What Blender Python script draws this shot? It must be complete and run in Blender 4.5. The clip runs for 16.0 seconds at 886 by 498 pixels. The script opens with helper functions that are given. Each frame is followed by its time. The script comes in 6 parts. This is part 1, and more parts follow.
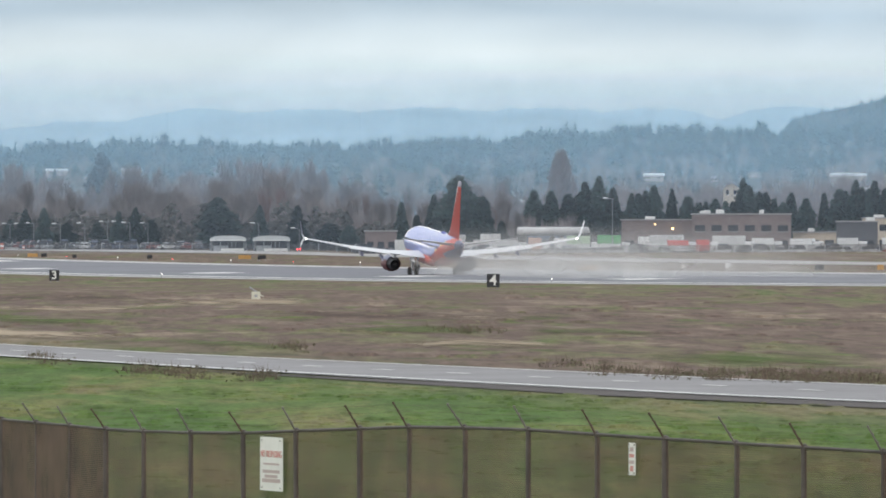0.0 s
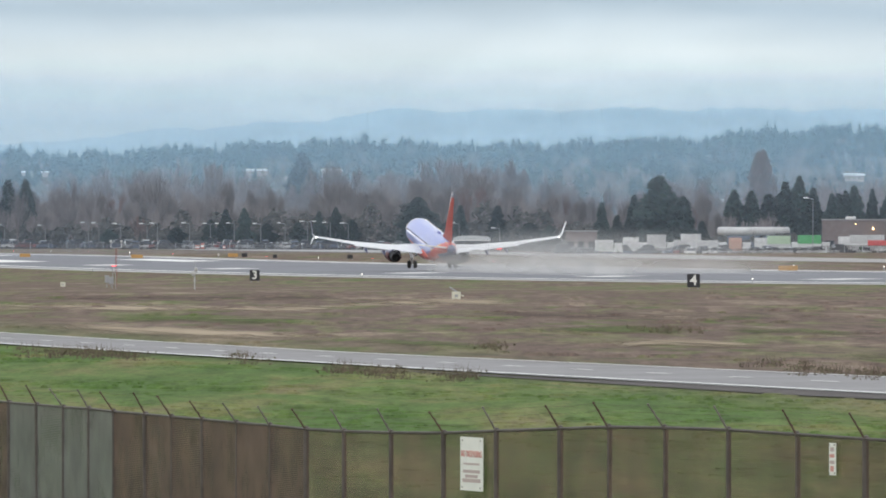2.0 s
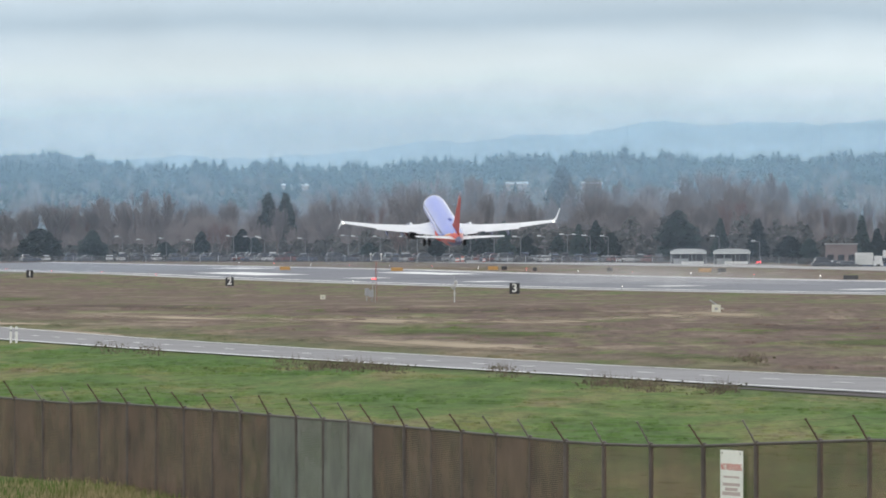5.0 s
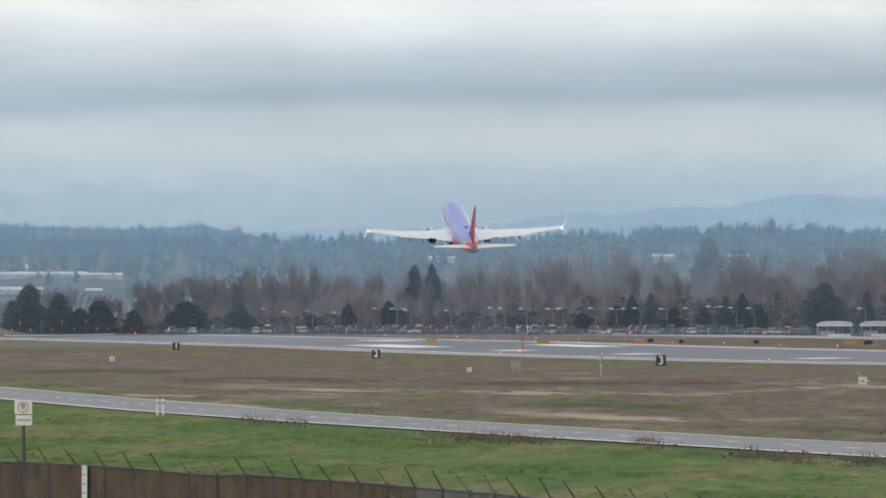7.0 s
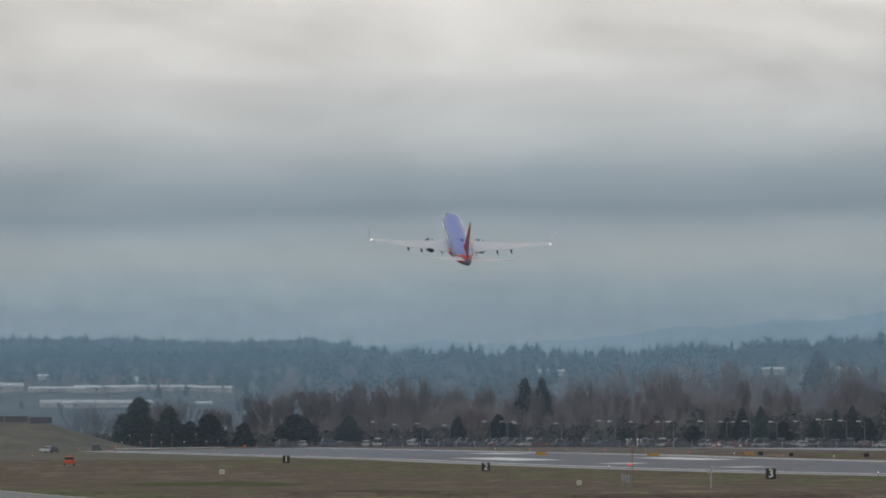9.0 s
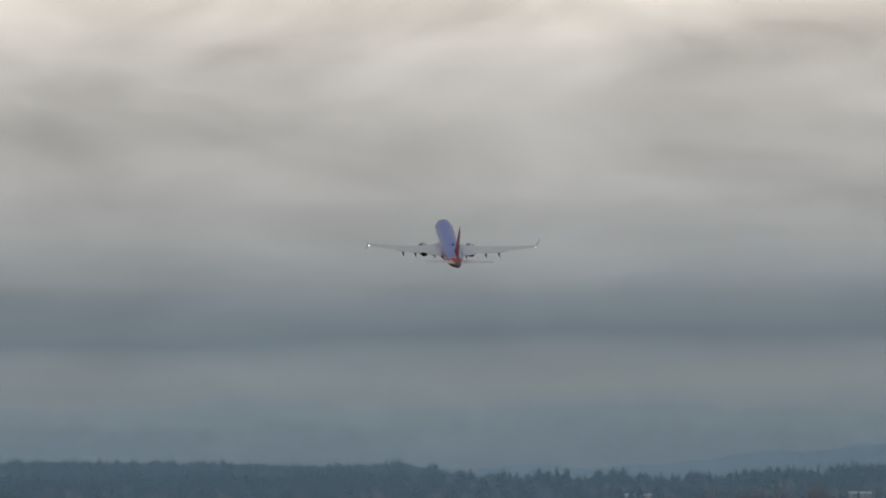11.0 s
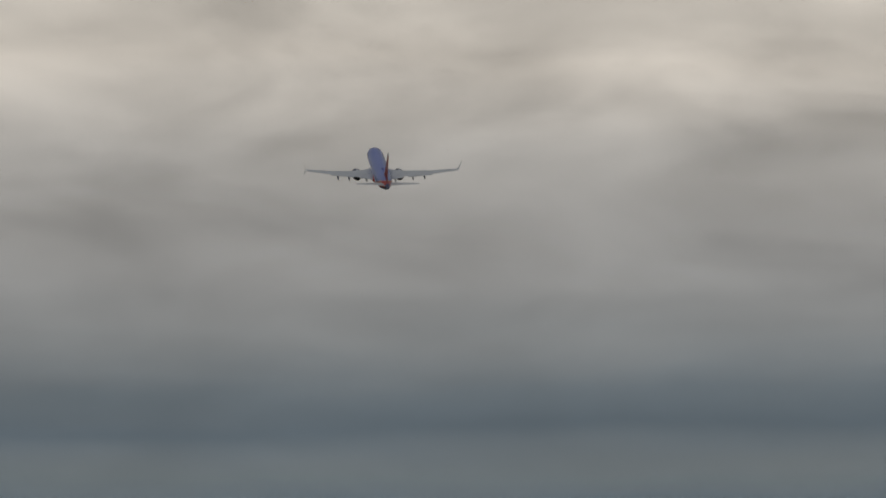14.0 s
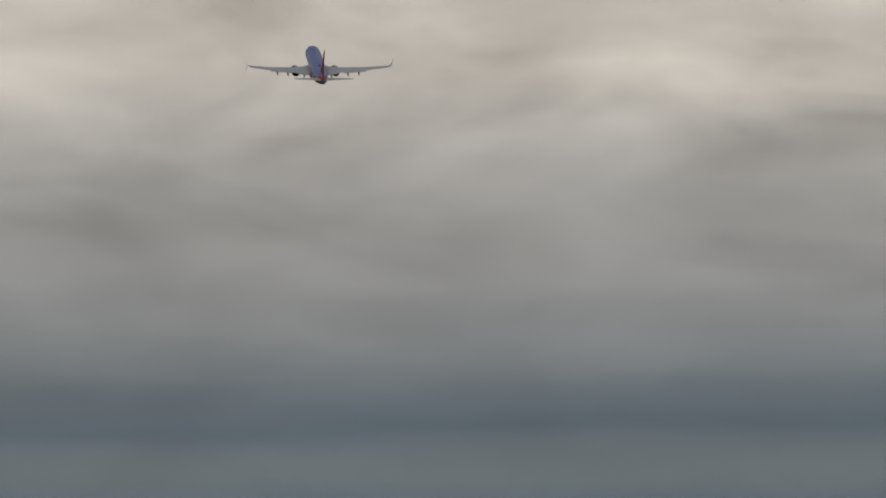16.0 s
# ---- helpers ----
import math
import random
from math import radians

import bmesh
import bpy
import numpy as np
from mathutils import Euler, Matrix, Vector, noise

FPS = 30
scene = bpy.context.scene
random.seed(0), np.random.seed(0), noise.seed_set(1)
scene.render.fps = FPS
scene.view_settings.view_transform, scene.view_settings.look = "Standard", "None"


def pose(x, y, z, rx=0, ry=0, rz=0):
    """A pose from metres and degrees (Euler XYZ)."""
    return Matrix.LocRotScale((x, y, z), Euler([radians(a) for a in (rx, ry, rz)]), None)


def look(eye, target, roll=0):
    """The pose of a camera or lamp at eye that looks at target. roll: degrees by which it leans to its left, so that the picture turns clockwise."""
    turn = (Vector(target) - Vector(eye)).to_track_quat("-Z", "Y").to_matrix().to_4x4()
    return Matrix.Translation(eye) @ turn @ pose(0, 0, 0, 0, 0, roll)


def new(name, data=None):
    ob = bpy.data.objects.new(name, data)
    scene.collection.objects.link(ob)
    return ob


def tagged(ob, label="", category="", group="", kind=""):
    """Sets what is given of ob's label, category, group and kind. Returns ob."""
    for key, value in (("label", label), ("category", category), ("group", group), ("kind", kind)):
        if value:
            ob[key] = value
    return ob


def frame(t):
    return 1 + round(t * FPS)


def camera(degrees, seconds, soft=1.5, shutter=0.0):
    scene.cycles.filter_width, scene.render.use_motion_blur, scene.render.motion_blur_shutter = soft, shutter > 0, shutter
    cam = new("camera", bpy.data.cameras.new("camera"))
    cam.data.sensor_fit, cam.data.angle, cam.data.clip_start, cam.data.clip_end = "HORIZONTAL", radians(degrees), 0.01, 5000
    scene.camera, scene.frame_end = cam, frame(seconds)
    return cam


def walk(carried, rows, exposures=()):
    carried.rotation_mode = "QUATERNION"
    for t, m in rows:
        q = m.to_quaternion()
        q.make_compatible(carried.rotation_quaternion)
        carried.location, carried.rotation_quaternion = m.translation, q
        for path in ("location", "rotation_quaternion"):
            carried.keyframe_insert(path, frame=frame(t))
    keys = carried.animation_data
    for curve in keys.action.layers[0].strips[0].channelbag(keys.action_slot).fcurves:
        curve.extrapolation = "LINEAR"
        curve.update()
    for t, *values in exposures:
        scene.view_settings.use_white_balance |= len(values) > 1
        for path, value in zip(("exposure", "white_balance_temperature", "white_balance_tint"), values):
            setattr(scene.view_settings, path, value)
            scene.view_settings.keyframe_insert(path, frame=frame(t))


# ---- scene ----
# Plan: x to the right of the runway's heading, y along the runway, camera over the origin.
F = 20500.0            # bearings X and dips Y below are in units of 1/F radian
X_INF = -2178.0        # bearing of the runway's heading
EYE = 6.1              # camera height
HORIZON = 400.0

# camera: seconds, pan and tilt in units of 1/F
TURNS = [
    (0.0, -582, 0), (0.5, -484, 0), (1.0, -392, 0), (1.5, -307, 0), (2.0, -227.5, 0), (2.5, -150, 0), (3.0, -75, 0),
    (3.5, 0, 0), (4.0, 77, 1.5), (4.2, 108, 2.5), (6.3, 413, 100), (6.5, 436, 115), (7.0, 491.5, 151), (7.5, 544.5, 194),
    (8.0, 596, 242), (8.5, 642, 295), (9.0, 686, 351), (9.5, 726, 410), (10.0, 766, 469), (10.2, 782, 492),
    (12.3, 902, 665), (12.5, 908, 677), (13.0, 922.5, 704), (13.5, 931.5, 725), (14.0, 933, 731.5), (14.5, 933, 731.5),
    (15.0, 933, 731.5), (15.5, 933, 731.5), (16.0, 933, 731.5)]


def aim(dx, dy):
    turn = (784 - dx - X_INF) / F
    return pose(0, 0, EYE, 90 + math.degrees((dy - 441 + HORIZON) / F), 0, -math.degrees(turn))


cam = camera(4.3806, 16.0, soft=1.85)
EXPOSURE = [(0.0, 0.46), (4.2, 0.46), (6.3, 0.36), (7.0, 0.11), (7.5, -0.12), (8.0, -0.28), (9.0, -0.65), (10.2, -1.04), (12.3, -1.58), (14.0, -1.82), (16.0, -1.82)]
walk(cam, [(t, aim(dx, dy)) for t, dx, dy in TURNS], EXPOSURE)


# ---- light ----
def nd(tree, kind, **inputs):
    n = tree.nodes.new(kind)
    for k, v in inputs.items():
        n.inputs[k.replace("_", " ")].default_value = v
    return n


def math_node(tree, op, a, b=None, clamp=False):
    n = tree.nodes.new("ShaderNodeMath")
    n.operation, n.use_clamp = op, clamp
    for i, v in enumerate((a, b)):
        if v is None:
            continue
        if isinstance(v, (int, float)):
            n.inputs[i].default_value = v
        else:
            tree.links.new(v, n.inputs[i])
    return n.outputs[0]


def ramp(tree, fac, stops, interpolation="LINEAR"):
    n = tree.nodes.new("ShaderNodeValToRGB")
    n.color_ramp.interpolation = interpolation
    e = n.color_ramp.elements
    while len(e) < len(stops):
        e.new(0.5)
    for s, (p, c) in zip(e, stops):
        s.position = p
        s.color = (c, c, c, 1) if isinstance(c, (int, float)) else (*c, 1)
    if fac is not None:
        tree.links.new(fac, n.inputs[0])
    return n.outputs[0]


def mix(tree, fac, a, b, blend="MIX"):
    n = tree.nodes.new("ShaderNodeMix")
    n.data_type, n.blend_type = "RGBA", blend
    for slot, v in ((0, fac), (6, a), (7, b)):
        if isinstance(v, (int, float)):
            n.inputs[slot].default_value = v
        elif isinstance(v, tuple):
            n.inputs[slot].default_value = (*v, 1)
        else:
            tree.links.new(v, n.inputs[slot])
    return n.outputs[2]


SUN_ELEVATION, SUN_BEARING = 38, 215


def make_world():
    w = bpy.data.worlds.new("sky")
    scene.world = w
    w.use_nodes = True
    t = w.node_tree
    t.nodes.clear()
    out = t.nodes.new("ShaderNodeOutputWorld")
    bg = t.nodes.new("ShaderNodeBackground")
    t.links.new(bg.outputs[0], out.inputs[0])
    sky = t.nodes.new("ShaderNodeTexSky")
    sky.sky_type, sky.sun_disc = "NISHITA", False
    sky.sun_elevation, sky.sun_rotation = radians(SUN_ELEVATION), radians(SUN_BEARING)
    dim = mix(t, 1.0, sky.outputs[0], (0.08, 0.08, 0.08), "MULTIPLY")
    co = t.nodes.new("ShaderNodeTexCoord").outputs["Generated"]
    sep = t.nodes.new("ShaderNodeSeparateXYZ")
    t.links.new(co, sep.inputs[0])
    # long flat cloud layers: the noise is far finer in height than across
    mp = nd(t, "ShaderNodeMapping", Scale=(14, 14, 70))
    t.links.new(co, mp.inputs[0])
    broad = nd(t, "ShaderNodeTexNoise", Scale=1.0, Detail=6.0, Roughness=0.55)
    t.links.new(mp.outputs[0], broad.inputs[0])
    mp2 = nd(t, "ShaderNodeMapping", Scale=(42, 42, 105), Location=(3, 1, 7), Rotation=(0.0, 0.22, 0.0))
    t.links.new(co, mp2.inputs[0])
    fine = nd(t, "ShaderNodeTexNoise", Scale=1.0, Detail=5.0, Roughness=0.5, Distortion=0.4)
    t.links.new(mp2.outputs[0], fine.inputs[0])
    wob = math_node(t, "MULTIPLY", math_node(t, "SUBTRACT", broad.outputs[0], 0.5), 0.009)
    h = math_node(t, "ADD", sep.outputs[2], wob)
    # cloud colour by height over the horizon (0.10 radians to the whole ramp)
    u = math_node(t, "MULTIPLY", h, 10.0, clamp=True)
    cloud = ramp(t, u, SKY_STOPS)
    lump = math_node(t, "MULTIPLY", math_node(t, "SUBTRACT", fine.outputs[0], 0.5), ramp(t, u, [(0.0, 0.25), (0.08, 0.55), (0.2, 0.7), (0.28, 1.2), (0.35, 1.6), (0.45, 2.6), (1.0, 2.6)]))
    mp3 = nd(t, "ShaderNodeMapping", Scale=(22, 22, 200), Location=(9, 4, 2))
    t.links.new(co, mp3.inputs[0])
    wisp = nd(t, "ShaderNodeTexNoise", Scale=1.0, Detail=4.0, Roughness=0.5, Distortion=0.6)
    t.links.new(mp3.outputs[0], wisp.inputs[0])
    streak = math_node(t, "MULTIPLY", math_node(t, "SUBTRACT", wisp.outputs[0], 0.5), ramp(t, u, [(0.0, 0.0), (0.08, 0.25), (0.25, 0.28), (0.4, 0.2), (1.0, 0.2)]))
    gain = math_node(t, "ADD", math_node(t, "MULTIPLY", lump, 0.55), math_node(t, "ADD", streak, 1.0))
    cmb = t.nodes.new("ShaderNodeCombineXYZ")
    for i in range(3):
        t.links.new(gain, cmb.inputs[i])
    cloud = mix(t, 1.0, cloud, cmb.outputs[0], "MULTIPLY")
    # overcast dome: brighter towards the zenith
    zen = ramp(t, math_node(t, "MULTIPLY", sep.outputs[2], 1.0, clamp=True), [(0.0, 1.0), (0.12, 1.0), (0.4, 0.95), (1.0, 1.05)])
    cloud = mix(t, 1.0, cloud, zen, "MULTIPLY")
    col = mix(t, 0.93, dim, cloud)
    t.links.new(col, bg.inputs[0])
    bg.inputs[1].default_value = 1.0


# cloud layers: position is height / 0.10 rad
SKY_STOPS = [(0.0, (0.65, 0.724, 0.765)), (0.085, (0.66, 0.732, 0.762)), (0.115, (0.625, 0.70, 0.725)), (0.145, (0.585, 0.66, 0.69)),
             (0.165, (0.49, 0.575, 0.635)), (0.185, (0.365, 0.46, 0.545)), (0.212, (0.46, 0.545, 0.61)), (0.25, (0.76, 0.795, 0.81)),
             (0.31, (1.0, 0.99, 0.97)), (0.37, (1.10, 1.065, 1.02)), (0.42, (1.42, 1.35, 1.26)), (0.50, (2.05, 1.87, 1.65)), (0.60, (1.9, 1.75, 1.55)), (0.85, (0.75, 0.78, 0.82))]
make_world()

sun = new("sun", bpy.data.lights.new("sun", "SUN"))
sun.data.energy, sun.data.angle, sun.data.color = 0.6, radians(14), (1.0, 0.95, 0.88)
sun.matrix_world = look((0, 0, 0), (-math.sin(radians(SUN_BEARING)) * math.cos(radians(SUN_ELEVATION)),
                                    -math.cos(radians(SUN_BEARING)) * math.cos(radians(SUN_ELEVATION)), -math.sin(radians(SUN_ELEVATION))))


# ---- materials ----
MATS = {}


def mat(name, base, rough=0.7, metal=0.0, spec=0.5, vary=0.15, grain=3.0, big=0.3, bump=0.0, coords="Object", emit=None, coat=0.0, random_gain=0.0, island_gain=0.0):
    """Plain surface with two scales of variation."""
    if name in MATS:
        return MATS[name]
    m = bpy.data.materials.new(name)
    MATS[name] = m
    m.use_nodes = True
    t = m.node_tree
    b = t.nodes["Principled BSDF"]
    co = t.nodes.new("ShaderNodeTexCoord").outputs["Object"] if coords == "Object" else t.nodes.new("ShaderNodeNewGeometry").outputs["Position"]
    n1 = nd(t, "ShaderNodeTexNoise", Scale=grain, Detail=5.0)
    n2 = nd(t, "ShaderNodeTexNoise", Scale=big, Detail=3.0)
    t.links.new(co, n1.inputs[0])
    t.links.new(co, n2.inputs[0])
    s = math_node(t, "ADD", math_node(t, "MULTIPLY", n1.outputs[0], 0.5), math_node(t, "MULTIPLY", n2.outputs[0], 0.5))
    lo, hi = tuple(c * (1 - vary) for c in base), tuple(min(1, c * (1 + vary)) for c in base)
    col = ramp(t, s, [(0.36, lo), (0.64, hi)])
    if random_gain:
        info = t.nodes.new("ShaderNodeObjectInfo")
        g = ramp(t, info.outputs["Random"], [(0, 1 - random_gain), (1, 1 + random_gain)])
        col = mix(t, 1.0, col, g, "MULTIPLY")
    if island_gain:
        isl = t.nodes.new("ShaderNodeNewGeometry").outputs["Random Per Island"]
        col = mix(t, 1.0, col, ramp(t, isl, [(0, 1 - island_gain), (1, 1 + island_gain)]), "MULTIPLY")
    t.links.new(col, b.inputs["Base Color"])
    b.inputs["Roughness"].default_value, b.inputs["Metallic"].default_value = rough, metal
    b.inputs["Coat Weight"].default_value = coat
    b.inputs["Specular IOR Level"].default_value = spec
    if bump:
        bp = nd(t, "ShaderNodeBump", Strength=bump, Distance=0.02)
        t.links.new(n1.outputs[0], bp.inputs["Height"])
        t.links.new(bp.outputs[0], b.inputs["Normal"])
    if emit:
        b.inputs["Emission Color"].default_value = (*emit[:3], 1)
        b.inputs["Emission Strength"].default_value = emit[3]
    return m


def ground_material():
    m = bpy.data.materials.new("grassland")
    m.use_nodes = True
    t = m.node_tree
    b = t.nodes["Principled BSDF"]
    b.inputs["Roughness"].default_value = 0.95
    b.inputs["Specular IOR Level"].default_value = 0.1
    co = t.nodes.new("ShaderNodeNewGeometry").outputs["Position"]
    sep = t.nodes.new("ShaderNodeSeparateXYZ")
    t.links.new(co, sep.inputs[0])

    def noise_of(size, detail=5.0, rough=0.6, dist=0.0):
        # patches of the given width and length, their length along the mowing lines
        mp = nd(t, "ShaderNodeMapping", Scale=(*size, 10.0), Rotation=(0, 0, -0.15))
        mp.vector_type = "TEXTURE"
        t.links.new(co, mp.inputs[0])
        n = nd(t, "ShaderNodeTexNoise", Scale=1.0, Detail=detail, Roughness=rough, Distortion=dist)
        t.links.new(mp.outputs[0], n.inputs[0])
        return n.outputs[0]

    patch, clump, blade = noise_of((6.0, 60.0), 6, 0.6, 0.6), noise_of((1.0, 13.0), 6, 0.65, 0.3), noise_of((0.22, 2.6), 4, 0.7)
    green = ramp(t, patch, [(0.40, (0.076, 0.134, 0.034)), (0.51, (0.105, 0.156, 0.045)), (0.60, (0.165, 0.170, 0.066)), (0.69, (0.165, 0.138, 0.078))])
    bands = ramp(t, math_node(t, "DIVIDE", math_node(t, "SUBTRACT", sep.outputs[0], 70.0), 300.0, clamp=True), [(0.0, 0.55), (0.05, 0.52), (0.1, 0.49), (0.2, 0.545), (0.31, 0.535), (0.39, 0.46), (0.48, 0.45), (0.56, 0.52), (1.0, 0.52)])
    dry_at = math_node(t, "ADD", math_node(t, "MULTIPLY", patch, 0.75), math_node(t, "SUBTRACT", bands, 0.375))
    dry = ramp(t, dry_at, [(0.38, (0.12, 0.138, 0.062)), (0.44, (0.172, 0.152, 0.09)), (0.50, (0.130, 0.094, 0.078)), (0.57, (0.165, 0.121, 0.097)), (0.66, (0.25, 0.198, 0.15))])
    edge = math_node(t, "ADD", sep.outputs[0], math_node(t, "MULTIPLY", math_node(t, "SUBTRACT", clump, 0.5), 10.0))
    side = ramp(t, math_node(t, "MULTIPLY", math_node(t, "SUBTRACT", edge, 66.0), 0.05, clamp=True), [(0.0, 0.0), (1.0, 1.0)])
    col = mix(t, side, green, dry)
    # greener tufts scattered in the dry grass
    tuft = ramp(t, noise_of((5.0, 26.0), 5, 0.6, 0.5), [(0.56, 0.0), (0.66, 0.8)])
    col = mix(t, tuft, col, (0.095, 0.135, 0.035))
    # bare earth lanes
    bare = ramp(t, noise_of((9.0, 40.0), 4, 0.5, 0.8), [(0.60, 0.0), (0.68, 0.5)])
    col = mix(t, math_node(t, "MULTIPLY", bare, side), col, (0.33, 0.27, 0.19))
    gain = ramp(t, math_node(t, "ADD", math_node(t, "MULTIPLY", clump, 0.6), math_node(t, "MULTIPLY", blade, 0.4)), [(0.36, 0.56), (0.5, 0.95), (0.64, 1.3)])
    col = mix(t, 1.0, col, gain, "MULTIPLY")
    t.links.new(col, b.inputs["Base Color"])
    return m


GRASS = ground_material()


# ---- mesh tools ----
class Mesh:
    """Collects faces of one part."""

    def __init__(self):
        self.v, self.f, self.m = [], [], []

    def add(self, verts, faces, mi=0):
        n = len(self.v)
        self.v += [tuple(p) for p in verts]
        self.f += [tuple(n + i for i in q) for q in faces]
        self.m += [mi] * len(faces)
        return self

    def box(self, c, s, rz=0.0, taper=1.0, bevel=0.0, mi=0, tilt=0.0):
        """Box with chamfered upright edges and a tapered top; c is the middle of its base."""
        hx, hy = s[0] / 2, s[1] / 2
        b = min(bevel, hx * 0.9, hy * 0.9)
        ring = [(hx, -hy), (hx, hy), (-hx, hy), (-hx, -hy)] if b <= 0 else [
            (hx, -hy + b), (hx, hy - b), (hx - b, hy), (-hx + b, hy), (-hx, hy - b), (-hx, -hy + b), (-hx + b, -hy), (hx - b, -hy)]
        k = len(ring)
        levels = [(0, 1.0), (s[2], taper)] if b <= 0 else [(0, 1.0), (s[2] - b * 0.6, 1 - (1 - taper) * 0.9), (s[2], taper * (1 - b / max(hx, hy)))]
        ca, sa = math.cos(rz), math.sin(rz)
        vs = []
        for z, g in levels:
            for x, y in ring:
                x, y = x * g, y * g
                vs.append((c[0] + x * ca - y * sa + tilt * z, c[1] + x * sa + y * ca, c[2] + z))
        fs = [tuple(range(k - 1, -1, -1)), tuple(range((len(levels) - 1) * k, len(levels) * k))]
        for l in range(len(levels) - 1):
            for i in range(k):
                j = (i + 1) % k
                fs.append((l * k + i, l * k + j, (l + 1) * k + j, (l + 1) * k + i))
        return self.add(vs, fs, mi)

    def tube(self, p, q, r0, r1=None, n=8, mi=0, cap=True):
        r1 = r0 if r1 is None else r1
        p, q = Vector(p), Vector(q)
        d = (q - p).normalized()
        a = d.orthogonal().normalized()
        b = d.cross(a)
        vs = []
        for c, r in ((p, r0), (q, r1)):
            for i in range(n):
                w = 2 * math.pi * i / n
                vs.append(c + (a * math.cos(w) + b * math.sin(w)) * r)
        fs = [(i, (i + 1) % n, n + (i + 1) % n, n + i) for i in range(n)]
        if cap:
            fs += [tuple(range(n - 1, -1, -1)), tuple(range(n, 2 * n))]
        return self.add(vs, fs, mi)

    def rings(self, rings, close=True, cap=True, mi=0, pick=None):
        """Skin over rings of equal length."""
        k = len(rings[0])
        vs = [p for r in rings for p in r]
        n0 = len(self.v)
        self.v += [tuple(p) for p in vs]
        for l in range(len(rings) - 1):
            for i in range(k if close else k - 1):
                j = (i + 1) % k
                q = (l * k + i, l * k + j, (l + 1) * k + j, (l + 1) * k + i)
                self.f.append(tuple(n0 + a for a in q))
                self.m.append(pick([vs[a] for a in q]) if pick else mi)
        if cap and close:
            for q in (range(k - 1, -1, -1), range((len(rings) - 1) * k, len(rings) * k)):
                q = tuple(q)
                self.f.append(tuple(n0 + a for a in q))
                self.m.append(pick([vs[a] for a in q]) if pick else mi)
        return self

    def ball(self, c, r, n=8, m=5, mi=0):
        rs = []
        for j in range(m + 1):
            w = math.pi * (0.02 + 0.96 * j / m)
            rs.append([(c[0] + r[0] * math.sin(w) * math.cos(2 * math.pi * i / n), c[1] + r[1] * math.sin(w) * math.sin(2 * math.pi * i / n),
                        c[2] - r[2] * math.cos(w)) for i in range(n)])
        return self.rings(rs, mi=mi)

    def data(self, name, mats, smooth=False, angle=35):
        me = bpy.data.meshes.new(name)
        me.from_pydata(self.v, [], self.f)
        for x in mats if isinstance(mats, (list, tuple)) else [mats]:
            me.materials.append(x)
        me.polygons.foreach_set("material_index", self.m)
        if smooth:
            me.polygons.foreach_set("use_smooth", [True] * len(self.f))
            me.set_sharp_from_angle(angle=radians(angle))
        me.update()
        return me


def part(name, mesh, mats, parent, label="", smooth=False):
    ob = new(name, mesh.data(name, mats, smooth) if isinstance(mesh, Mesh) else mesh)
    if parent:
        ob.parent = parent
    return tagged(ob, label)


def thing(name, label, category, group="", kind=""):
    return tagged(new(name), label, category, group, kind)


# ---- lie of the land ----
def smooth01(a):
    a = min(1.0, max(0.0, a))
    return a * a * (3 - 2 * a)


def gz(x, y):
    """Height of the ground: a shallow dip along the signs, the runway on a low bank."""
    yy = min(max(y, 0.0), 2080.0)
    base = -1.08 + 2.7e-6 * (yy - 1730) ** 2
    if yy < 1180:
        k = smooth01((yy - 820) / 360)
        base = 0.3 * (1 - k) + base * k if base > 0.3 else min(base, 0.3)
        base = min(base, 0.3)
    lat = 0.016 * min(max(x - 197, 0), 94) + 0.004 * min(max(x - 291, 0), 209)
    lat *= smooth01((y - 500) / 400)
    bearing = math.atan2(x, max(y, 1.0)) * F + X_INF
    bank = 0.6 * smooth01((370 - bearing) / 430) * smooth01((y - 120) / 80) * smooth01((330 - y) / 60)
    yard = 0.8 * smooth01((bearing - 1130) / 160) * smooth01((y - 2090) / 60)
    return base + lat + bank - yard


def at(X, R, up=0.0):
    """World place at bearing X (units of 1/F) and distance R, on the ground."""
    a = (X - X_INF) / F
    x, y = R * math.sin(a), R * math.cos(a)
    return Vector((x, y, gz(x, y) + up))


def ground_hit(X, Y):
    """Where the sight line at bearing X and drop Y meets the ground."""
    a = (X - X_INF) / F
    s = (Y - HORIZON) / F
    R = 100.0 + 2.0 * max(0, int((0.7 * EYE / s - 100) / 2)) if s > 0 else 100.0
    while R < 4800:
        if EYE - s * R <= gz(R * math.sin(a), R * math.cos(a)):
            break
        R += 2.0
    return at(X, R)


def profile(X, table):
    """Value at bearing X of a table of (bearing, value), eased between its rows."""
    for (x0, v0), (x1, v1) in zip(table, table[1:]):
        if X < x1:
            return v0 + (v1 - v0) * smooth01((X - x0) / (x1 - x0))
    return table[-1][1]


def height_of(Y, R):
    return EYE - (Y - HORIZON) * R / F


ROAD = [(108, 180), (96, 290), (83, 391), (77.2, 460), (73.0, 520), (69.4, 600), (67.4, 671), (67.2, 754), (68, 900), (68.5, 1200), (70, 1900)]


def road_x(y):
    for (x0, y0), (x1, y1) in zip(ROAD, ROAD[1:]):
        if y0 <= y <= y1:
            return x0 + (x1 - x0) * (y - y0) / (y1 - y0)
    return 110.0 if y < 180 else 70.0


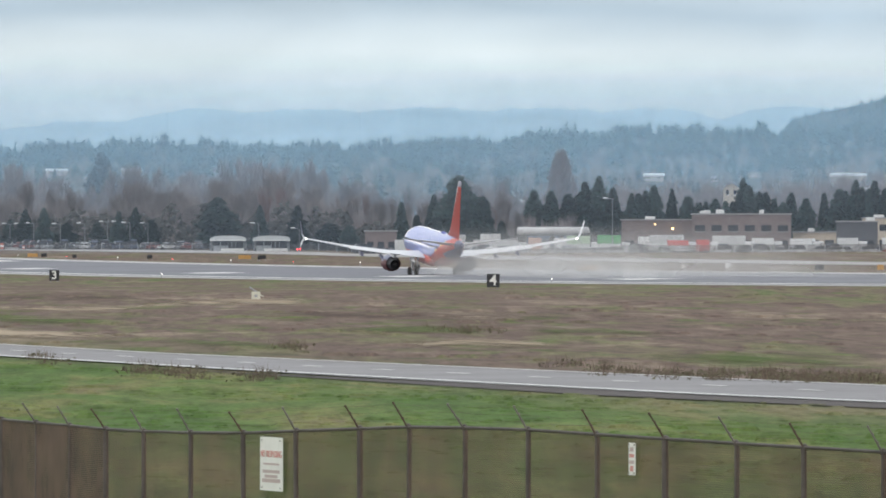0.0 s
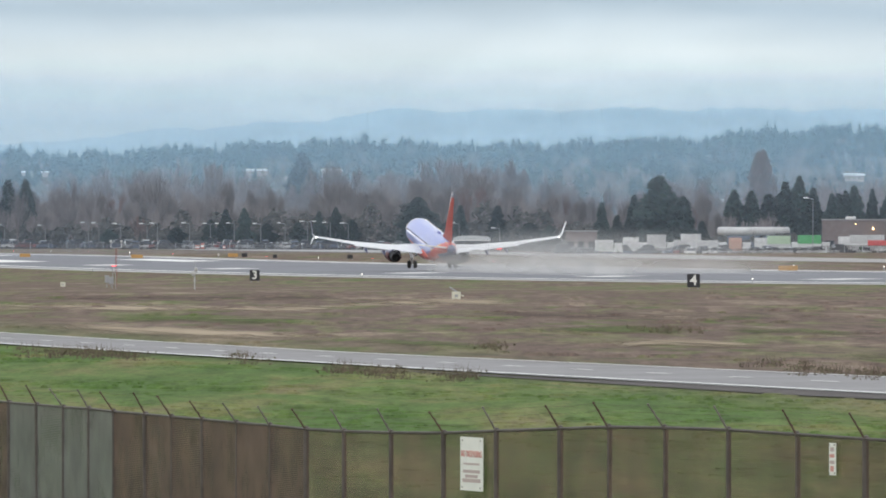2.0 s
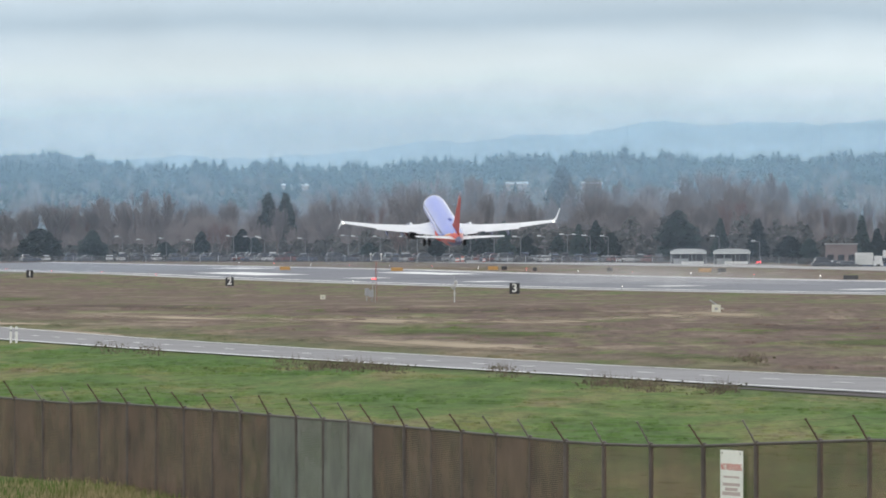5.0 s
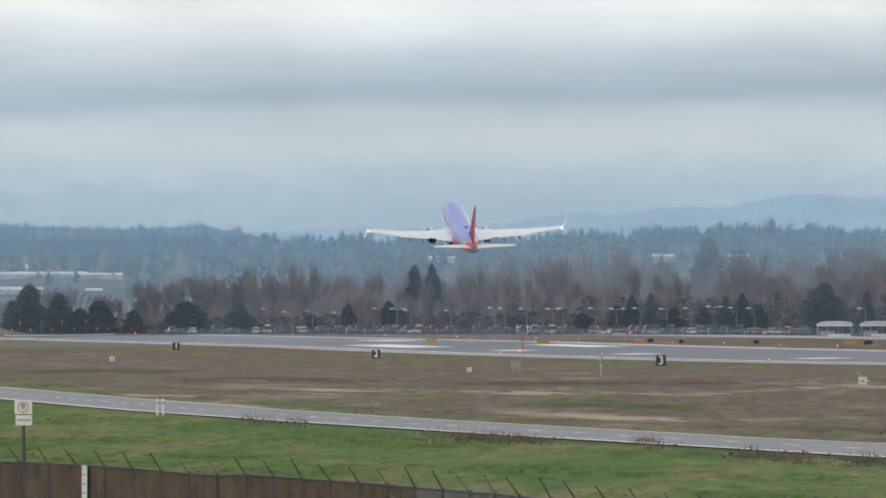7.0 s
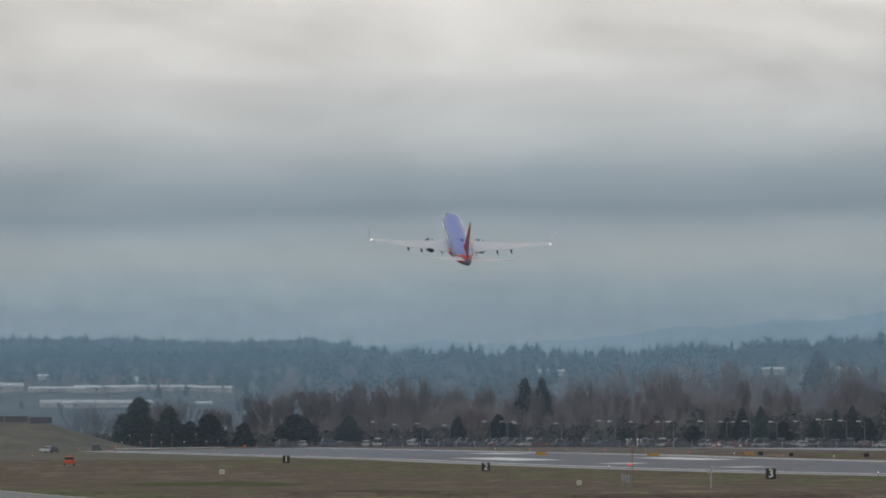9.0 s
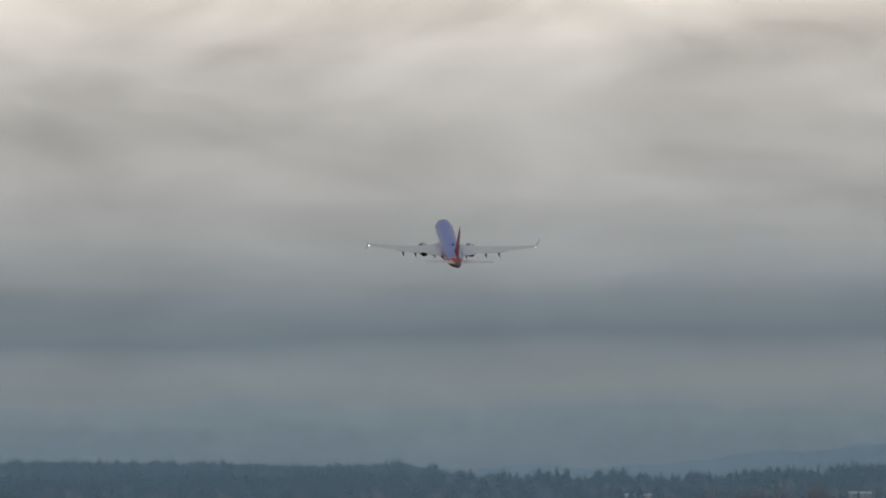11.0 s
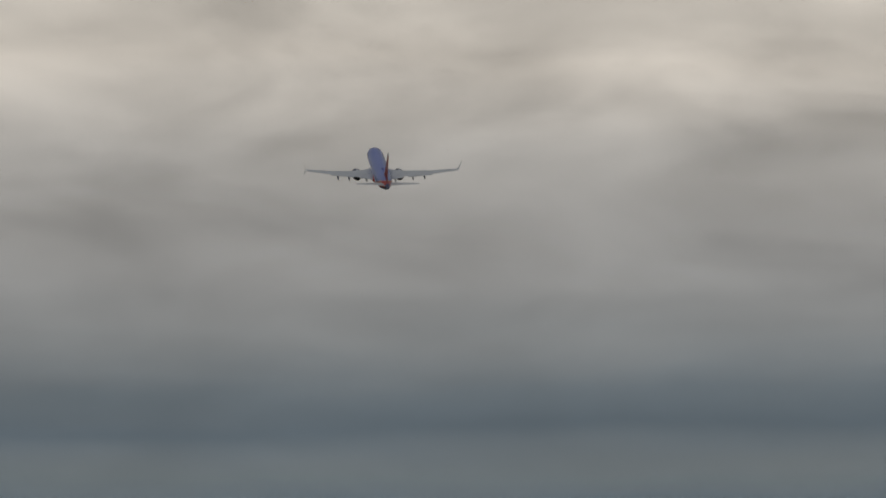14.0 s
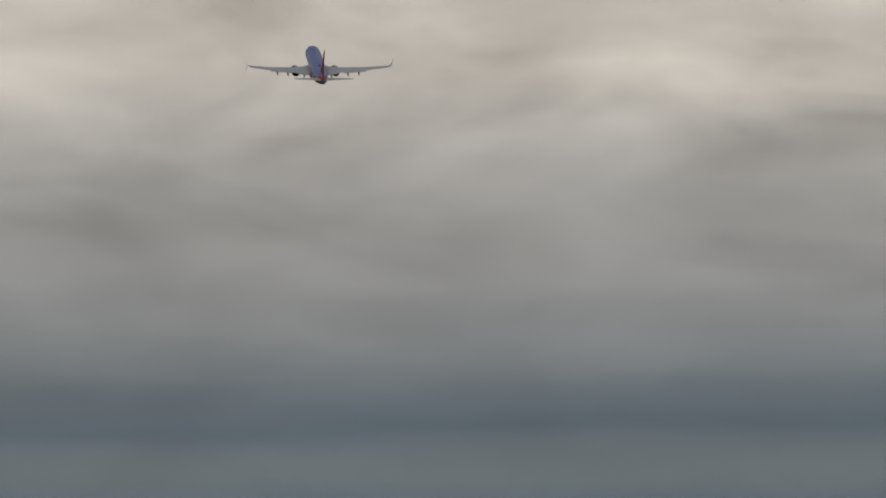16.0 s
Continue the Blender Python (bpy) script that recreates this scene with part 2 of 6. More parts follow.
def make_ground():
    rs = [0.0, 30, 60, 90]
    r = 110.0
    while r < 4900:
        rs.append(r)
        r *= 1.012
    rs.append(4900)
    angs = [radians(a) for a in [-180, -150, -120, -90, -60, -40, -25, -15, -8, -4]]
    a = 0.0
    while a < 15.5:
        angs.append(radians(a))
        a += 0.12
    angs += [radians(a) for a in [20, 28, 40, 60, 90, 120, 150]]
    me, n = Mesh(), len(angs)
    vs, fs = [], []
    for r in rs:
        for w in angs:
            x, y = r * math.sin(w), r * math.cos(w)
            wob = 0.10 * noise.noise((x * 0.06, y * 0.03, 0)) * smooth01((abs(x - road_x(y)) - 7) / 8) if r < 1000 else 0.0
            vs.append((x, y, gz(x, y) - 0.02 + wob))
    for l in range(len(rs) - 1):
        for i in range(n):
            j = (i + 1) % n
            fs.append((l * n + i, (l + 1) * n + i, (l + 1) * n + j, l * n + j))
    me.add(vs, fs)
    g = part("ground", me, GRASS, None, "flat airfield grass, green near the fence and dry brown beyond", True)
    tagged(g, category="ground", kind="structure")


make_ground()

ASPHALT = mat("runway_asphalt", (0.20, 0.205, 0.225), 0.8, spec=0.12, vary=0.18, grain=0.9, big=0.06, coords="World")
TARMAC = mat("road_tarmac", (0.265, 0.26, 0.262), 0.85, spec=0.15, vary=0.14, grain=2.0, big=0.15, coords="World")
CONCRETE = mat("pale_concrete", (0.36, 0.35, 0.34), 0.85, spec=0.12, vary=0.15, grain=0.7, big=0.05, coords="World")
PAINT = mat("white_road_paint", (0.78, 0.78, 0.76), 0.7, spec=0.2, vary=0.1, grain=3.0, coords="World")
GRAVEL = mat("dark_gravel", (0.066, 0.057, 0.052), 0.95, vary=0.35, grain=6.0, big=0.5, coords="World")


def strip(name, mats, path, size, up, kind="structure", label="", category="", parent=None, across=2):
    """Band of given width along a path of (x, y), lying on the land."""
    me = Mesh()
    rows = []
    pts = []
    for (x0, y0), (x1, y1) in zip(path, path[1:]):
        n = max(1, int(math.hypot(x1 - x0, y1 - y0) / 20))
        pts += [(x0 + (x1 - x0) * i / n, y0 + (y1 - y0) * i / n) for i in range(n)]
    pts.append(path[-1])
    for i, (x, y) in enumerate(pts):
        width = size(y) if callable(size) else size
        a, b = pts[max(0, i - 1)], pts[min(len(pts) - 1, i + 1)]
        d = Vector((b[0] - a[0], b[1] - a[1])).normalized()
        sx, sy = d.y, -d.x
        row = []
        for k in range(across + 1):
            o = width * (k / across - 0.5)
            row.append((x + sx * o, y + sy * o, gz(x + sx * o, y + sy * o) + up))
        rows.append(row)
    me.rings(rows, close=False)
    me.f = [q[::-1] for q in me.f]
    ob = part(name, me, mats, parent, label, True)
    if category:
        tagged(ob, category=category, kind=kind)
    return ob


# runway: edges at 225.5 and 271.5, shoulders outside
runway = strip("runway", ASPHALT, [(248.5, 700), (248.5, 2755)], 54, 0.03, label="long grey asphalt runway, damp and rubber-streaked", category="runway", across=12)
PALESHOULDER = mat("pale_shoulder_concrete", (0.50, 0.49, 0.47), 0.85, spec=0.12, vary=0.15, grain=0.5, big=0.05, coords="World")
strip("shoulder", PALESHOULDER, [(220.6, 700), (220.6, 2750)], 3.4, 0.035, parent=runway)
strip("shoulder", PALESHOULDER, [(274.8, 700), (274.8, 2750)], 3.0, 0.035, parent=runway)
strip("edge_line", PAINT, [(225.6, 700), (225.6, 2750)], 1.6, 0.06, parent=runway)
strip("edge_line", PAINT, [(271.5, 700), (271.5, 2750)], 1.3, 0.06, parent=runway)
for x, y, n, w in ((239, 1243, 23, 6), (239, 1391, 23, 6), (239, 1548, 23, 6), (239, 1732, 23, 6), (239, 1877, 23, 6), (239, 2043, 100, 9), (262, 1975, 90, 7), (262, 2250, 70, 7)):
    strip("touchdown_bar", PAINT, [(x, y - n / 2), (x, y + n / 2)], w, 0.06, parent=runway)

taxiway = strip("taxiway", CONCRETE, [(347, 900), (347, 2900)], 26, 0.03, label="pale concrete taxiway parallel to the runway", category="taxiway", across=6)
strip("taxi_line", CONCRETE, [(332, 900), (332, 2900)], 1.6, 0.06, parent=taxiway)

def road_width(y):
    """Wider where it bends, near the fence."""
    return 9.6 + 3.6 * smooth01((520 - y) / 110)


# worn, lush and dead bands in the infield grass
def patch_material(name, lo, hi, cover):
    m = bpy.data.materials.new(name)
    m.use_nodes = True
    t = m.node_tree
    b = t.nodes["Principled BSDF"]
    out = t.nodes["Material Output"]
    b.inputs["Roughness"].default_value = 0.95
    b.inputs["Specular IOR Level"].default_value = 0.1
    co = t.nodes.new("ShaderNodeNewGeometry").outputs["Position"]
    mp = nd(t, "ShaderNodeMapping", Scale=(0.25, 0.012, 0.1))
    t.links.new(co, mp.inputs[0])
    n = nd(t, "ShaderNodeTexNoise", Scale=1.0, Detail=7.0, Roughness=0.68)
    t.links.new(mp.outputs[0], n.inputs[0])
    t.links.new(ramp(t, n.outputs[0], [(0.35, lo), (0.65, hi)]), b.inputs["Base Color"])
    tr = t.nodes.new("ShaderNodeBsdfTransparent")
    mx = t.nodes.new("ShaderNodeMixShader")
    edge = t.nodes.new("ShaderNodeAttribute")
    edge.attribute_name = "spread"
    thick = math_node(t, "MULTIPLY", ramp(t, n.outputs[0], [(0.30, 0.0), (0.54, cover)]), edge.outputs["Fac"])
    for i, s in enumerate((thick, tr.outputs[0], b.outputs[0])):
        t.links.new(s, mx.inputs[i])
    t.links.new(mx.outputs[0], out.inputs[0])
    return m


WORN = patch_material("worn_dry_grass", (0.27, 0.215, 0.155), (0.40, 0.33, 0.24), 1.0)
GREENPATCH = patch_material("lush_grass", (0.085, 0.13, 0.036), (0.125, 0.18, 0.052), 0.6)
DARKPATCH = patch_material("dead_brown_grass", (0.07, 0.052, 0.046), (0.125, 0.094, 0.08), 0.35)
# bearing and drop of each patch's middle line, its depth, its kind
PATCHES = [(((-300, 530), (-77, 538), (323, 545), (763, 547), (900, 541), (1120, 535)), 7, WORN), (((270, 574), (400, 581), (520, 587), (830, 597)), 12, WORN), (((-260, 561), (-120, 566), (40, 574)), 7, WORN),
           (((880, 536), (1000, 533), (1150, 536)), 9, WORN), (((-330, 548), (-200, 550), (-60, 554)), 4, WORN), (((1290, 612), (1420, 606), (1600, 612)), 8, WORN),
           (((400, 566), (560, 564), (780, 568)), 9, GREENPATCH), (((1180, 586), (1300, 583), (1440, 588)), 8, GREENPATCH), (((1500, 586), (1640, 586), (1760, 592)), 7, GREENPATCH), (((850, 606), (980, 610), (1130, 620)), 9, GREENPATCH),
           (((1700, 632), (1850, 634), (2150, 640)), 12, GREENPATCH), (((-500, 507), (-300, 506), (-120, 508)), 6, GREENPATCH), (((240, 530), (500, 528), (900, 527)), 9, DARKPATCH), (((1000, 555), (1300, 560), (1650, 560)), 9, DARKPATCH),
           (((-200, 522), (0, 520), (200, 524)), 6, DARKPATCH)]


def grass_band(line, deep, m, k):
    """Soft-edged band along a line of bearings and dips: thick in the middle, thinning out to all its edges."""
    rows, cover = [], []
    for c in range(25):
        X = line[0][0] + (line[-1][0] - line[0][0]) * c / 24
        Y = profile(X, line) + deep * 0.35 * noise.noise((X * 0.012, k * 3.7, 0))
        half = deep * (0.8 + 0.5 * noise.noise((X * 0.02, k * 5.1, 4)))
        rows.append([ground_hit(X, Y + half * (r / 4 - 1)) + Vector((0, 0, 0.015 + 0.002 * (k % 5))) for r in range(9)])
        cover += [math.sin(math.pi * r / 8) * min(1.0, c / 6, (24 - c) / 6) for r in range(9)]
    label = "pale worn band in the dry infield grass" if m is WORN else "lush green band in the infield grass" if m is GREENPATCH else "dead brown band in the infield grass"
    band = part("grass_band", Mesh().rings(rows, close=False), m, None, label, True)
    thin = band.data.attributes.new("spread", "FLOAT", "POINT")
    thin.data.foreach_set("value", cover)
    tagged(band, category="grass", kind="structure")


for k, (line, deep, m) in enumerate(PATCHES):
    grass_band(line, deep, m, k)

# service road: a gentle bend between fence and runway
road = strip("service_road", TARMAC, ROAD, road_width, 0.03, label="two-lane grey tarmac perimeter road with white lines", category="road", across=4)


def offset(path, o):
    out = []
    for i, (x, y) in enumerate(path):
        a, b = path[max(0, i - 1)], path[min(len(path) - 1, i + 1)]
        d = Vector((b[0] - a[0], b[1] - a[1])).normalized()
        k = o * road_width(y) / 9.6
        out.append((x + d.y * k, y - d.x * k))
    return out


strip("edge_line", PAINT, offset(ROAD, 4.45), 0.36, 0.055, parent=road)
strip("edge_line", PAINT, offset(ROAD, -4.45), 0.55, 0.055, parent=road)
strip("gravel_shoulder", GRAVEL, offset(ROAD, -5.9)[:5], lambda y: 0.2 + 3.4 * smooth01((470 - y) / 90), 0.012, parent=road)
long = []
for (x0, y0), (x1, y1) in zip(ROAD, ROAD[1:]):
    n = max(1, int(math.hypot(x1 - x0, y1 - y0)))
    long += [(x0 + (x1 - x0) * i / n, y0 + (y1 - y0) * i / n) for i in range(n)]
for i in range(0, len(long) - 4, 12):
    strip("dash", PAINT, [long[i], long[i + 3]], 0.3, 0.055, parent=road)


# ---- airliner ----
BLUE = mat("blue_paint", (0.125, 0.185, 0.60), 0.3, vary=0.05, grain=1.0, coat=0.9)
DEEPRED = mat("deep_red_paint", (0.30, 0.03, 0.022), 0.55, spec=0.3, vary=0.08, grain=1.0)
MAROON = mat("dark_maroon_paint", (0.085, 0.014, 0.018), 0.5, spec=0.3, vary=0.12, grain=1.0)
DOMEBLUE = mat("dark_blue_fairing", (0.07, 0.09, 0.32), 0.45, vary=0.08)
RED = mat("orange_red_paint", (0.50, 0.042, 0.02), 0.4, vary=0.07, grain=1.0, coat=0.15)
GOLD = mat("gold_paint", (0.75, 0.42, 0.08), 0.35, vary=0.05, coat=0.3)
NAVY = mat("navy_paint", (0.05, 0.055, 0.13), 0.35, vary=0.1, coat=0.3)
WINGGREY = mat("pale_grey_wing_paint", (0.72, 0.73, 0.74), 0.38, vary=0.06, grain=0.8, big=0.4)
METAL = mat("bright_aluminium", (0.62, 0.63, 0.65), 0.3, 0.9, vary=0.08)
DARKMETAL = mat("sooty_metal", (0.06, 0.06, 0.065), 0.45, 0.6, vary=0.2)
RUBBER = mat("black_rubber", (0.025, 0.025, 0.026), 0.8, vary=0.2)
PANE = mat("dark_cabin_glass", (0.02, 0.022, 0.03), 0.12, vary=0.05)
STROBE = mat("white_nav_light", (1, 1, 1), 0.3, vary=0.0, emit=(1, 0.97, 0.9, 6.0))
REDLAMP = mat("red_lamp", (0.8, 0.03, 0.03), 0.3, vary=0.0, emit=(1.0, 0.04, 0.05, 3.0))


def wing_section(y_le, chord, x, z, thick, n=14, twist=0.0):
    """Closed aerofoil ring at span x, nose to +y."""
    pts = []
    for i in range(n):
        w = 2 * math.pi * i / n
        c = 0.5 - 0.5 * math.cos(w)
        t = thick * chord * (1.5 * math.sqrt(max(c, 0)) * (1 - c) + 0.02)
        zz = t * (1 if math.sin(w) >= 0 else -0.62)
        pts.append((x, y_le - c * chord, z + zz - c * chord * twist))
    return pts


def build_airliner():
    plane = thing("airliner", "twin-engine airliner with blue top, orange-red belly and winglets, taking off", "airplane")
    # fuselage stations: y, half width, half height, middle height
    st = [(16.0, 0.05, 0.05, -0.55), (15.6, 0.55, 0.5, -0.5), (14.8, 1.05, 1.0, -0.38), (13.6, 1.5, 1.5, -0.18), (12.2, 1.78, 1.85, -0.04), (10.5, 1.88, 2.0, 0),
          (6, 1.88, 2.0, 0), (2, 1.88, 2.0, 0), (-2, 1.88, 2.0, 0), (-5, 1.88, 2.0, 0), (-7, 1.86, 1.95, 0.04), (-9, 1.74, 1.8, 0.18), (-11, 1.5, 1.55, 0.42),
          (-13, 1.22, 1.28, 0.64), (-15, 0.86, 0.94, 0.88), (-16.6, 0.52, 0.6, 1.05), (-17.8, 0.22, 0.26, 1.16)]
    rings = []
    for i, (a, b) in enumerate(zip(st, st[1:])):
        for k in range(3 if abs(a[0] - b[0]) > 1.4 else 1):
            u = k / 3 if abs(a[0] - b[0]) > 1.4 else 0
            s = [p + (q - p) * u for p, q in zip(a, b)]
            rings.append(s)
    rings.append(st[-1])
    N = 40

    def livery(q):
        y = sum(p[1] for p in q) / 4
        z = sum(p[2] for p in q) / 4
        if y < -16.2 or (y < -11.5 and z < -0.3 + (-11.5 - y) * 0.22):
            return 3
        edge = -0.95 if y > -6.5 else -0.95 + (-6.5 - y) * 0.36
        if z < edge:
            return 1
        if z < edge + 0.07:
            return 2
        return 0

    m = Mesh()
    m.rings([[(w * math.cos(2 * math.pi * i / N), y, zc + h * math.sin(2 * math.pi * i / N)) for i in range(N)] for y, w, h, zc in rings], pick=livery)
    fus = part("fuselage", m, [BLUE, RED, GOLD, NAVY], plane, "", True)
    for s in (-1, 1):
        for i in range(46):
            y = 11.5 - i * 0.48
            if -1.0 < y < -0.6:
                continue
            w = Mesh().box((0, 0, 0), (0.03, 0.23, 0.32), bevel=0.012)
            ob = part("cabin_window", w if i == 0 and s == -1 else bpy.data.meshes["cabin_window"], PANE, fus) if (i or s == 1) else part("cabin_window", w, PANE, fus)
            h = 0.42
            ob.location = (s * (1.88 * math.sqrt(1 - (h / 2.0) ** 2) - 0.011) * (1 if y > -7 else (1.86 - (-7 - y) * 0.06) / 1.86), y, h - 0.15)
    for s in (-1, 1):
        part("cockpit_window", Mesh().add([(s * 0.15, 14.95, 0.45), (s * 0.95, 14.35, 0.42), (s * 1.05, 13.85, 1.0), (s * 0.15, 14.25, 1.12)], [(0, 1, 2, 3)]), PANE, fus)
    # fairing over the wing root
    m = Mesh()
    m.rings([[(w * math.cos(2 * math.pi * i / 20), y, -1.45 + h * math.sin(2 * math.pi * i / 20)) for i in range(20)]
             for y, w, h in ((6.5, 0.3, 0.1), (5, 1.7, 0.7), (2, 2.15, 0.95), (-2, 2.15, 0.95), (-4.2, 1.7, 0.75), (-6, 0.3, 0.1))])
    part("wing_fairing", m, RED, plane, "", True)
    # wifi dome
    m = Mesh()
    m.rings([[(w * math.cos(2 * math.pi * i / 12), y, 1.95 + h * max(0, math.sin(2 * math.pi * i / 12))) for i in range(12)] for y, w, h in ((-4.8, 0.15, 0.05), (-5.1, 0.3, 0.24), (-5.6, 0.33, 0.28), (-6.0, 0.28, 0.24), (-6.3, 0.12, 0.05))])
    part("antenna_dome", m, DOMEBLUE, plane, "dark antenna fairing on the roof", True)
    for s in (-1, 1):
        m = Mesh()
        secs = [(5.6, 8.6, 1.2, -1.25, 0.12), (3.2, 5.9, 3.6, -1.0, 0.115), (1.75, 4.3, 6.0, -0.72, 0.11), (-0.7, 2.9, 11.5, 0.10, 0.10), (-2.9, 1.62, 16.9, 1.15, 0.095)]
        m.rings([wing_section(y, c, s * x, z, t) for y, c, x, z, t in secs])
        w = part("wing", m, WINGGREY, plane, "pale grey swept wing", True)
        m = Mesh()
        tip = [(-2.9, 1.62, 16.9, 1.15, 0.09), (-3.05, 1.45, 17.3, 1.28, 0.08), (-3.5, 1.2, 17.6, 1.75, 0.08), (-4.6, 0.55, 18.0, 3.5, 0.08)]
        rs = []
        for k, (y, c, x, z, t) in enumerate(tip):
            lean = (0.0, 0.6, 0.95, 1.0)[k]
            rs.append([(s * (x - lean * (p[2] - z)), p[1], z + (1 - lean) * (p[2] - z)) for p in wing_section(y, c, x, z, t)])
        m.rings(rs, pick=lambda q: 1 if sum(p[2] for p in q) / len(q) > 1.6 and (s < 0 or sum(abs(p[0]) - 17.6 - 0.23 * (p[2] - 1.75) for p in q) > 0) else 0)
        part("winglet", m, [WINGGREY, NAVY], w, "upturned winglet with a navy outer face", True)
        m = Mesh()
        m.rings([[(s * (x - 0.6 * (p[2] - z)), p[1], z + 0.3 * (p[2] - z)) for p in wing_section(y, c, x, z, 0.07)] for y, c, x, z in ((-3.2, 1.2, 17.3, 1.2), (-3.6, 0.9, 17.6, 0.85), (-4.5, 0.3, 17.95, 0.25))])
        part("lower_winglet", m, WINGGREY, w, "", True)
        # trailing-edge flaps, partly down
        for (xa, ya, xb, yb, za, zb, ch) in ((1.95, -2.75, 5.0, -2.62, -1.20, -0.84, 0.75), (6.2, -2.6, 11.6, -3.6, -0.74, 0.04, 0.6)):
            f = Mesh()
            f.rings([[(s * x, y + 0.25 - c[0] * ch, z + c[1]) for c in ((0, 0.12), (0.5, 0.09), (1.0, -0.02), (0.98, -0.06), (0.4, 0.0), (0.0, 0.02))] for x, y, z in ((xa, ya, za), (xb, yb, zb))])
            part("flap", f, WINGGREY, w, "", True)
        for x, y, z in ((3.3, -2.2, -1.38), (7.3, -2.3, -0.92), (9.9, -2.9, -0.55)):
            f = Mesh()
            f.rings([[(s * x + r * math.cos(2 * math.pi * i / 10), y + o, z - d + 1.3 * r * math.sin(2 * math.pi * i / 10)) for i in range(10)]
                     for o, r, d in ((1.6, 0.04, 0.05), (0.8, 0.2, 0.12), (-0.5, 0.2, 0.22), (-1.6, 0.04, 0.38))])
            part("flap_fairing", f, NAVY if x > 5 else WINGGREY, w, "", True)
        part("wingtip_light", Mesh().ball((s * 17.15, -4.35, 1.22), (0.10, 0.10, 0.10)), STROBE, w, "white wingtip light")
        # engine
        e = Mesh()
        ec = (s * 4.85, 4.6, -2.35)
        e.rings([[(ec[0] + r * math.cos(2 * math.pi * i / 24), ec[1] + y, ec[2] + (r if math.sin(2 * math.pi * i / 24) > 0 else r * 0.93) * math.sin(2 * math.pi * i / 24)) for i in range(24)]
                 for y, r in ((1.55, 0.80), (1.72, 0.88), (1.6, 0.98), (0.6, 1.08), (-0.6, 1.08), (-1.9, 0.94), (-1.9, 0.86))], cap=False, pick=lambda q: 1 if sum(p[2] for p in q) / 4 > -1.95 else 0)
        nac = part("engine_nacelle", e, [MAROON, NAVY], plane, "round dark maroon and navy engine cowling", True)
        e = Mesh()
        e.rings([[(ec[0] + r * math.cos(2 * math.pi * i / 20), ec[1] + y, ec[2] + r * math.sin(2 * math.pi * i / 20)) for i in range(20)] for y, r in ((-1.5, 0.88), (-1.85, 0.86), (-2.0, 0.74), (-3.0, 0.56), (-2.9, 0.4), (-2.8, 0.32), (-3.6, 0.04))])
        part("exhaust", e, DARKMETAL, nac, "dark metal exhaust cone", True)
        e = Mesh()
        e.rings([[(ec[0] + r * math.cos(2 * math.pi * i / 20), ec[1] + y, ec[2] + r * math.sin(2 * math.pi * i / 20)) for i in range(20)] for y, r in ((1.3, 0.82), (1.25, 0.2), (1.6, 0.02))])
        part("fan", e, DARKMETAL, nac, "", True)
        part("pylon", Mesh().box((ec[0], 3.0, -1.5), (0.34, 3.4, 0.6), bevel=0.1), WINGGREY, nac)
        # tailplane
        m = Mesh()
        m.rings([wing_section(y, c, s * x, z - 0.06 * c, t, twist=-0.11) for y, c, x, z, t in ((-12.4, 3.9, 0.55, 1.05, 0.075), (-13.7, 2.9, 2.6, 1.36, 0.075), (-16.4, 1.25, 7.15, 1.95, 0.07))])
        part("tailplane", m, WINGGREY, plane, "pale grey tailplane", True)
    # fin
    m = Mesh()
    levels = ((-6.6, 9.0, 1.5, 0.02), (-9.2, 6.9, 2.15, 0.055), (-10.6, 5.6, 3.1, 0.07), (-12.3, 4.1, 5.2, 0.08), (-13.74, 3.05, 7.0, 0.083), (-15.1, 2.1, 8.7, 0.085), (-15.5, 1.6, 9.0, 0.05))
    rs = []
    for a, b in zip(levels, levels[1:] + levels[-1:]):
        for k in range(4 if a is not b else 1):
            y, c, z, thick = (p + (q - p) * k / 4 for p, q in zip(a, b))
            rs.append([(p[2] - z, p[1], z) for p in wing_section(y, c, 0, z, thick, 32)])

    def fin_paint(q):
        z = sum(p[2] for p in q) / len(q)
        y = sum(p[1] for p in q) / len(q)
        front = -9.2 - (z - 2.15) * 0.905
        if z > 8.35:
            return 1
        if z > 2.4 and y > front - 0.62:
            return 2
        return 0

    m.rings(rs, pick=fin_paint)
    part("fin", m, [DEEPRED, NAVY, WINGGREY], plane, "orange-red tail fin with a pale leading edge and navy tip", True)
    part("tail_light", Mesh().ball((0, -17.85, 1.18), (0.06, 0.06, 0.06)), WINGGREY, plane)
    # main gear: each leg turns inwards about its hinge
    gears = []
    for s in (-1, 1):
        g = new("main_gear")
        g.parent = plane
        g.location = (s * 2.86, -0.3, -1.35)
        part("strut", Mesh().tube((0, 0, 0.2), (0, 0, -1.75), 0.13, 0.1), METAL, g, "", True)
        part("brace", Mesh().tube((-s * 0.9, 0.1, 0.1), (0, 0, -0.9), 0.06), METAL, g, "", True)
        part("gear_door", Mesh().box((s * 0.22, 0, -1.2), (0.05, 0.9, 1.2), bevel=0.02), WINGGREY, g)
        for o in (-0.43, 0.43):
            w = Mesh()
            w.rings([[(o + x, r * math.cos(2 * math.pi * i / 20), -1.75 + r * math.sin(2 * math.pi * i / 20)) for i in range(20)] for x, r in ((-0.2, 0.3), (-0.2, 0.48), (-0.12, 0.55), (0.12, 0.55), (0.2, 0.48), (0.2, 0.3))])
            part("wheel", w, RUBBER, g, "black main wheel", True)
        gears.append((s, g))
    n = new("nose_gear")
    n.parent = plane
    n.location = (0, 12.4, -1.5)
    part("strut", Mesh().tube((0, 0, 0.1), (0, 0, -1.75), 0.09), METAL, n, "", True)
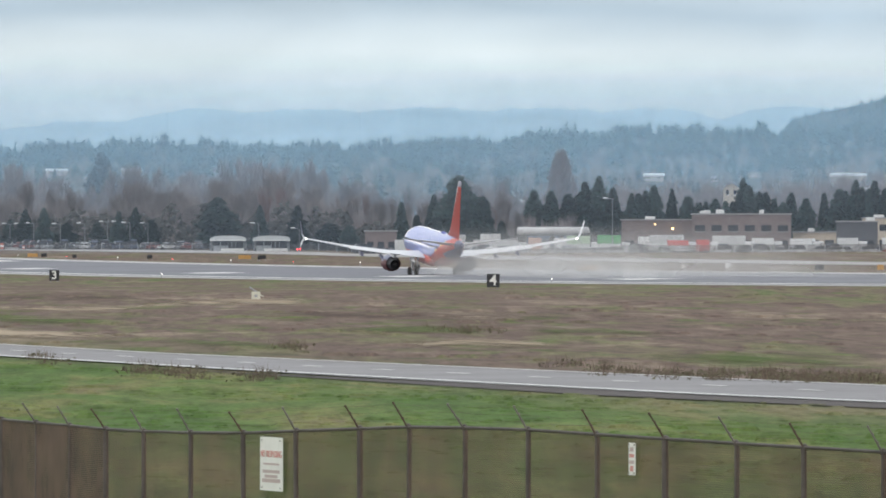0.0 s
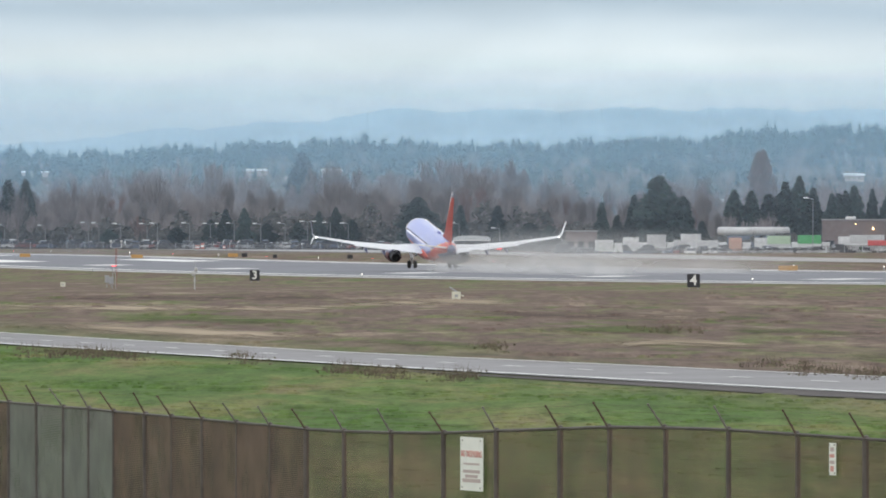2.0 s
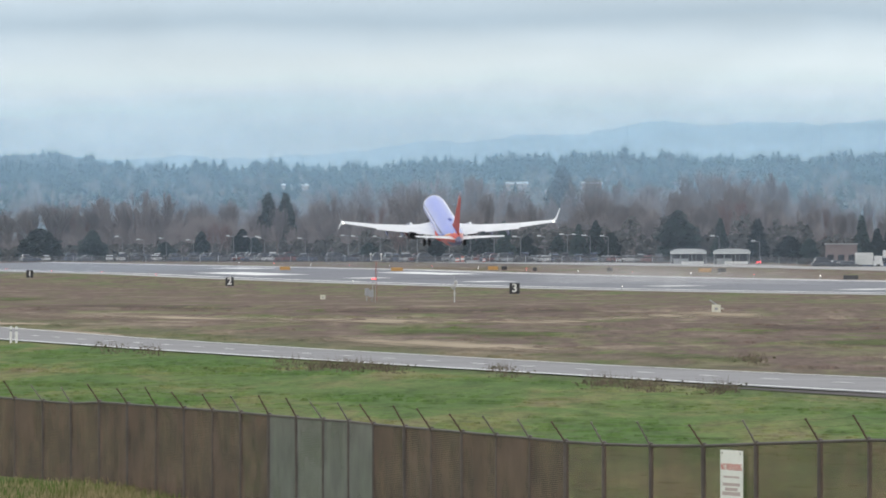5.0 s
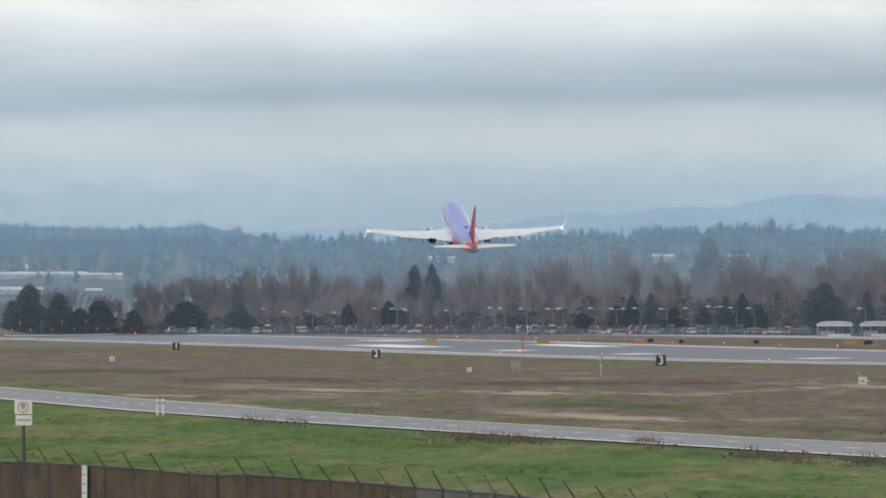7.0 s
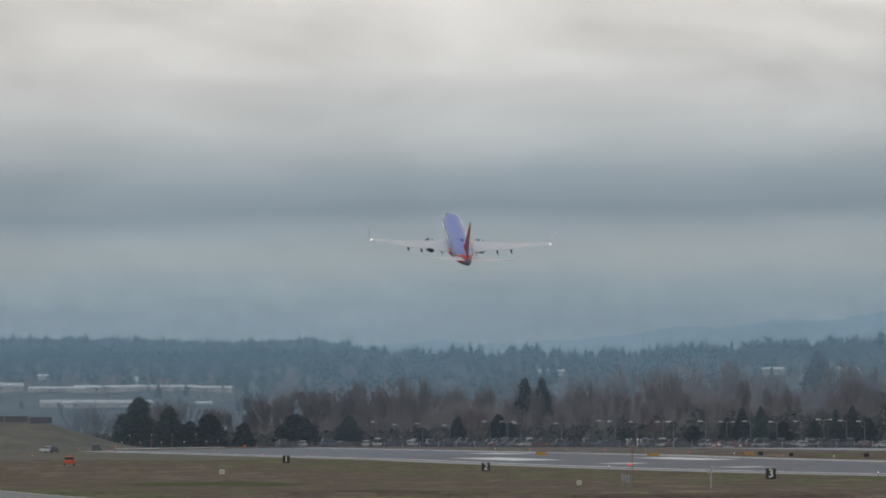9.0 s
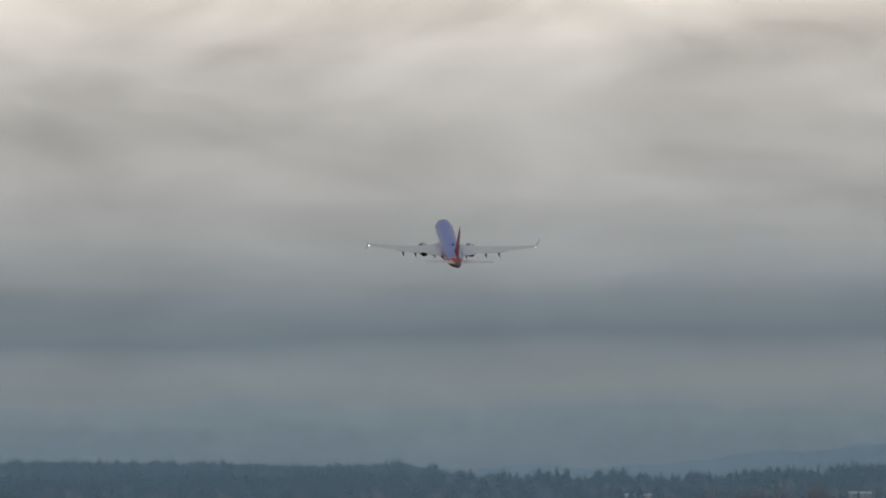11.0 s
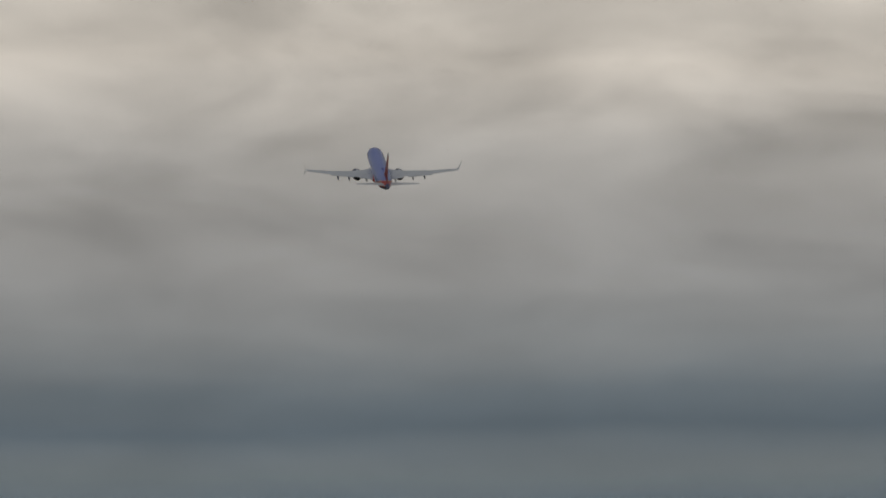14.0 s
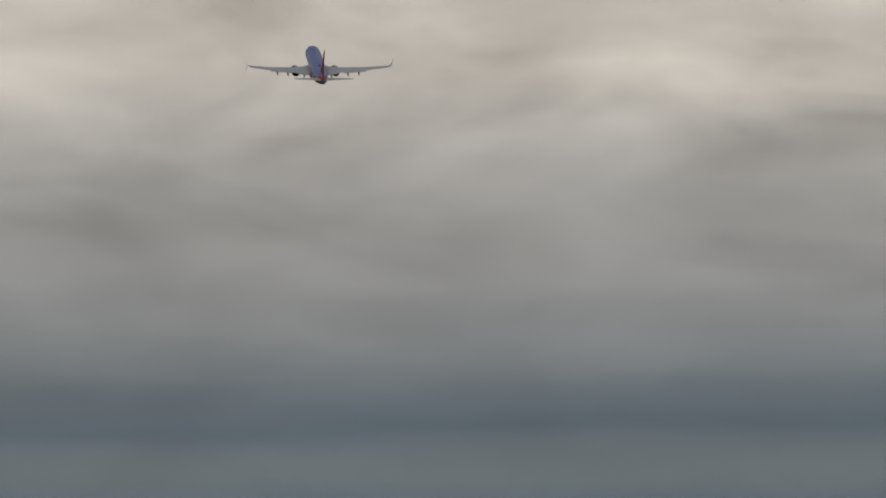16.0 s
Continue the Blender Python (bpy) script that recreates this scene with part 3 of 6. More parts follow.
    for o in (-0.22, 0.22):
        w = Mesh()
        w.rings([[(o + x, r * math.cos(2 * math.pi * i / 16), -1.78 + r * math.sin(2 * math.pi * i / 16)) for i in range(16)] for x, r in ((-0.1, 0.2), (-0.1, 0.3), (0, 0.34), (0.1, 0.3), (0.1, 0.2))])
        part("wheel", w, RUBBER, n, "", True)
    return plane, gears, n


airliner, main_gears, nose_gear = build_airliner()

# flight: seconds, place of the wingtips' middle, pitch, bank
FLIGHT = [(0.0, 425.5, 1363, 3.2, 0.0), (0.5, 425.0, 1270, 3.9, 0.0), (1.0, 424.8, 1174, 5.0, 0.0), (1.5, 423.5, 1087, 6.2, 0.0), (2.0, 421.8, 1001.5, 7.3, 0.0), (2.5, 419.2, 919, 8.3, 0.0),
          (3.0, 417.0, 842, 9.3, 0.0), (3.5, 409.5, 772.5, 10.5, 0.2), (4.0, 399.5, 699, 11.8, 0.4), (4.2, 395.0, 671, 12.2, 0.4), (5.0, 367.0, 561, 13.2, -0.4), (6.3, 297.0, 409, 14.9, -1.3),
          (6.5, 286.0, 385.5, 15.0, -1.35), (7.0, 252.0, 331.5, 15.3, -1.1), (7.5, 211.5, 279.5, 15.8, -1.3), (8.0, 168.5, 227, 16.4, -0.85), (8.5, 123.0, 178.5, 17.3, 0.25), (9.0, 74.0, 130, 17.5, 1.2),
          (9.5, 19.5, 87, 17.7, 1.8), (10.0, -34.5, 44, 17.9, 1.0), (10.2, -57.0, 26, 18.0, 1.0), (11.3, -166.0, -62, 17.9, 0.2), (12.3, -260.0, -136, 17.9, -0.4), (12.5, -280.5, -154, 17.9, -0.5),
          (13.0, -336.0, -190.5, 17.9, -0.7), (13.5, -392.0, -226, 17.9, -0.6), (14.0, -432.5, -257, 17.9, -0.6), (14.5, -479.5, -284, 17.9, -0.6), (15.0, -526.0, -314, 17.9, -0.6),
          (15.5, -571.5, -342, 17.9, -0.4), (16.0, -616.0, -369, 17.9, -0.3)]


CRAB = 0.6             # nose held a little into the wind


def flight_rows():
    rows = []
    for t, Y, X, pitch, bank in FLIGHT:
        pitch += 1.2 * smooth01((t - 4.2) / 2.5)
        R = 1443 + 84.8 * t
        w = (X - X_INF) / F
        tip = Vector((R * math.sin(w), R * math.cos(w), height_of(Y, R)))
        turn = pose(0, 0, 0, pitch, bank, CRAB)
        o = tip - turn @ Vector((0, -4.0, 1.0 + 0.5 * smooth01((t - 1.5) / 2.5)))
        rows.append((t, pose(o.x, o.y, o.z, pitch, bank, CRAB)))
    return rows


# ---- perimeter fence ----
STEEL = mat("weathered_galvanised_steel", (0.088, 0.074, 0.068), 0.6, 0.3, vary=0.3, grain=6.0, big=1.0)
ARM = mat("pale_steel", (0.20, 0.18, 0.165), 0.5, 0.5, vary=0.3, grain=8.0)
RUST = mat("rusty_steel", (0.10, 0.065, 0.05), 0.8, 0.2, vary=0.35, grain=8.0)


def mesh_material(name, base, cover, vary=0.25):
    """Woven fence fabric: cover is the share of it that hides what lies behind."""
    m = bpy.data.materials.new(name)
    m.use_nodes = True
    t = m.node_tree
    b = t.nodes["Principled BSDF"]
    out = t.nodes["Material Output"]
    co = t.nodes.new("ShaderNodeNewGeometry").outputs["Position"]
    mp = nd(t, "ShaderNodeMapping", Scale=(1.1, 1.1, 1.3))
    t.links.new(co, mp.inputs[0])
    n = nd(t, "ShaderNodeTexNoise", Scale=1.0, Detail=5.0)
    t.links.new(mp.outputs[0], n.inputs[0])
    n2 = nd(t, "ShaderNodeTexNoise", Scale=0.35, Detail=3.0)
    t.links.new(co, n2.inputs[0])
    w = nd(t, "ShaderNodeTexWave", Scale=9.5, Distortion=1.0, Detail=2.0)
    w.bands_direction = "Z"
    t.links.new(co, w.inputs[0])
    col = ramp(t, n.outputs[0], [(0.3, tuple(c * (1 - vary) for c in base)), (0.7, tuple(c * (1 + vary) for c in base))])
    t.links.new(col, b.inputs["Base Color"])
    b.inputs["Roughness"].default_value = 0.85
    tr = t.nodes.new("ShaderNodeBsdfTransparent")
    mx = t.nodes.new("ShaderNodeMixShader")
    a = math_node(t, "ADD", math_node(t, "MULTIPLY", math_node(t, "SUBTRACT", w.outputs[1], 0.5), 0.12), cover)
    a = math_node(t, "ADD", a, math_node(t, "MULTIPLY", math_node(t, "SUBTRACT", n2.outputs[0], 0.5), 0.5), clamp=True)
    t.links.new(a, mx.inputs[0])
    t.links.new(tr.outputs[0], mx.inputs[1])
    t.links.new(b.outputs[0], mx.inputs[2])
    t.links.new(mx.outputs[0], out.inputs[0])
    return m


FABRIC_OPEN = mesh_material("open_brown_mesh", (0.135, 0.088, 0.060), 0.43, 0.4)
FABRIC_DENSE = mesh_material("dense_brown_slats", (0.105, 0.066, 0.046), 0.76, 0.4)
FABRIC_GREY = mesh_material("grey_green_slats", (0.15, 0.157, 0.14), 0.68, 0.25)


# bearing of each post and dip of its head under the eye, along the bent fence line
FENCE_LINE = [(2425, 814), (2285, 807), (2145, 800), (2006, 792), (1885, 785), (1760, 777), (1638, 769), (1517, 761), (1404, 757), (1305, 756), (1219, 759), (1107, 763), (1014, 766.5),
              (920, 766), (837, 763.5), (770, 759.5), (706, 753), (647, 748), (587, 742.5), (532, 737.5), (486, 733.5), (430, 728.5), (386, 723.5), (341, 720.5), (294, 716.5), (245, 712.5)]


def fence_top(X, R):
    for X0, Y0 in FENCE_LINE:
        if abs(X0 - X) < 1:
            return height_of(Y0, R)
    return height_of(707.5 - 0.0735 * (195 - max(X, -100)), R) if X > -101 else 2.62 + 0.02 * math.sin(X / 70)


def build_fence():
    fence = thing("perimeter_fence", "tall brown chain-link perimeter fence with slanted barbed-wire arms", "fence")
    R, posts = 153.5, []
    bearings = [b for b, _ in FENCE_LINE] + [195 - 50 * k for k in range(23)]
    for X, nxt in zip(bearings, bearings[1:]):
        posts.append((X, R))
        R += math.sqrt(9 - ((X - nxt) * R / F) ** 2)
    rnd = random.Random(4)
    tips = []
    for i, (X, R) in enumerate(posts):
        p = at(X, R)
        top = fence_top(X, R)
        thick = 0.041 if i % 5 else 0.05
        part("post", Mesh().tube((p.x, p.y, p.z - 0.3), (p.x + rnd.uniform(-0.02, 0.02), p.y, top - 0.02), thick, n=8).ball((p.x, p.y, top), (thick * 1.15, thick * 1.15, 0.06), 8, 4), STEEL, fence, "", True)
        a = (X - X_INF) / F
        side = Vector((math.cos(a), -math.sin(a), 0))
        tip = Vector((p.x, p.y, top)) - side * (0.26 + rnd.uniform(-0.03, 0.03)) + Vector((0, -0.1, 0.37 + rnd.uniform(-0.04, 0.03)))
        m = Mesh().tube((p.x, p.y, top - 0.03), tip, 0.018, 0.011, n=6)
        for k in (0.35, 0.65, 0.95):
            q = Vector((p.x, p.y, top)).lerp(tip, k)
            m.ball(q, (0.022, 0.022, 0.022), 6, 3)
        part("barbed_arm", m, [ARM if rnd.random() < 0.35 else RUST], fence)
        tips.append((Vector((p.x, p.y, top)), tip))
    for i in range(len(posts) - 1):
        (Xa, Ra), (Xb, Rb) = posts[i], posts[i + 1]
        a, b = at(Xa, Ra), at(Xb, Rb)
        ta, tb = fence_top(Xa, Ra), fence_top(Xb, Rb)
        part("top_rail", Mesh().tube((a.x, a.y, ta), (b.x, b.y, tb), 0.026, n=6), STEEL, fence, "", True)
        mid = (Xa + Xb) / 2
        fabric = FABRIC_GREY if 232 < mid < 436 else FABRIC_DENSE if mid < 800 else FABRIC_OPEN
        d = Vector((b.x - a.x, b.y - a.y, 0)).normalized()
        nrm = Vector((d.y, -d.x, 0)) * 0.012
        m = Mesh()
        lo = [Vector((a.x, a.y, a.z - 0.15)), Vector((b.x, b.y, b.z - 0.15))]
        hi = [Vector((b.x, b.y, tb)), Vector((a.x, a.y, ta))]
        q = lo + hi
        m.add([v + nrm for v in q] + [v - nrm for v in q], [(0, 1, 2, 3), (7, 6, 5, 4), (0, 3, 7, 4), (1, 5, 6, 2), (3, 2, 6, 7), (0, 4, 5, 1)])
        part("mesh_panel", m, fabric, fence)
        for k in (0.35, 0.65, 0.95):
            p, q = tips[i][0].lerp(tips[i][1], k), tips[i + 1][0].lerp(tips[i + 1][1], k)
            s = (p + q) / 2 - Vector((0, 0, 0.03))
            part("barbed_wire", Mesh().tube(p, s, 0.0018, n=3, cap=False).tube(s, q, 0.0018, n=3, cap=False), RUST, fence)
    return posts


posts = build_fence()


def fence_place(X):
    """Place on the fence line at bearing X, and the fence's heading there."""
    for (Xa, Ra), (Xb, Rb) in zip(posts, posts[1:]):
        if Xb <= X <= Xa:
            u = (X - Xb) / (Xa - Xb)
            a, b = at(Xa, Ra), at(Xb, Rb)
            return b.lerp(a, u), (a - b).normalized(), Rb + (Ra - Rb) * u


SIGNWHITE = mat("white_sign_sheet", (0.74, 0.74, 0.70), 0.5, vary=0.08, grain=4.0)
SIGNRED = mat("faded_red_print", (0.55, 0.25, 0.22), 0.6, vary=0.15, grain=20)
SIGNGREY = mat("faded_brown_print", (0.45, 0.36, 0.34), 0.6, vary=0.15, grain=20)
BLACK = mat("black_sheet", (0.02, 0.021, 0.026), 0.5, vary=0.2)
ORANGE = mat("yellow_sign_sheet", (0.44, 0.25, 0.08), 0.55, vary=0.12)


def lettering(name, text, size, m, material, parent, extrude=0.004):
    cu = bpy.data.curves.new(name, "FONT")
    cu.body, cu.size, cu.extrude, cu.align_x, cu.align_y = text, size, extrude, "CENTER", "CENTER"
    cu.materials.append(material)
    ob = new(name, cu)
    ob.parent = parent
    ob.matrix_basis = m
    return ob


def fence_sign(X, Ylo, Yhi, width, rows, label):
    """Sheet wired to the fence; rows of (height, text height, text or length, material)."""
    p, d, R = fence_place(X)
    z0, z1 = height_of(Ylo, R), height_of(Yhi, R)
    yaw = math.atan2(d.y, d.x)
    s = thing("warning_sign", label, "sign")
    nrm = Vector((d.y, -d.x, 0))
    s.matrix_basis = Matrix.Translation(Vector((p.x, p.y, z0)) + nrm * 0.085) @ Matrix.Rotation(yaw, 4, "Z")
    h = z1 - z0
    part("plate", Mesh().box((0, 0, 0), (width, 0.012, h), bevel=0.004), SIGNWHITE, s)
    for k, (u, th, body, m) in enumerate(rows):
        if isinstance(body, str):
            lettering("printed_words", body, th, pose(0, -0.009, u * h, 90, 0, 0), m, s)
        else:
            part("print_line", Mesh().box((0, -0.009, u * h - th / 2), (body * width, 0.004, th)), m, s)
    for x in (-0.4, 0.4):
        for z in (0.06, 0.94):
            part("bolt", Mesh().tube((x * width, -0.005, z * h), (x * width, -0.018, z * h), 0.012, n=6), STEEL, s)
    # wire ties to the fence
    part("tie", Mesh().tube((0, 0, h * 0.9), (0, 0.085, h * 0.9), 0.006, n=5).tube((0, 0, h * 0.1), (0, 0.085, h * 0.1), 0.006, n=5), STEEL, s)


fence_sign(1072, 869, 774, 1.28, [(0.68, 0.15, "NO TRESPASSING", SIGNRED), (0.5, 0.03, 0.7, SIGNGREY), (0.36, 0.05, 0.75, SIGNGREY), (0.27, 0.05, 0.55, SIGNGREY), (0.19, 0.06, 0.8, SIGNGREY)],
           "white no-trespassing sign wired to the fence")
fence_sign(1711, 841, 784, 0.28, [(0.8, 0.06, 0.55, SIGNGREY), (0.6, 0.05, 0.7, SIGNRED), (0.4, 0.05, 0.7, SIGNGREY), (0.2, 0.08, 0.5, SIGNRED)], "small narrow white notice wired to the fence")
fence_sign(-335, 738, 673, 0.55, [(0.75, 0.03, 0.8, SIGNGREY), (0.5, 0.03, 0.8, SIGNGREY), (0.25, 0.03, 0.8, SIGNGREY)], "narrow white striped notice on the brown slatted fence")


def parking_sign():
    R = 205.0
    p = at(-450, R)
    s = thing("parking_sign", "no-parking sign with red circle on a leaning grey post", "sign")
    s.matrix_basis = Matrix.Translation(p) @ Matrix.Rotation(-(-450 - X_INF) / F, 4, "Z")
    ztop, zmid, zlow = height_of(557, R) - p.z, height_of(583, R) - p.z, height_of(602, R) - p.z
    part("post", Mesh().tube((0.055, 0.03, -0.4), (0.0, 0.03, ztop - 0.02), 0.03, n=8), STEEL, s, "", True)
    w = 0.31
    part("plate", Mesh().box((0, 0, zmid + 0.01), (w, 0.008, ztop - zmid - 0.01), bevel=0.003), SIGNWHITE, s)
    part("lower_plate", Mesh().box((0.01, 0, zlow), (w * 0.95, 0.008, zmid - zlow - 0.01), bevel=0.003), SIGNWHITE, s)
    zc = (ztop + zmid) / 2
    r = (ztop - zmid) * 0.38
    ring = Mesh()
    ring.rings([[(rr * math.cos(2 * math.pi * i / 28), -yy, zc + rr * math.sin(2 * math.pi * i / 28)) for i in range(28)] for rr, yy in ((r, 0.005), (r, 0.009), (r * 0.8, 0.009), (r * 0.8, 0.005))], cap=False)
    k = r * 0.64
    ring.tube((-k, -0.009, zc + k), (k, -0.009, zc - k), r * 0.09, n=4)
    part("red_circle", ring, SIGNRED, s)
    lettering("letter", "P", r * 1.5, pose(0, -0.006, zc, 90, 0, 0), BLACK, s)
    part("print_line", Mesh().box((0.01, -0.007, (zlow + zmid) / 2 - 0.02), (w * 0.75, 0.004, 0.035)), SIGNGREY, s)


parking_sign()

# ---- airfield signs and boxes ----
PALEBOX = mat("cream_painted_box", (0.60, 0.59, 0.49), 0.6, vary=0.1)
WHITEBOX = mat("white_painted_metal", (0.72, 0.72, 0.70), 0.5, vary=0.08)
PALEGREY = mat("dull_grey_metal", (0.42, 0.42, 0.41), 0.6, vary=0.2)
GREYBOX = mat("grey_cabinet", (0.30, 0.31, 0.32), 0.55, vary=0.15)
REDPOLE = mat("red_painted_mast", (0.26, 0.085, 0.07), 0.6, vary=0.15)


def distance_sign(n, y):
    s = thing("distance_sign", "black runway distance sign with white number %d on grass" % n, "sign", "runway distance signs")
    s.matrix_basis = Matrix.Translation((197, y, gz(197, y) - 0.1)) @ Matrix.Rotation(-math.atan2(197, y), 4, "Z")
    part("cabinet", Mesh().box((0, 0, 0.28), (1.24, 0.36, 1.3), bevel=0.05), BLACK, s)
    for x in (-0.42, 0.42):
        part("leg", Mesh().tube((x, 0, -0.1), (x, 0, 0.3), 0.04, n=8), GREYBOX, s)
    lettering("number", str(n), 1.42, pose(0, -0.186, 0.93, 90, 0, 0), SIGNWHITE, s, 0.004).data.offset = 0.02


for k in range(4):
    distance_sign(4 - k, 1100 + 304.8 * k)


def instrument_box(X, Y, w, arm):
    p = ground_hit(X, Y)
    R = p.xy.length
    s = thing("equipment_box", "cream equipment box on the grass with a tilted pipe", "box")
    s.matrix_basis = Matrix.Translation(p - Vector((0, 0, 0.12))) @ Matrix.Rotation(-(X - X_INF) / F, 4, "Z")
    part("cabinet", Mesh().box((0, 0, 0.05), (w, w * 0.8, w * 0.95), bevel=0.04), PALEBOX, s)
    part("plinth", Mesh().box((0, 0, -0.1), (w * 1.15, w, 0.17)), GREYBOX, s)
    part("label_plate", Mesh().box((0, -w * 0.41, w * 0.4), (w * 0.35, 0.02, w * 0.3)), GREYBOX, s)
    if arm:
        part("pipe", Mesh().tube((w * 0.2, 0.1, w * 0.9), (-w * 0.75, 0.1, w * 1.55), 0.055, n=8), GREYBOX, s)
        part("prop", Mesh().tube((w * 0.3, 0.1, w * 0.7), (w * 0.85, 0.1, w * 0.5), 0.05, n=6), PALEBOX, s)


instrument_box(1035, 530, 0.70, True)
instrument_box(339, 507, 0.55, False)
instrument_box(-293, 488, 0.75, False)


def lattice_mast():
    p = ground_hit(433, 509)
    s = thing("red_mast", "slender red lattice mast with paired lamps and grey cabinets", "mast")
    s.matrix_basis = Matrix.Translation(p)
    h = 4.15
    for i in range(3):
        a = 2.09 * i
        part("leg", Mesh().tube((0.09 * math.cos(a), 0.09 * math.sin(a), 0), (0.07 * math.cos(a), 0.07 * math.sin(a), h), 0.018, n=6), REDPOLE, s)
    m = Mesh()
    for k in range(16):
        a, b = 2.09 * (k % 3), 2.09 * ((k + 1) % 3)
        m.tube((0.08 * math.cos(a), 0.08 * math.sin(a), h * k / 16), (0.08 * math.cos(b), 0.08 * math.sin(b), h * (k + 1) / 16), 0.018, n=4)
    part("bracing", m, REDPOLE, s)
    part("crossbar", Mesh().tube((-0.55, 0, h), (0.55, 0, h), 0.03, n=6), GREYBOX, s)
    for x in (-0.55, 0.55):
        lamp = part("lamp", Mesh().tube((x, 0, h), (x, 0, h + 0.55), 0.03, n=6).ball((x, 0, h + 0.65), (0.13, 0.13, 0.12)), WHITEBOX, s, "white lamp")
    for x, w, z in ((-0.5, 0.5, 0.35), (-0.95, 0.4, 0.5)):
        part("cabinet", Mesh().box((x, 0.1, z), (w, 0.35, 0.75), bevel=0.03), GREYBOX, s)
        part("cabinet_leg", Mesh().tube((x, 0.1, -0.1), (x, 0.1, z), 0.04, n=6), GREYBOX, s)


def wind_instrument():
    p = ground_hit(572, 512)
    s = thing("instrument_post", "white weather instrument post with round sensors", "instrument")
    s.matrix_basis = Matrix.Translation(p)
    part("post", Mesh().tube((0, 0, -0.1), (0, 0, 1.6), 0.075, 0.06, n=10), PALEGREY, s)
    part("collar", Mesh().tube((0, 0, 0.75), (0, 0, 0.95), 0.11, n=10), PALEGREY, s)
    part("sensor", Mesh().ball((-0.1, 0, 1.5), (0.24, 0.22, 0.3)), PALEGREY, s, "round pale grey sensor", True)
    part("sensor", Mesh().ball((0.14, 0, 1.92), (0.2, 0.18, 0.22)), PALEGREY, s, "round pale grey sensor", True)
    part("arm", Mesh().tube((0, 0, 1.6), (0.14, 0, 1.92), 0.05, n=6), PALEGREY, s)
    part("antenna", Mesh().tube((0, 0, 1.7), (-0.04, 0, 2.75), 0.045, 0.03, n=6), GREYBOX, s)


lattice_mast()
wind_instrument()

# yellow and black taxi signs, small boxes by the runway
TAXI_SIGNS = [(1015, 461, 2.6, ORANGE), (1046, 461, 1.5, BLACK), (1622, 482, 3.0, ORANGE), (470, 459, 2.6, ORANGE), (272, 457, 2.4, ORANGE), (640, 457, 2.2, ORANGE), (660, 457, 1.2, BLACK),
              (1870, 478, 0.9, WHITEBOX), (2032, 481, 1.3, BLACK), (1273, 475, 2.6, BLACK), (847, 460, 1.1, BLACK), (1040, 462, 0.5, BLACK), (2140, 481, 1.0, ORANGE), (714, 459, 0.9, BLACK)]
for X, Y, w, m in TAXI_SIGNS:
    p = ground_hit(X, Y)
    s = thing("taxi_sign", "yellow taxiway guidance sign on short legs" if m is ORANGE else "small black airfield sign box" if m is BLACK else "small white airfield box", "sign")
    s.matrix_basis = Matrix.Translation(p) @ Matrix.Rotation(-(X - X_INF) / F, 4, "Z")
    part("cabinet", Mesh().box((0, 0, 0.2), (w * 0.8, 0.3, 0.62), bevel=0.06), m, s)
    for x in (-0.35, 0.35):
        part("leg", Mesh().tube((x * w, 0, -0.15), (x * w, 0, 0.25), 0.04, n=6), GREYBOX, s)

LAMPWHITE = mat("white_edge_lamp", (0.9, 0.9, 0.85), 0.3, vary=0.0, emit=(1.0, 0.95, 0.85, 2.5))


def edge_lamp(x, y, red):
    s = thing("runway_edge_lamp", "small glowing red runway lamp on a stem" if red else "small glowing white runway edge lamp on a stem", "lamp", "runway edge lamps")
    s.matrix_basis = Matrix.Translation((x, y, gz(x, y)))
    part("stem", Mesh().tube((0, 0, -0.1), (0, 0, 0.45), 0.05, n=6), GREYBOX, s)
    part("bulb", Mesh().ball((0, 0, 0.55), (0.055, 0.055, 0.06)), REDLAMP if red else LAMPWHITE, s)


for i in range(22):
    edge_lamp(277.5, 1110 + 61 * i, i >= 10 and i % 2 == 0)
for i in range(18):
    if i % 3 == 0 or i > 9:
        edge_lamp(217.5, 1180 + 91 * i, i >= 9)

for X in (-213, -203):
    p = ground_hit(X, 584)
    s = thing("marker_post", "short white marker post beside the perimeter road", "post", "road marker posts")
    s.matrix_basis = Matrix.Translation(p)
    part("shaft", Mesh().box((0, 0, -0.15), (0.12, 0.12, 1.05), bevel=0.02), WHITEBOX, s)
    part("band", Mesh().box((0, 0, 0.62), (0.13, 0.13, 0.12), bevel=0.02), GREYBOX, s)


# ---- trees ----
BARK = mat("grey_brown_bark", (0.14, 0.12, 0.115), 0.9, vary=0.25, random_gain=0.2)
TWIG = mat("bare_twigs", (0.158, 0.138, 0.138), 0.9, vary=0.2, random_gain=0.18, island_gain=0.2)
REDTWIG = mat("reddish_bare_twigs", (0.145, 0.095, 0.090), 0.9, vary=0.25, random_gain=0.2)
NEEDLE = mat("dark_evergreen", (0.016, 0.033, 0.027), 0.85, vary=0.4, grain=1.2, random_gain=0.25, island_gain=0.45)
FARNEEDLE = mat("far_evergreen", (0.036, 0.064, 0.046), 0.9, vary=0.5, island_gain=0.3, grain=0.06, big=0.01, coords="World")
FARSLOPE = mat("wooded_slope", (0.075, 0.078, 0.068), 0.95, vary=0.6, grain=0.05, big=0.01, coords="World")
FARBARE = mat("far_bare_wood", (0.185, 0.15, 0.13), 0.95, vary=0.4, island_gain=0.35, grain=0.05, big=0.01, coords="World")


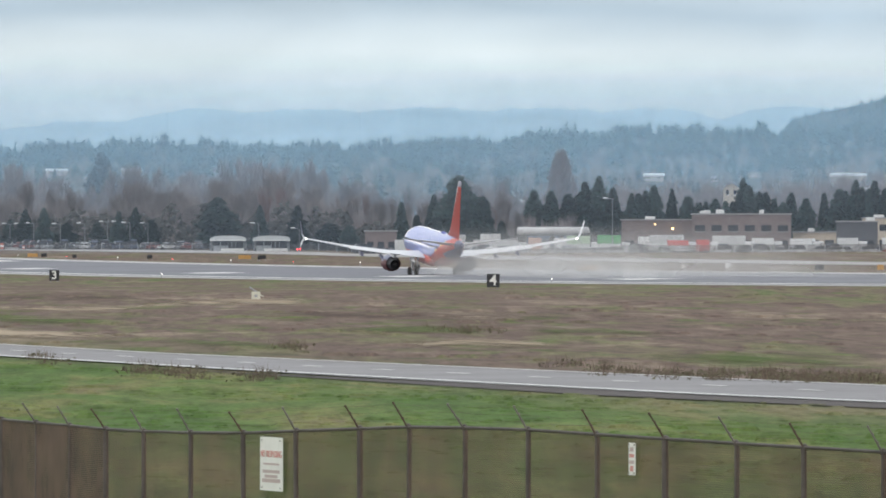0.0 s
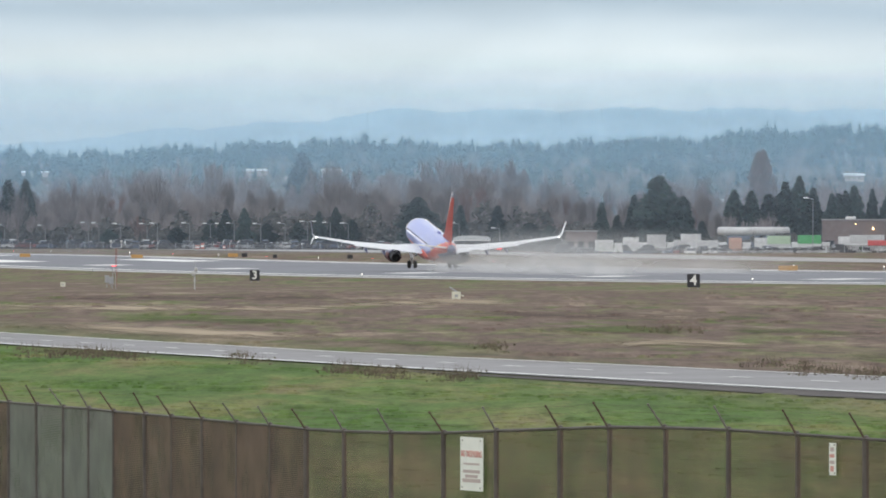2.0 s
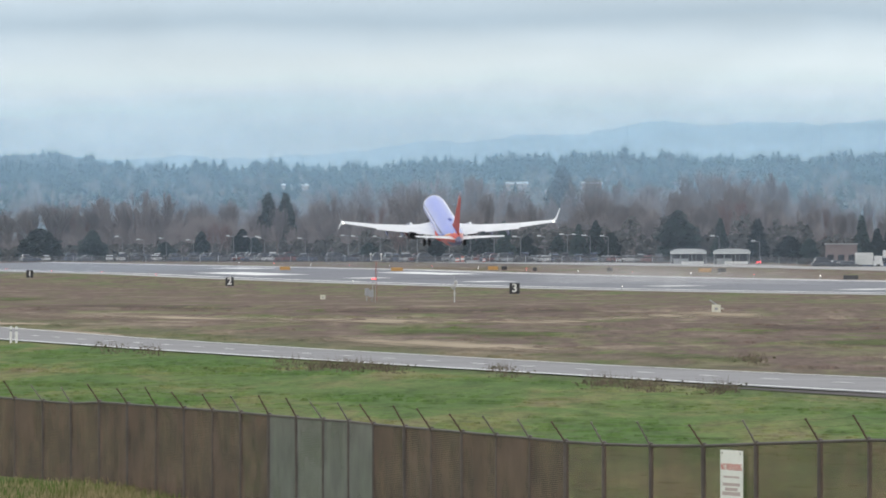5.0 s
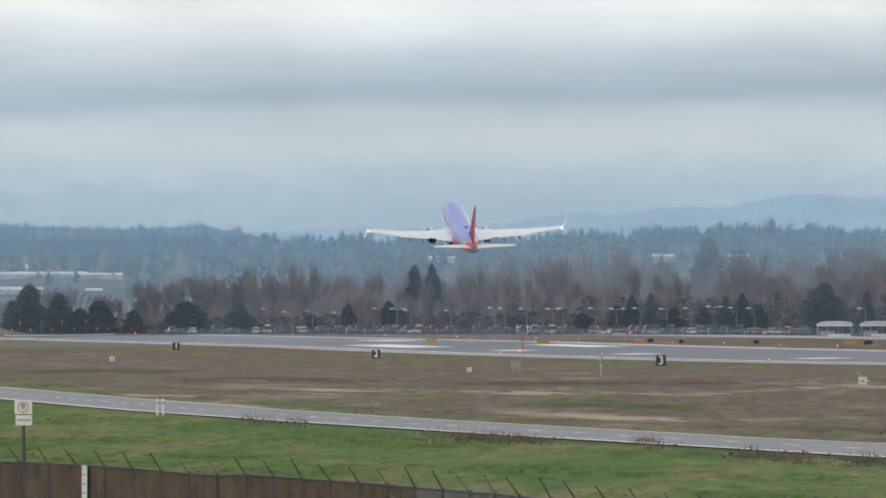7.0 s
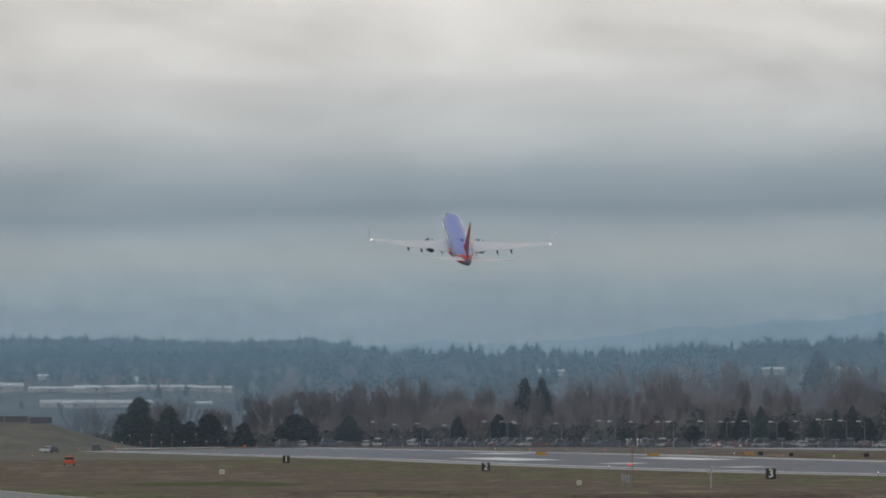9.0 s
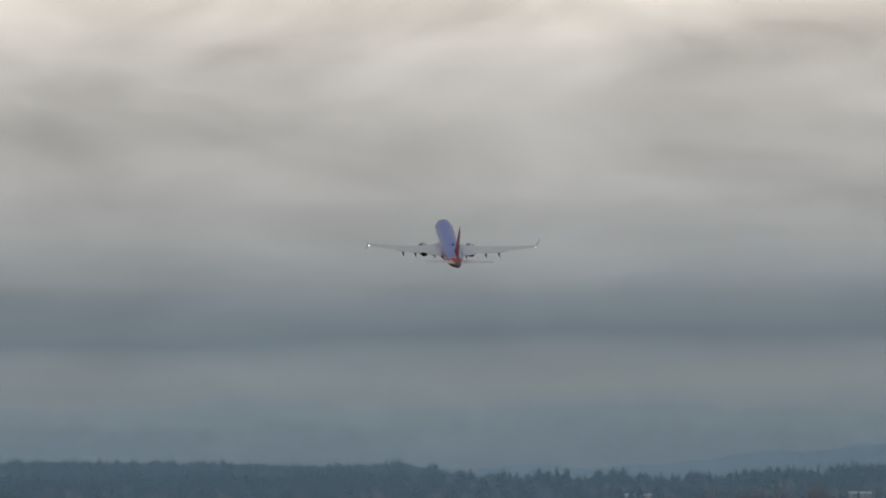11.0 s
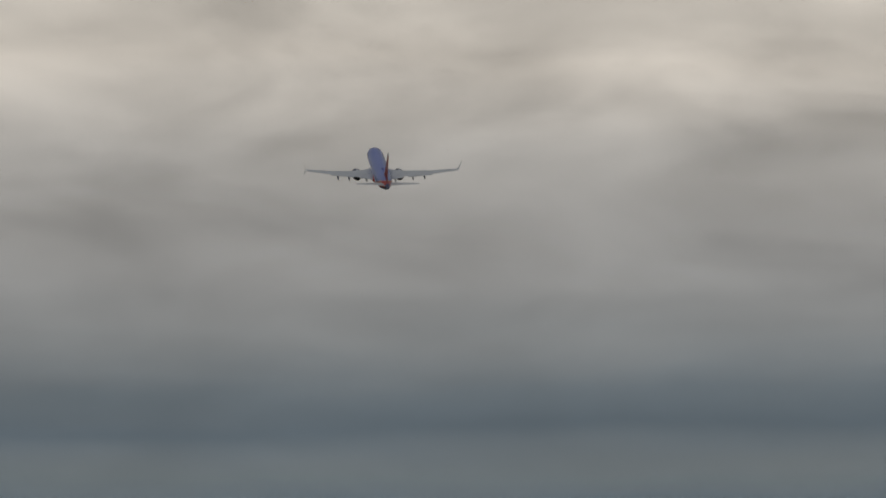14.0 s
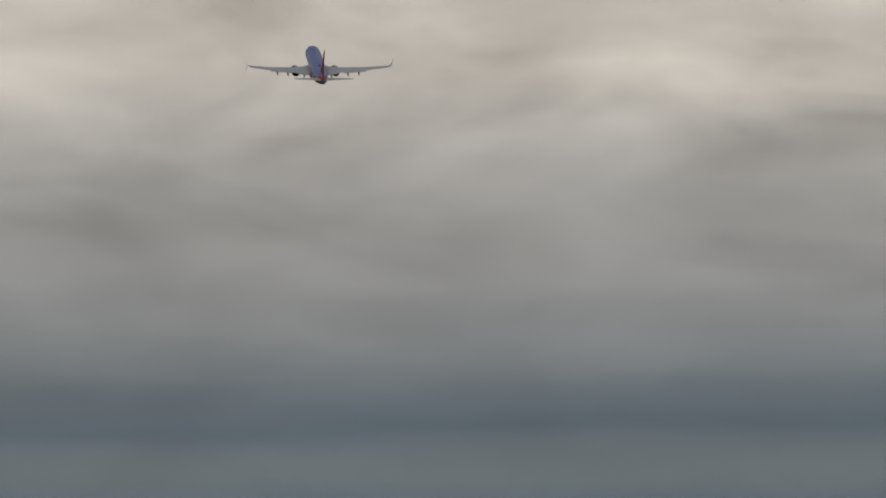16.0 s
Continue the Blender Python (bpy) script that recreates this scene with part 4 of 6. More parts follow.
def clump(m, c, r, rnd, n=3):
    """A ragged tuft: a few crossed slivers round c."""
    for _ in range(n):
        a, e = rnd.uniform(0, 6.28), rnd.uniform(-0.9, 0.5)
        d = Vector((math.cos(a) * math.cos(e), math.sin(a) * math.cos(e), math.sin(e)))
        o = d.orthogonal().normalized() * r * rnd.uniform(0.35, 0.7)
        s = Vector(c)
        m.add([s - d * r * 0.4 - o, s - d * r * 0.4 + o, s + d * r + o * 0.3, s + d * r - o * 0.5], [(0, 1, 2, 3)])


def evergreen_mesh(seed, h, w, roundness):
    """Crown mesh of an evergreen h high and w wide: cone to dome."""
    rnd = random.Random(seed)
    crown = Mesh()
    n = int(620 + 300 * roundness)
    for i in range(n):
        u = rnd.random() ** 0.85
        z = h * (0.06 + 0.94 * u)
        prof = (1.05 - u) ** 0.9 * (1 - roundness) + roundness * math.sqrt(max(0.0, 1 - (2 * max(u, 0.35) - 0.7) ** 2 / 1.69)) * (1 - u * u * 0.25)
        rr = w / 2 * prof * (0.86 + 0.2 * noise.noise((seed * 3.1, u * 7, 0)))
        a = rnd.uniform(0, 6.28)
        rr *= (0.8 + 0.5 * noise.noise((math.cos(a) * 1.5 + seed, math.sin(a) * 1.5, u * 5)))
        q = rr * math.sqrt(rnd.uniform(0.25, 1))
        clump(crown, (q * math.cos(a), q * math.sin(a), z - 0.15 * q), (0.32 + 0.05 * w) * (1.25 - 0.8 * u), rnd)
    trunk = Mesh().tube((0, 0, -0.3), (0, 0, h * 0.93), 0.05 + 0.022 * h, 0.03, n=7)
    for k in range(14):
        u = 0.12 + 0.8 * k / 14
        a = rnd.uniform(0, 6.28)
        r = w / 2 * (1 - u) * 0.8 + 0.1
        trunk.tube((0, 0, h * u), (r * math.cos(a), r * math.sin(a), h * u - 0.1 * r), 0.05, 0.02, n=4, cap=False)
    return trunk.data("trunk", BARK), crown.data("crown", NEEDLE)


EVERGREENS = {}


def evergreen(X, Ytop, width, roundness, R=None, seed=0):
    R = R or row_distance(X) - 25
    p = at(X, R)
    h = (height_of(Ytop, R) - p.z) * 1.06
    w = (1.2 if roundness > 0.4 else 1.7) * width * R / F
    key = (round(roundness, 1), seed % 4)
    if key not in EVERGREENS:
        EVERGREENS[key] = evergreen_mesh(seed % 4 + int(roundness * 50), 10.0, 6.0, roundness)
    t = thing("evergreen_tree", "dark green broad evergreen tree behind the airfield" if roundness > 0.5 else "dark green pointed conifer behind the airfield", "tree")
    t.matrix_basis = Matrix.Translation(p) @ Matrix.Rotation(seed * 1.7, 4, "Z") @ Matrix.Diagonal((w / 5.6, w / 5.6, h / 10.0, 1))
    part("trunk", EVERGREENS[key][0], None, t)
    part("crown", EVERGREENS[key][1], None, t)


def row_distance(X):
    return max(2250.0, 2350 + (1400 - X) * 0.342)


def bare_top(X):
    """Skyline of the leafless trees behind the car park."""
    return profile(X, [(-700, 362), (-300, 358), (-200, 348), (-80, 330), (40, 319), (150, 313), (260, 318), (340, 309), (560, 298), (690, 308), (760, 332), (815, 306), (950, 297), (1080, 290),
                       (1190, 314), (1310, 336), (1420, 316), (1500, 322), (1620, 330), (1750, 312), (1900, 318), (2000, 300), (2150, 296), (2300, 300)])


def bare_tree_mesh(seed, spread, depth=6):
    """Leafless tree 10 m high: trunk, limbs and many thin twigs."""
    rnd = random.Random(seed)
    trunk, twig = Mesh(), Mesh()

    def grow(p, d, length, r, level):
        q = p + d * length
        (trunk if level < 2 else twig).tube(p, q, r, r * 0.68, n=5 if level < 2 else 3, cap=False)
        if level >= depth:
            return
        n = 3 if level < 3 else 2 + (rnd.random() < 0.5)
        for k in range(n):
            a = rnd.uniform(0, 6.28)
            side = Vector((math.cos(a), math.sin(a), 0))
            lean = spread * rnd.uniform(0.5, 1.25) * (0.25 if k == 0 else 1.0)
            nd_ = (d + side * lean + Vector((0, 0, 0.22))).normalized()
            grow(q if k == 0 else p.lerp(q, rnd.uniform(0.45, 1.0)), nd_, length * rnd.uniform(0.68, 0.86), max(r * 0.62, 0.021), level + 1)

    grow(Vector((0, 0, -0.3)), Vector((0, 0, 1)), 2.5, 0.2, 0)
    top = max(v[2] for v in twig.v)
    k = 10.0 / top
    for m in (trunk, twig):
        m.v = [(x * k, y * k, z * k) for x, y, z in m.v]
    return trunk.data("trunk", BARK), twig.data("twigs", TWIG)


def bare_trees():
    kinds = [bare_tree_mesh(s, sp) for s, sp in ((1, 0.30), (2, 0.38), (3, 0.24), (4, 0.46), (5, 0.33))]
    reds = [(k[0], k[1].copy()) for k in kinds[:2]]
    for k in reds:
        k[1].materials[0] = REDTWIG
    rnd = random.Random(11)
    first = {}

    def place(X, R, h, w, k, red):
        key = (k, red)
        p = at(X, R)
        m = Matrix.Translation(p) @ Matrix.Rotation(rnd.uniform(0, 6.28), 4, "Z")
        t = thing("bare_tree", "leafless reddish-brown tree in a distant row" if red else "leafless grey-brown tree in a distant row", "tree", "row of bare trees")
        t.matrix_basis = m @ Matrix.Diagonal((w, w, h / 10.0, 1))
        src = reds[k % 2] if red else kinds[k]
        part("trunk", src[0], None, t)
        part("twigs", src[1], None, t)

    X = -560.0
    while X < 1520:
        for dr, low in ((40, 62), (130, 36), (330, 6)) if X > 60 else ((30, 50), (60, 24), (45, 8)):
            if rnd.random() < 0.9:
                R = row_distance(X) + dr + rnd.uniform(-25, 25)
                h = (height_of(bare_top(X) + low, R) + 1) * rnd.uniform(0.78, 1.1)
                place(X + rnd.uniform(-14, 14), R, h, h / 10 * rnd.uniform(0.85, 1.3) * (1.0 if X > 60 else 1.4), rnd.randrange(5), rnd.random() < 0.07)
        X += rnd.uniform(14, 22)
    # a rounded tree before the twin evergreens, and red shrubs by the car park
    place(258, row_distance(258) - 22, height_of(352, row_distance(258) - 22) + 1, 1.25, 3, False)
    for x, y in ((128, 392), (143, 383), (157, 380), (170, 388), (470, 395), (482, 400)):
        R = row_distance(x) - 15
        place(x, R, height_of(y, R) + 1, 0.75, x % 2, True)
    while X < 2260:
        if rnd.random() < 0.6:
            h = rnd.uniform(7, 11)
            place(X, row_distance(X) + rnd.uniform(80, 300) if X < 1640 else rnd.uniform(2460, 2700), h, h / 10, rnd.randrange(5), rnd.random() < 0.15)
        X += rnd.uniform(24, 40)


bare_trees()

GREENS = [(-441, 358, 72, 0.8), (-386, 373, 52, 0.8), (-316, 386, 64, 0.9), (-161, 386, 84, 0.9), (-69, 388, 48, 0.9), (124, 390, 32, 0.8), (196, 386, 38, 0.8), (219, 398, 28, 0.9),
          (-470, 385, 40, 0.7), (-255, 400, 40, 0.8), (-350, 398, 44, 0.8), (60, 408, 40, 0.9), (420, 408, 40, 0.9), (540, 405, 44, 0.9),
          (627, 375, 30, 0.2), (660, 373, 28, 0.2), (600, 392, 34, 0.7), (700, 398, 38, 0.8), (755, 396, 34, 0.8), (792, 378, 26, 0.3), (822, 372, 30, 0.2), (850, 392, 34, 0.8), (968, 355, 76, 0.8), (1042, 368, 28, 0.1),
          (1109, 369, 40, 0.5), (1165, 398, 60, 0.9), (1200, 402, 40, 0.9), (1292, 364, 30, 0.1), (1320, 385, 34, 0.5), (1350, 352, 46, 0.5), (1394, 320, 88, 0.75), (1436, 354, 58, 0.75), (1470, 395, 30, 0.8),
          (1527, 343, 46, 0.2), (1557, 345, 46, 0.2), (1588, 350, 50, 0.3), (1617, 330, 46, 0.2), (1642, 320, 44, 0.2), (1667, 340, 40, 0.2)]
rg = random.Random(6)
for i, (X, Y, w, r) in enumerate(GREENS):
    evergreen(X, Y, w, r, None if X < 1500 else 2405, i)
for i, (X, Y) in enumerate([(243, 326), (273, 325)]):
    evergreen(X, Y, 48, 0.7, row_distance(X) + 90, 40 + i)
# hedge of conifers behind the buildings
X = 1700
i = 60
while X < 2230:
    if rg.random() > (0.75 if 1985 < X < 2062 else 0.12):
        evergreen(X, rg.uniform(329, 350) + profile(X, [(1690, 12), (1705, 0), (1790, 4), (1830, 26), (1885, 20), (1900, 4), (1985, 16), (2062, 12), (2075, -4), (2240, 0)]), rg.uniform(26, 50), rg.choice((0.1, 0.2, 0.2, 0.3)), 2420 + rg.uniform(-20, 30), i)
    X += rg.uniform(10, 20)
    i += 1
evergreen(1897, 324, 44, 0.6, 2440, 99)
# big conifer at the foot of the far ridge
evergreen(761, 280, 72, 0.8, 3058, 98)


def copper_tree():
    p = at(1575, 2560)
    h = height_of(262, 2560) - p.z
    t = thing("copper_tree", "tall reddish-brown bare cone-shaped tree behind the conifers", "tree")
    t.matrix_basis = Matrix.Translation(p) @ Matrix.Diagonal((2.7, 2.7, h / 10.0, 1))
    rnd = random.Random(77)
    twigs = Mesh()
    for _ in range(2200):
        u = rnd.random() ** 1.2
        a, q = rnd.uniform(0, 6.283), math.sqrt(rnd.random())
        r = q * 2.3 * (1 - u) ** 0.5 * (0.85 + 0.3 * noise.noise((math.cos(a) * 2, math.sin(a) * 2, u * 6)))
        c = Vector((r * math.cos(a), r * math.sin(a), 0.8 + 8.6 * u))
        d = Vector((math.cos(a) * 0.16, math.sin(a) * 0.16, rnd.uniform(0.35, 0.9)))
        twigs.add([c + Vector((0.035, 0, 0)), c - Vector((0.035, 0, 0)), c + d], [(0, 1, 2)])
    trunk = Mesh().tube((0, 0, -0.3), (0, 0, 9.3), 0.12, 0.02, n=7).data("trunk", BARK)
    crown = twigs.data("twigs", mat("copper_twigs", (0.14, 0.108, 0.103), 0.9, vary=0.2, island_gain=0.25, grain=1.5))
    part("trunk", trunk, None, t)
    part("twigs", crown, None, t)


copper_tree()


# ---- far hills and woods ----
RIDGE_DROP = 21


def ridge_top(X):
    """Skyline of the wooded ridge."""
    y = profile(X, [(-700, 266), (-300, 264), (60, 262), (330, 264), (420, 258), (560, 253), (640, 256), (700, 246), (800, 239), (880, 244), (1000, 250), (1150, 248), (1300, 245), (1450, 236), (1520, 226), (1700, 221), (2050, 219), (2300, 214)])
    return y + 2.5 * math.sin(X / 61 + 1) + 2 * math.sin(X / 23)


def hill(name, label, R, tops, depth, step, material, X0=-1500, X1=3300):
    """Long slope that rises to a skyline of heights tops(X)."""
    m = Mesh()
    cols = []
    X = X0
    while X <= X1:
        col = []
        for k in range(7):
            u = k / 6
            RR = R + depth * u
            z = gz(500, 3000) + (height_of(tops(X), R + depth) - 1.0) * u ** 1.1 * 1.0
            z += 2.0 * noise.noise((X / 90.0, u * 3, R * 0.01)) * u * (1 - u) * 3
            a = (X - X_INF) / F
            col.append((RR * math.sin(a), RR * math.cos(a), z - (1.0 if k == 0 else 0)))
        a = (X - X_INF) / F
        RR = R + depth + 60
        col.append((RR * math.sin(a), RR * math.cos(a), -5))
        cols.append(col)
        X += step
    m.rings(cols, close=False)
    m.f = [q[::-1] for q in m.f]
    ob = part(name, m, material, None, label, True)
    return tagged(ob, category="hill", kind="structure")


hill("wooded_hill", "long low wooded ridge behind the airfield", 3100, lambda X: ridge_top(X) + RIDGE_DROP, 700, 12, FARSLOPE)


def far_range(X):
    y = profile(X, [(-700, 262), (300, 256), (420, 240), (560, 228), (700, 220), (790, 215), (850, 203), (930, 196), (1100, 197), (1350, 194), (1780, 196), (1860, 208), (1910, 198), (2000, 191), (2400, 190)])
    return y + 3 * math.sin(X / 33 + 2) + 5 * noise.noise((X * 0.03, 2, 0)) + 3 * noise.noise((X * 0.13, 5, 0))


def second_ridge(X):
    """Farther wooded hills: low beyond the runway's end, rising again at the other side."""
    y = profile(X, [(-700, 243), (-420, 245), (-300, 250), (-200, 247), (-135, 243), (-85, 252), (-40, 262), (30, 268), (110, 280), (250, 290), (1930, 290), (1990, 205), (2015, 197), (2040, 192), (2080, 186), (2110, 178), (2150, 169), (2260, 162)])
    return y + 3 * noise.noise((X * 0.09, 3, 0)) + 2 * noise.noise((X * 0.31, 7, 0))


# pale blue base colour has the haze over the forested range painted in
MOUNT = mat("hazed_far_hills", (0.44, 0.58, 0.66), 0.95, vary=0.16, grain=0.02, big=0.006, coords="World")
hill("far_range", "distant misty forested range with haze painted in its pale blue", 4350, far_range, 250, 5, MOUNT)
hill("second_ridge", "blue wooded hills behind the nearer ridge", 3860, lambda X: second_ridge(X) + 7, 150, 6, FARSLOPE)


def hill_z(X, R):
    u = min(1.0, max(0.0, (R - 3100) / 700))
    return gz(500, 3000) + (height_of(ridge_top(X) + RIDGE_DROP, 3800) - 1.0) * u ** 1.1


def hill_hit(X, Y):
    R = 3105.0
    while R < 3790 and hill_z(X, R) < height_of(Y, R):
        R += 4
    a = (X - X_INF) / F
    return Vector((R * math.sin(a), R * math.cos(a), hill_z(X, R))), R


# bearing, base, width, height of the houses on the slope; gabled or flat
HOUSES = [(682, 310, 38, 8, 0), (815, 311, 36, 9, 0), (738, 322, 14, 9, 1), (765, 314, 20, 7, 1), (960, 305, 18, 7, 1), (290, 311, 46, 6, 0), (1739, 319, 36, 9, 0), (2083, 322, 62, 12, 0), (1916, 313, 28, 9, 1), (1846, 323, 12, 13, 1),
          (2105, 344, 52, 10, 0), (1505, 364, 24, 8, 0), (1450, 345, 16, 8, 1), (1240, 330, 16, 8, 1), (1970, 330, 22, 10, 1), (2150, 330, 26, 10, 1), (900, 318, 12, 7, 1), (-606, 322, 26, 8, 0), (-135, 366, 40, 6, 0), (-90, 366, 22, 6, 0), (-325, 369, 28, 7, 0), (20, 346, 16, 6, 1), (420, 330, 14, 6, 1)]
WAREHOUSES = [(-585, 344, 100, 8), (-500, 343, 110, 9), (-400, 342, 120, 9), (-310, 341, 70, 7), (-670, 342, 50, 12), (-515, 371, 200, 11)]
CLEAR = [(h[0], h[2] / 2 + 5, hill_hit(h[0], h[1])[1]) for h in HOUSES + WAREHOUSES + [(1876, 347, 28, 20)]]


def slope_place(X, u):
    """Place on the wooded ridge, u up its slope."""
    R, a = 3100 + 700 * u, (X - X_INF) / F
    return R * math.sin(a), R * math.cos(a), hill_z(X, R) - 0.6, R


def second_place(X, u):
    R, a = 3860 + 150 * u, (X - X_INF) / F
    return R * math.sin(a), R * math.cos(a), gz(500, 3000) + (height_of(second_ridge(X) + 7, 4010) - 1.0) * u ** 1.1 - 0.6, R


def conifer_faces(vs, fs, rnd, x, y, z, h, w, n=18):
    """Ragged conifer of drooping slivers round a thin core."""
    for k in range(n):
        u = (k + rnd.random()) / n
        q = rnd.uniform(0, 6.283)
        r = w * (1.08 - u) ** 0.6 * rnd.uniform(0.6, 1.3)
        zt = z + h * (0.14 + 0.86 * u)
        c, e = math.cos(q) * r, math.sin(q) * r
        b = len(vs)
        vs += [(x - c * 0.25, y - e * 0.25, zt), (x + c - e * 0.35, y + e + c * 0.35, zt - h * rnd.uniform(0.08, 0.2)), (x + c + e * 0.35, y + e - c * 0.35, zt - h * rnd.uniform(0.08, 0.2))]
        fs.append((b, b + 1, b + 2))
    b = len(vs)
    vs += [(x - w * 0.5, y, z), (x + w * 0.5, y, z), (x, y, z + h * rnd.uniform(0.85, 1.0))]
    fs.append((b, b + 1, b + 2))


def bare_faces(vs, fs, rnd, x, y, z, h, w, n=26):
    """Leafless crown of thin upswept slivers over a thin stem."""
    for k in range(n):
        u, q = rnd.random() ** 0.7, rnd.uniform(0, 6.283)
        o = w * rnd.random() * (1.1 - 0.5 * u)
        bx, by, zb, t = x + o * math.cos(q), y + o * math.sin(q), z + h * (0.15 + 0.6 * u), rnd.uniform(0.05, 0.13)
        b = len(vs)
        vs += [(bx - t, by, zb), (bx + t, by, zb), (bx + math.cos(q) * h * 0.07, by + 0.3, zb + h * rnd.uniform(0.14, 0.3))]
        fs.append((b, b + 1, b + 2))
    b = len(vs)
    vs += [(x - 0.12, y, z), (x + 0.12, y, z), (x, y, z + h * 0.85)]
    fs.append((b, b + 1, b + 2))


def forest(name, label, count, seed, X0, X1, Rr, height, material, patch, bare=False, place=slope_place):
    """Far woods, in stands of unlike height, as one sheet of small trees."""
    rnd = random.Random(seed)
    vs, fs = [], []
    for _ in range(count):
        X = rnd.uniform(X0, X1)
        x, y, z, R = place(X, rnd.uniform(*Rr))
        if patch * noise.noise((X * 0.014, R * 0.012, 4)) > 0.10:
            continue
        if place is slope_place and any(abs(X - c) < w and R0 - 260 < R < R0 + 4 and rnd.random() < 0.95 for c, w, R0 in CLEAR):
            continue
        stand = 1.0 + 0.75 * noise.noise((X * 0.035, seed, R * 0.01)) + 0.35 * noise.noise((X * 0.12, seed, 3))
        h = height * min(stand, 1.35) * rnd.uniform(0.5, 1.05) * (1.3 if rnd.random() < 0.05 else 1.0)
        h = min(h, 7.2)
        if bare:
            bare_faces(vs, fs, rnd, x, y, z, h, h * rnd.uniform(0.2, 0.34))
        else:
            conifer_faces(vs, fs, rnd, x, y, z, h, h * rnd.uniform(0.3, 0.52))
    return tagged(part(name, Mesh().add(vs, fs), material, None, label), category="woods", kind="stuff")


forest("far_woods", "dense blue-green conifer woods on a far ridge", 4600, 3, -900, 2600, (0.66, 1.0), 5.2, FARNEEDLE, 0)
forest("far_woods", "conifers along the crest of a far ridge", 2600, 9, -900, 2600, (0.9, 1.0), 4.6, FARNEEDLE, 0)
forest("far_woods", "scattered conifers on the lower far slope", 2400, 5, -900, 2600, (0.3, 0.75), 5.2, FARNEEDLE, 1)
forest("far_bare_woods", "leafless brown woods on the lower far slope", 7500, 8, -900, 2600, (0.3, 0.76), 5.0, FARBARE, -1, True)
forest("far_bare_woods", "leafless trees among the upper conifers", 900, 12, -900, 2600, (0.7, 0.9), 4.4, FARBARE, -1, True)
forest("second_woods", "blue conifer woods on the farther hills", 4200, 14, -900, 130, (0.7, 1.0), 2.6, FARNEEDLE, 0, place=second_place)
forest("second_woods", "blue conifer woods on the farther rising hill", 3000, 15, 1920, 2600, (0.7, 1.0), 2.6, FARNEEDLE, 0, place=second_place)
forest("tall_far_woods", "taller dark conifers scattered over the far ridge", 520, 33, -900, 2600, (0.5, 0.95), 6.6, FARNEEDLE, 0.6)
# single tall conifers that stand out of the ridge
for k, (X, u, h) in enumerate(((582, 0.5, 13.5), (601, 0.5, 12), (651, 0.5, 13), (1042, 0.85, 8), (1100, 0.9, 7), (770, 0.92, 6), (640, 0.9, 6.5), (1265, 0.9, 8), (1345, 0.9, 8.5), (1540, 0.92, 8), (1600, 0.92, 9), (1215, 0.6, 10), (150, 0.55, 11), (172, 0.55, 12), (225, 0.6, 10), (330, 0.7, 9), (395, 0.75, 10), (2135, 0.8, 11))):
    x, y, z, R = slope_place(X, u)
    vs, fs = [], []
    conifer_faces(vs, fs, random.Random(k), 0, 0, 0, h, h * 0.2, 60)
    t = thing("ridge_conifer", "tall blue-green conifer standing out of the far ridge", "tree", "tall ridge conifers")
    t.matrix_basis = Matrix.Translation((x, y, z))
    part("crown", Mesh().add(vs, fs), FARNEEDLE, t)
    part("trunk", Mesh().tube((0, 0, -0.5), (0, 0, h * 0.9), 0.25, 0.05, n=5), BARK, t)


def bare_wood(count, seed, X0=-600, X1=2250):
    """Leafless wood behind the first row: trunks and upswept twigs as one sheet."""
    rnd = random.Random(seed)
    vs, fs = [], []
    for _ in range(count):
        X = rnd.uniform(X0, X1)
        dr = rnd.uniform(10, max(40.0, min(420.0, 3025 - row_distance(X))))
        R = row_distance(X) + dr if X < 1620 else rnd.uniform(2470, 2800)
        p = at(X, R)
        h = (height_of(bare_top(X) + 8 + 62 * (1 - min(1.0, (R - row_distance(X)) / 420)), R) + 1) * rnd.uniform(0.6, 1.08)
        for k in range(84):
            u = rnd.random() ** 0.7
            z0 = h * 0.75 * u
            a = rnd.uniform(0, 6.283)
            o = rnd.uniform(0, 0.12) * h
            ln = rnd.uniform(0.12, 0.30) * h
            bx, by = p.x + o * math.cos(a) * 0.7, p.y + o * math.sin(a)
            tx = bx + math.cos(a) * ln * 0.35
            w = rnd.uniform(0.03, 0.07)
            n = len(vs)
            vs += [(bx - w, by, p.z + z0), (bx + w, by, p.z + z0), (tx, by + 0.3, p.z + z0 + ln)]
            fs.append((n, n + 1, n + 2))
        n = len(vs)
        vs += [(p.x - 0.16, p.y, p.z - 0.3), (p.x + 0.16, p.y, p.z - 0.3), (p.x, p.y, p.z + h * 0.9)]
        fs.append((n, n + 1, n + 2))
    tagged(part("bare_wood", Mesh().add(vs, fs), TWIG, None, "dense leafless grey-brown wood beyond the car park"), category="woods", kind="stuff")


bare_wood(1900, 17)
bare_wood(700, 18, -330, 160)


def brush_top(X):
    """Height of the dark undergrowth and young evergreens below the bare trees."""
    return profile(X, [(-600, 3.0), (-100, 3.5), (250, 4.5), (480, 6.0), (700, 7.5), (1150, 7.5), (1330, 5.0), (1500, 3.5), (2300, 3.5)])


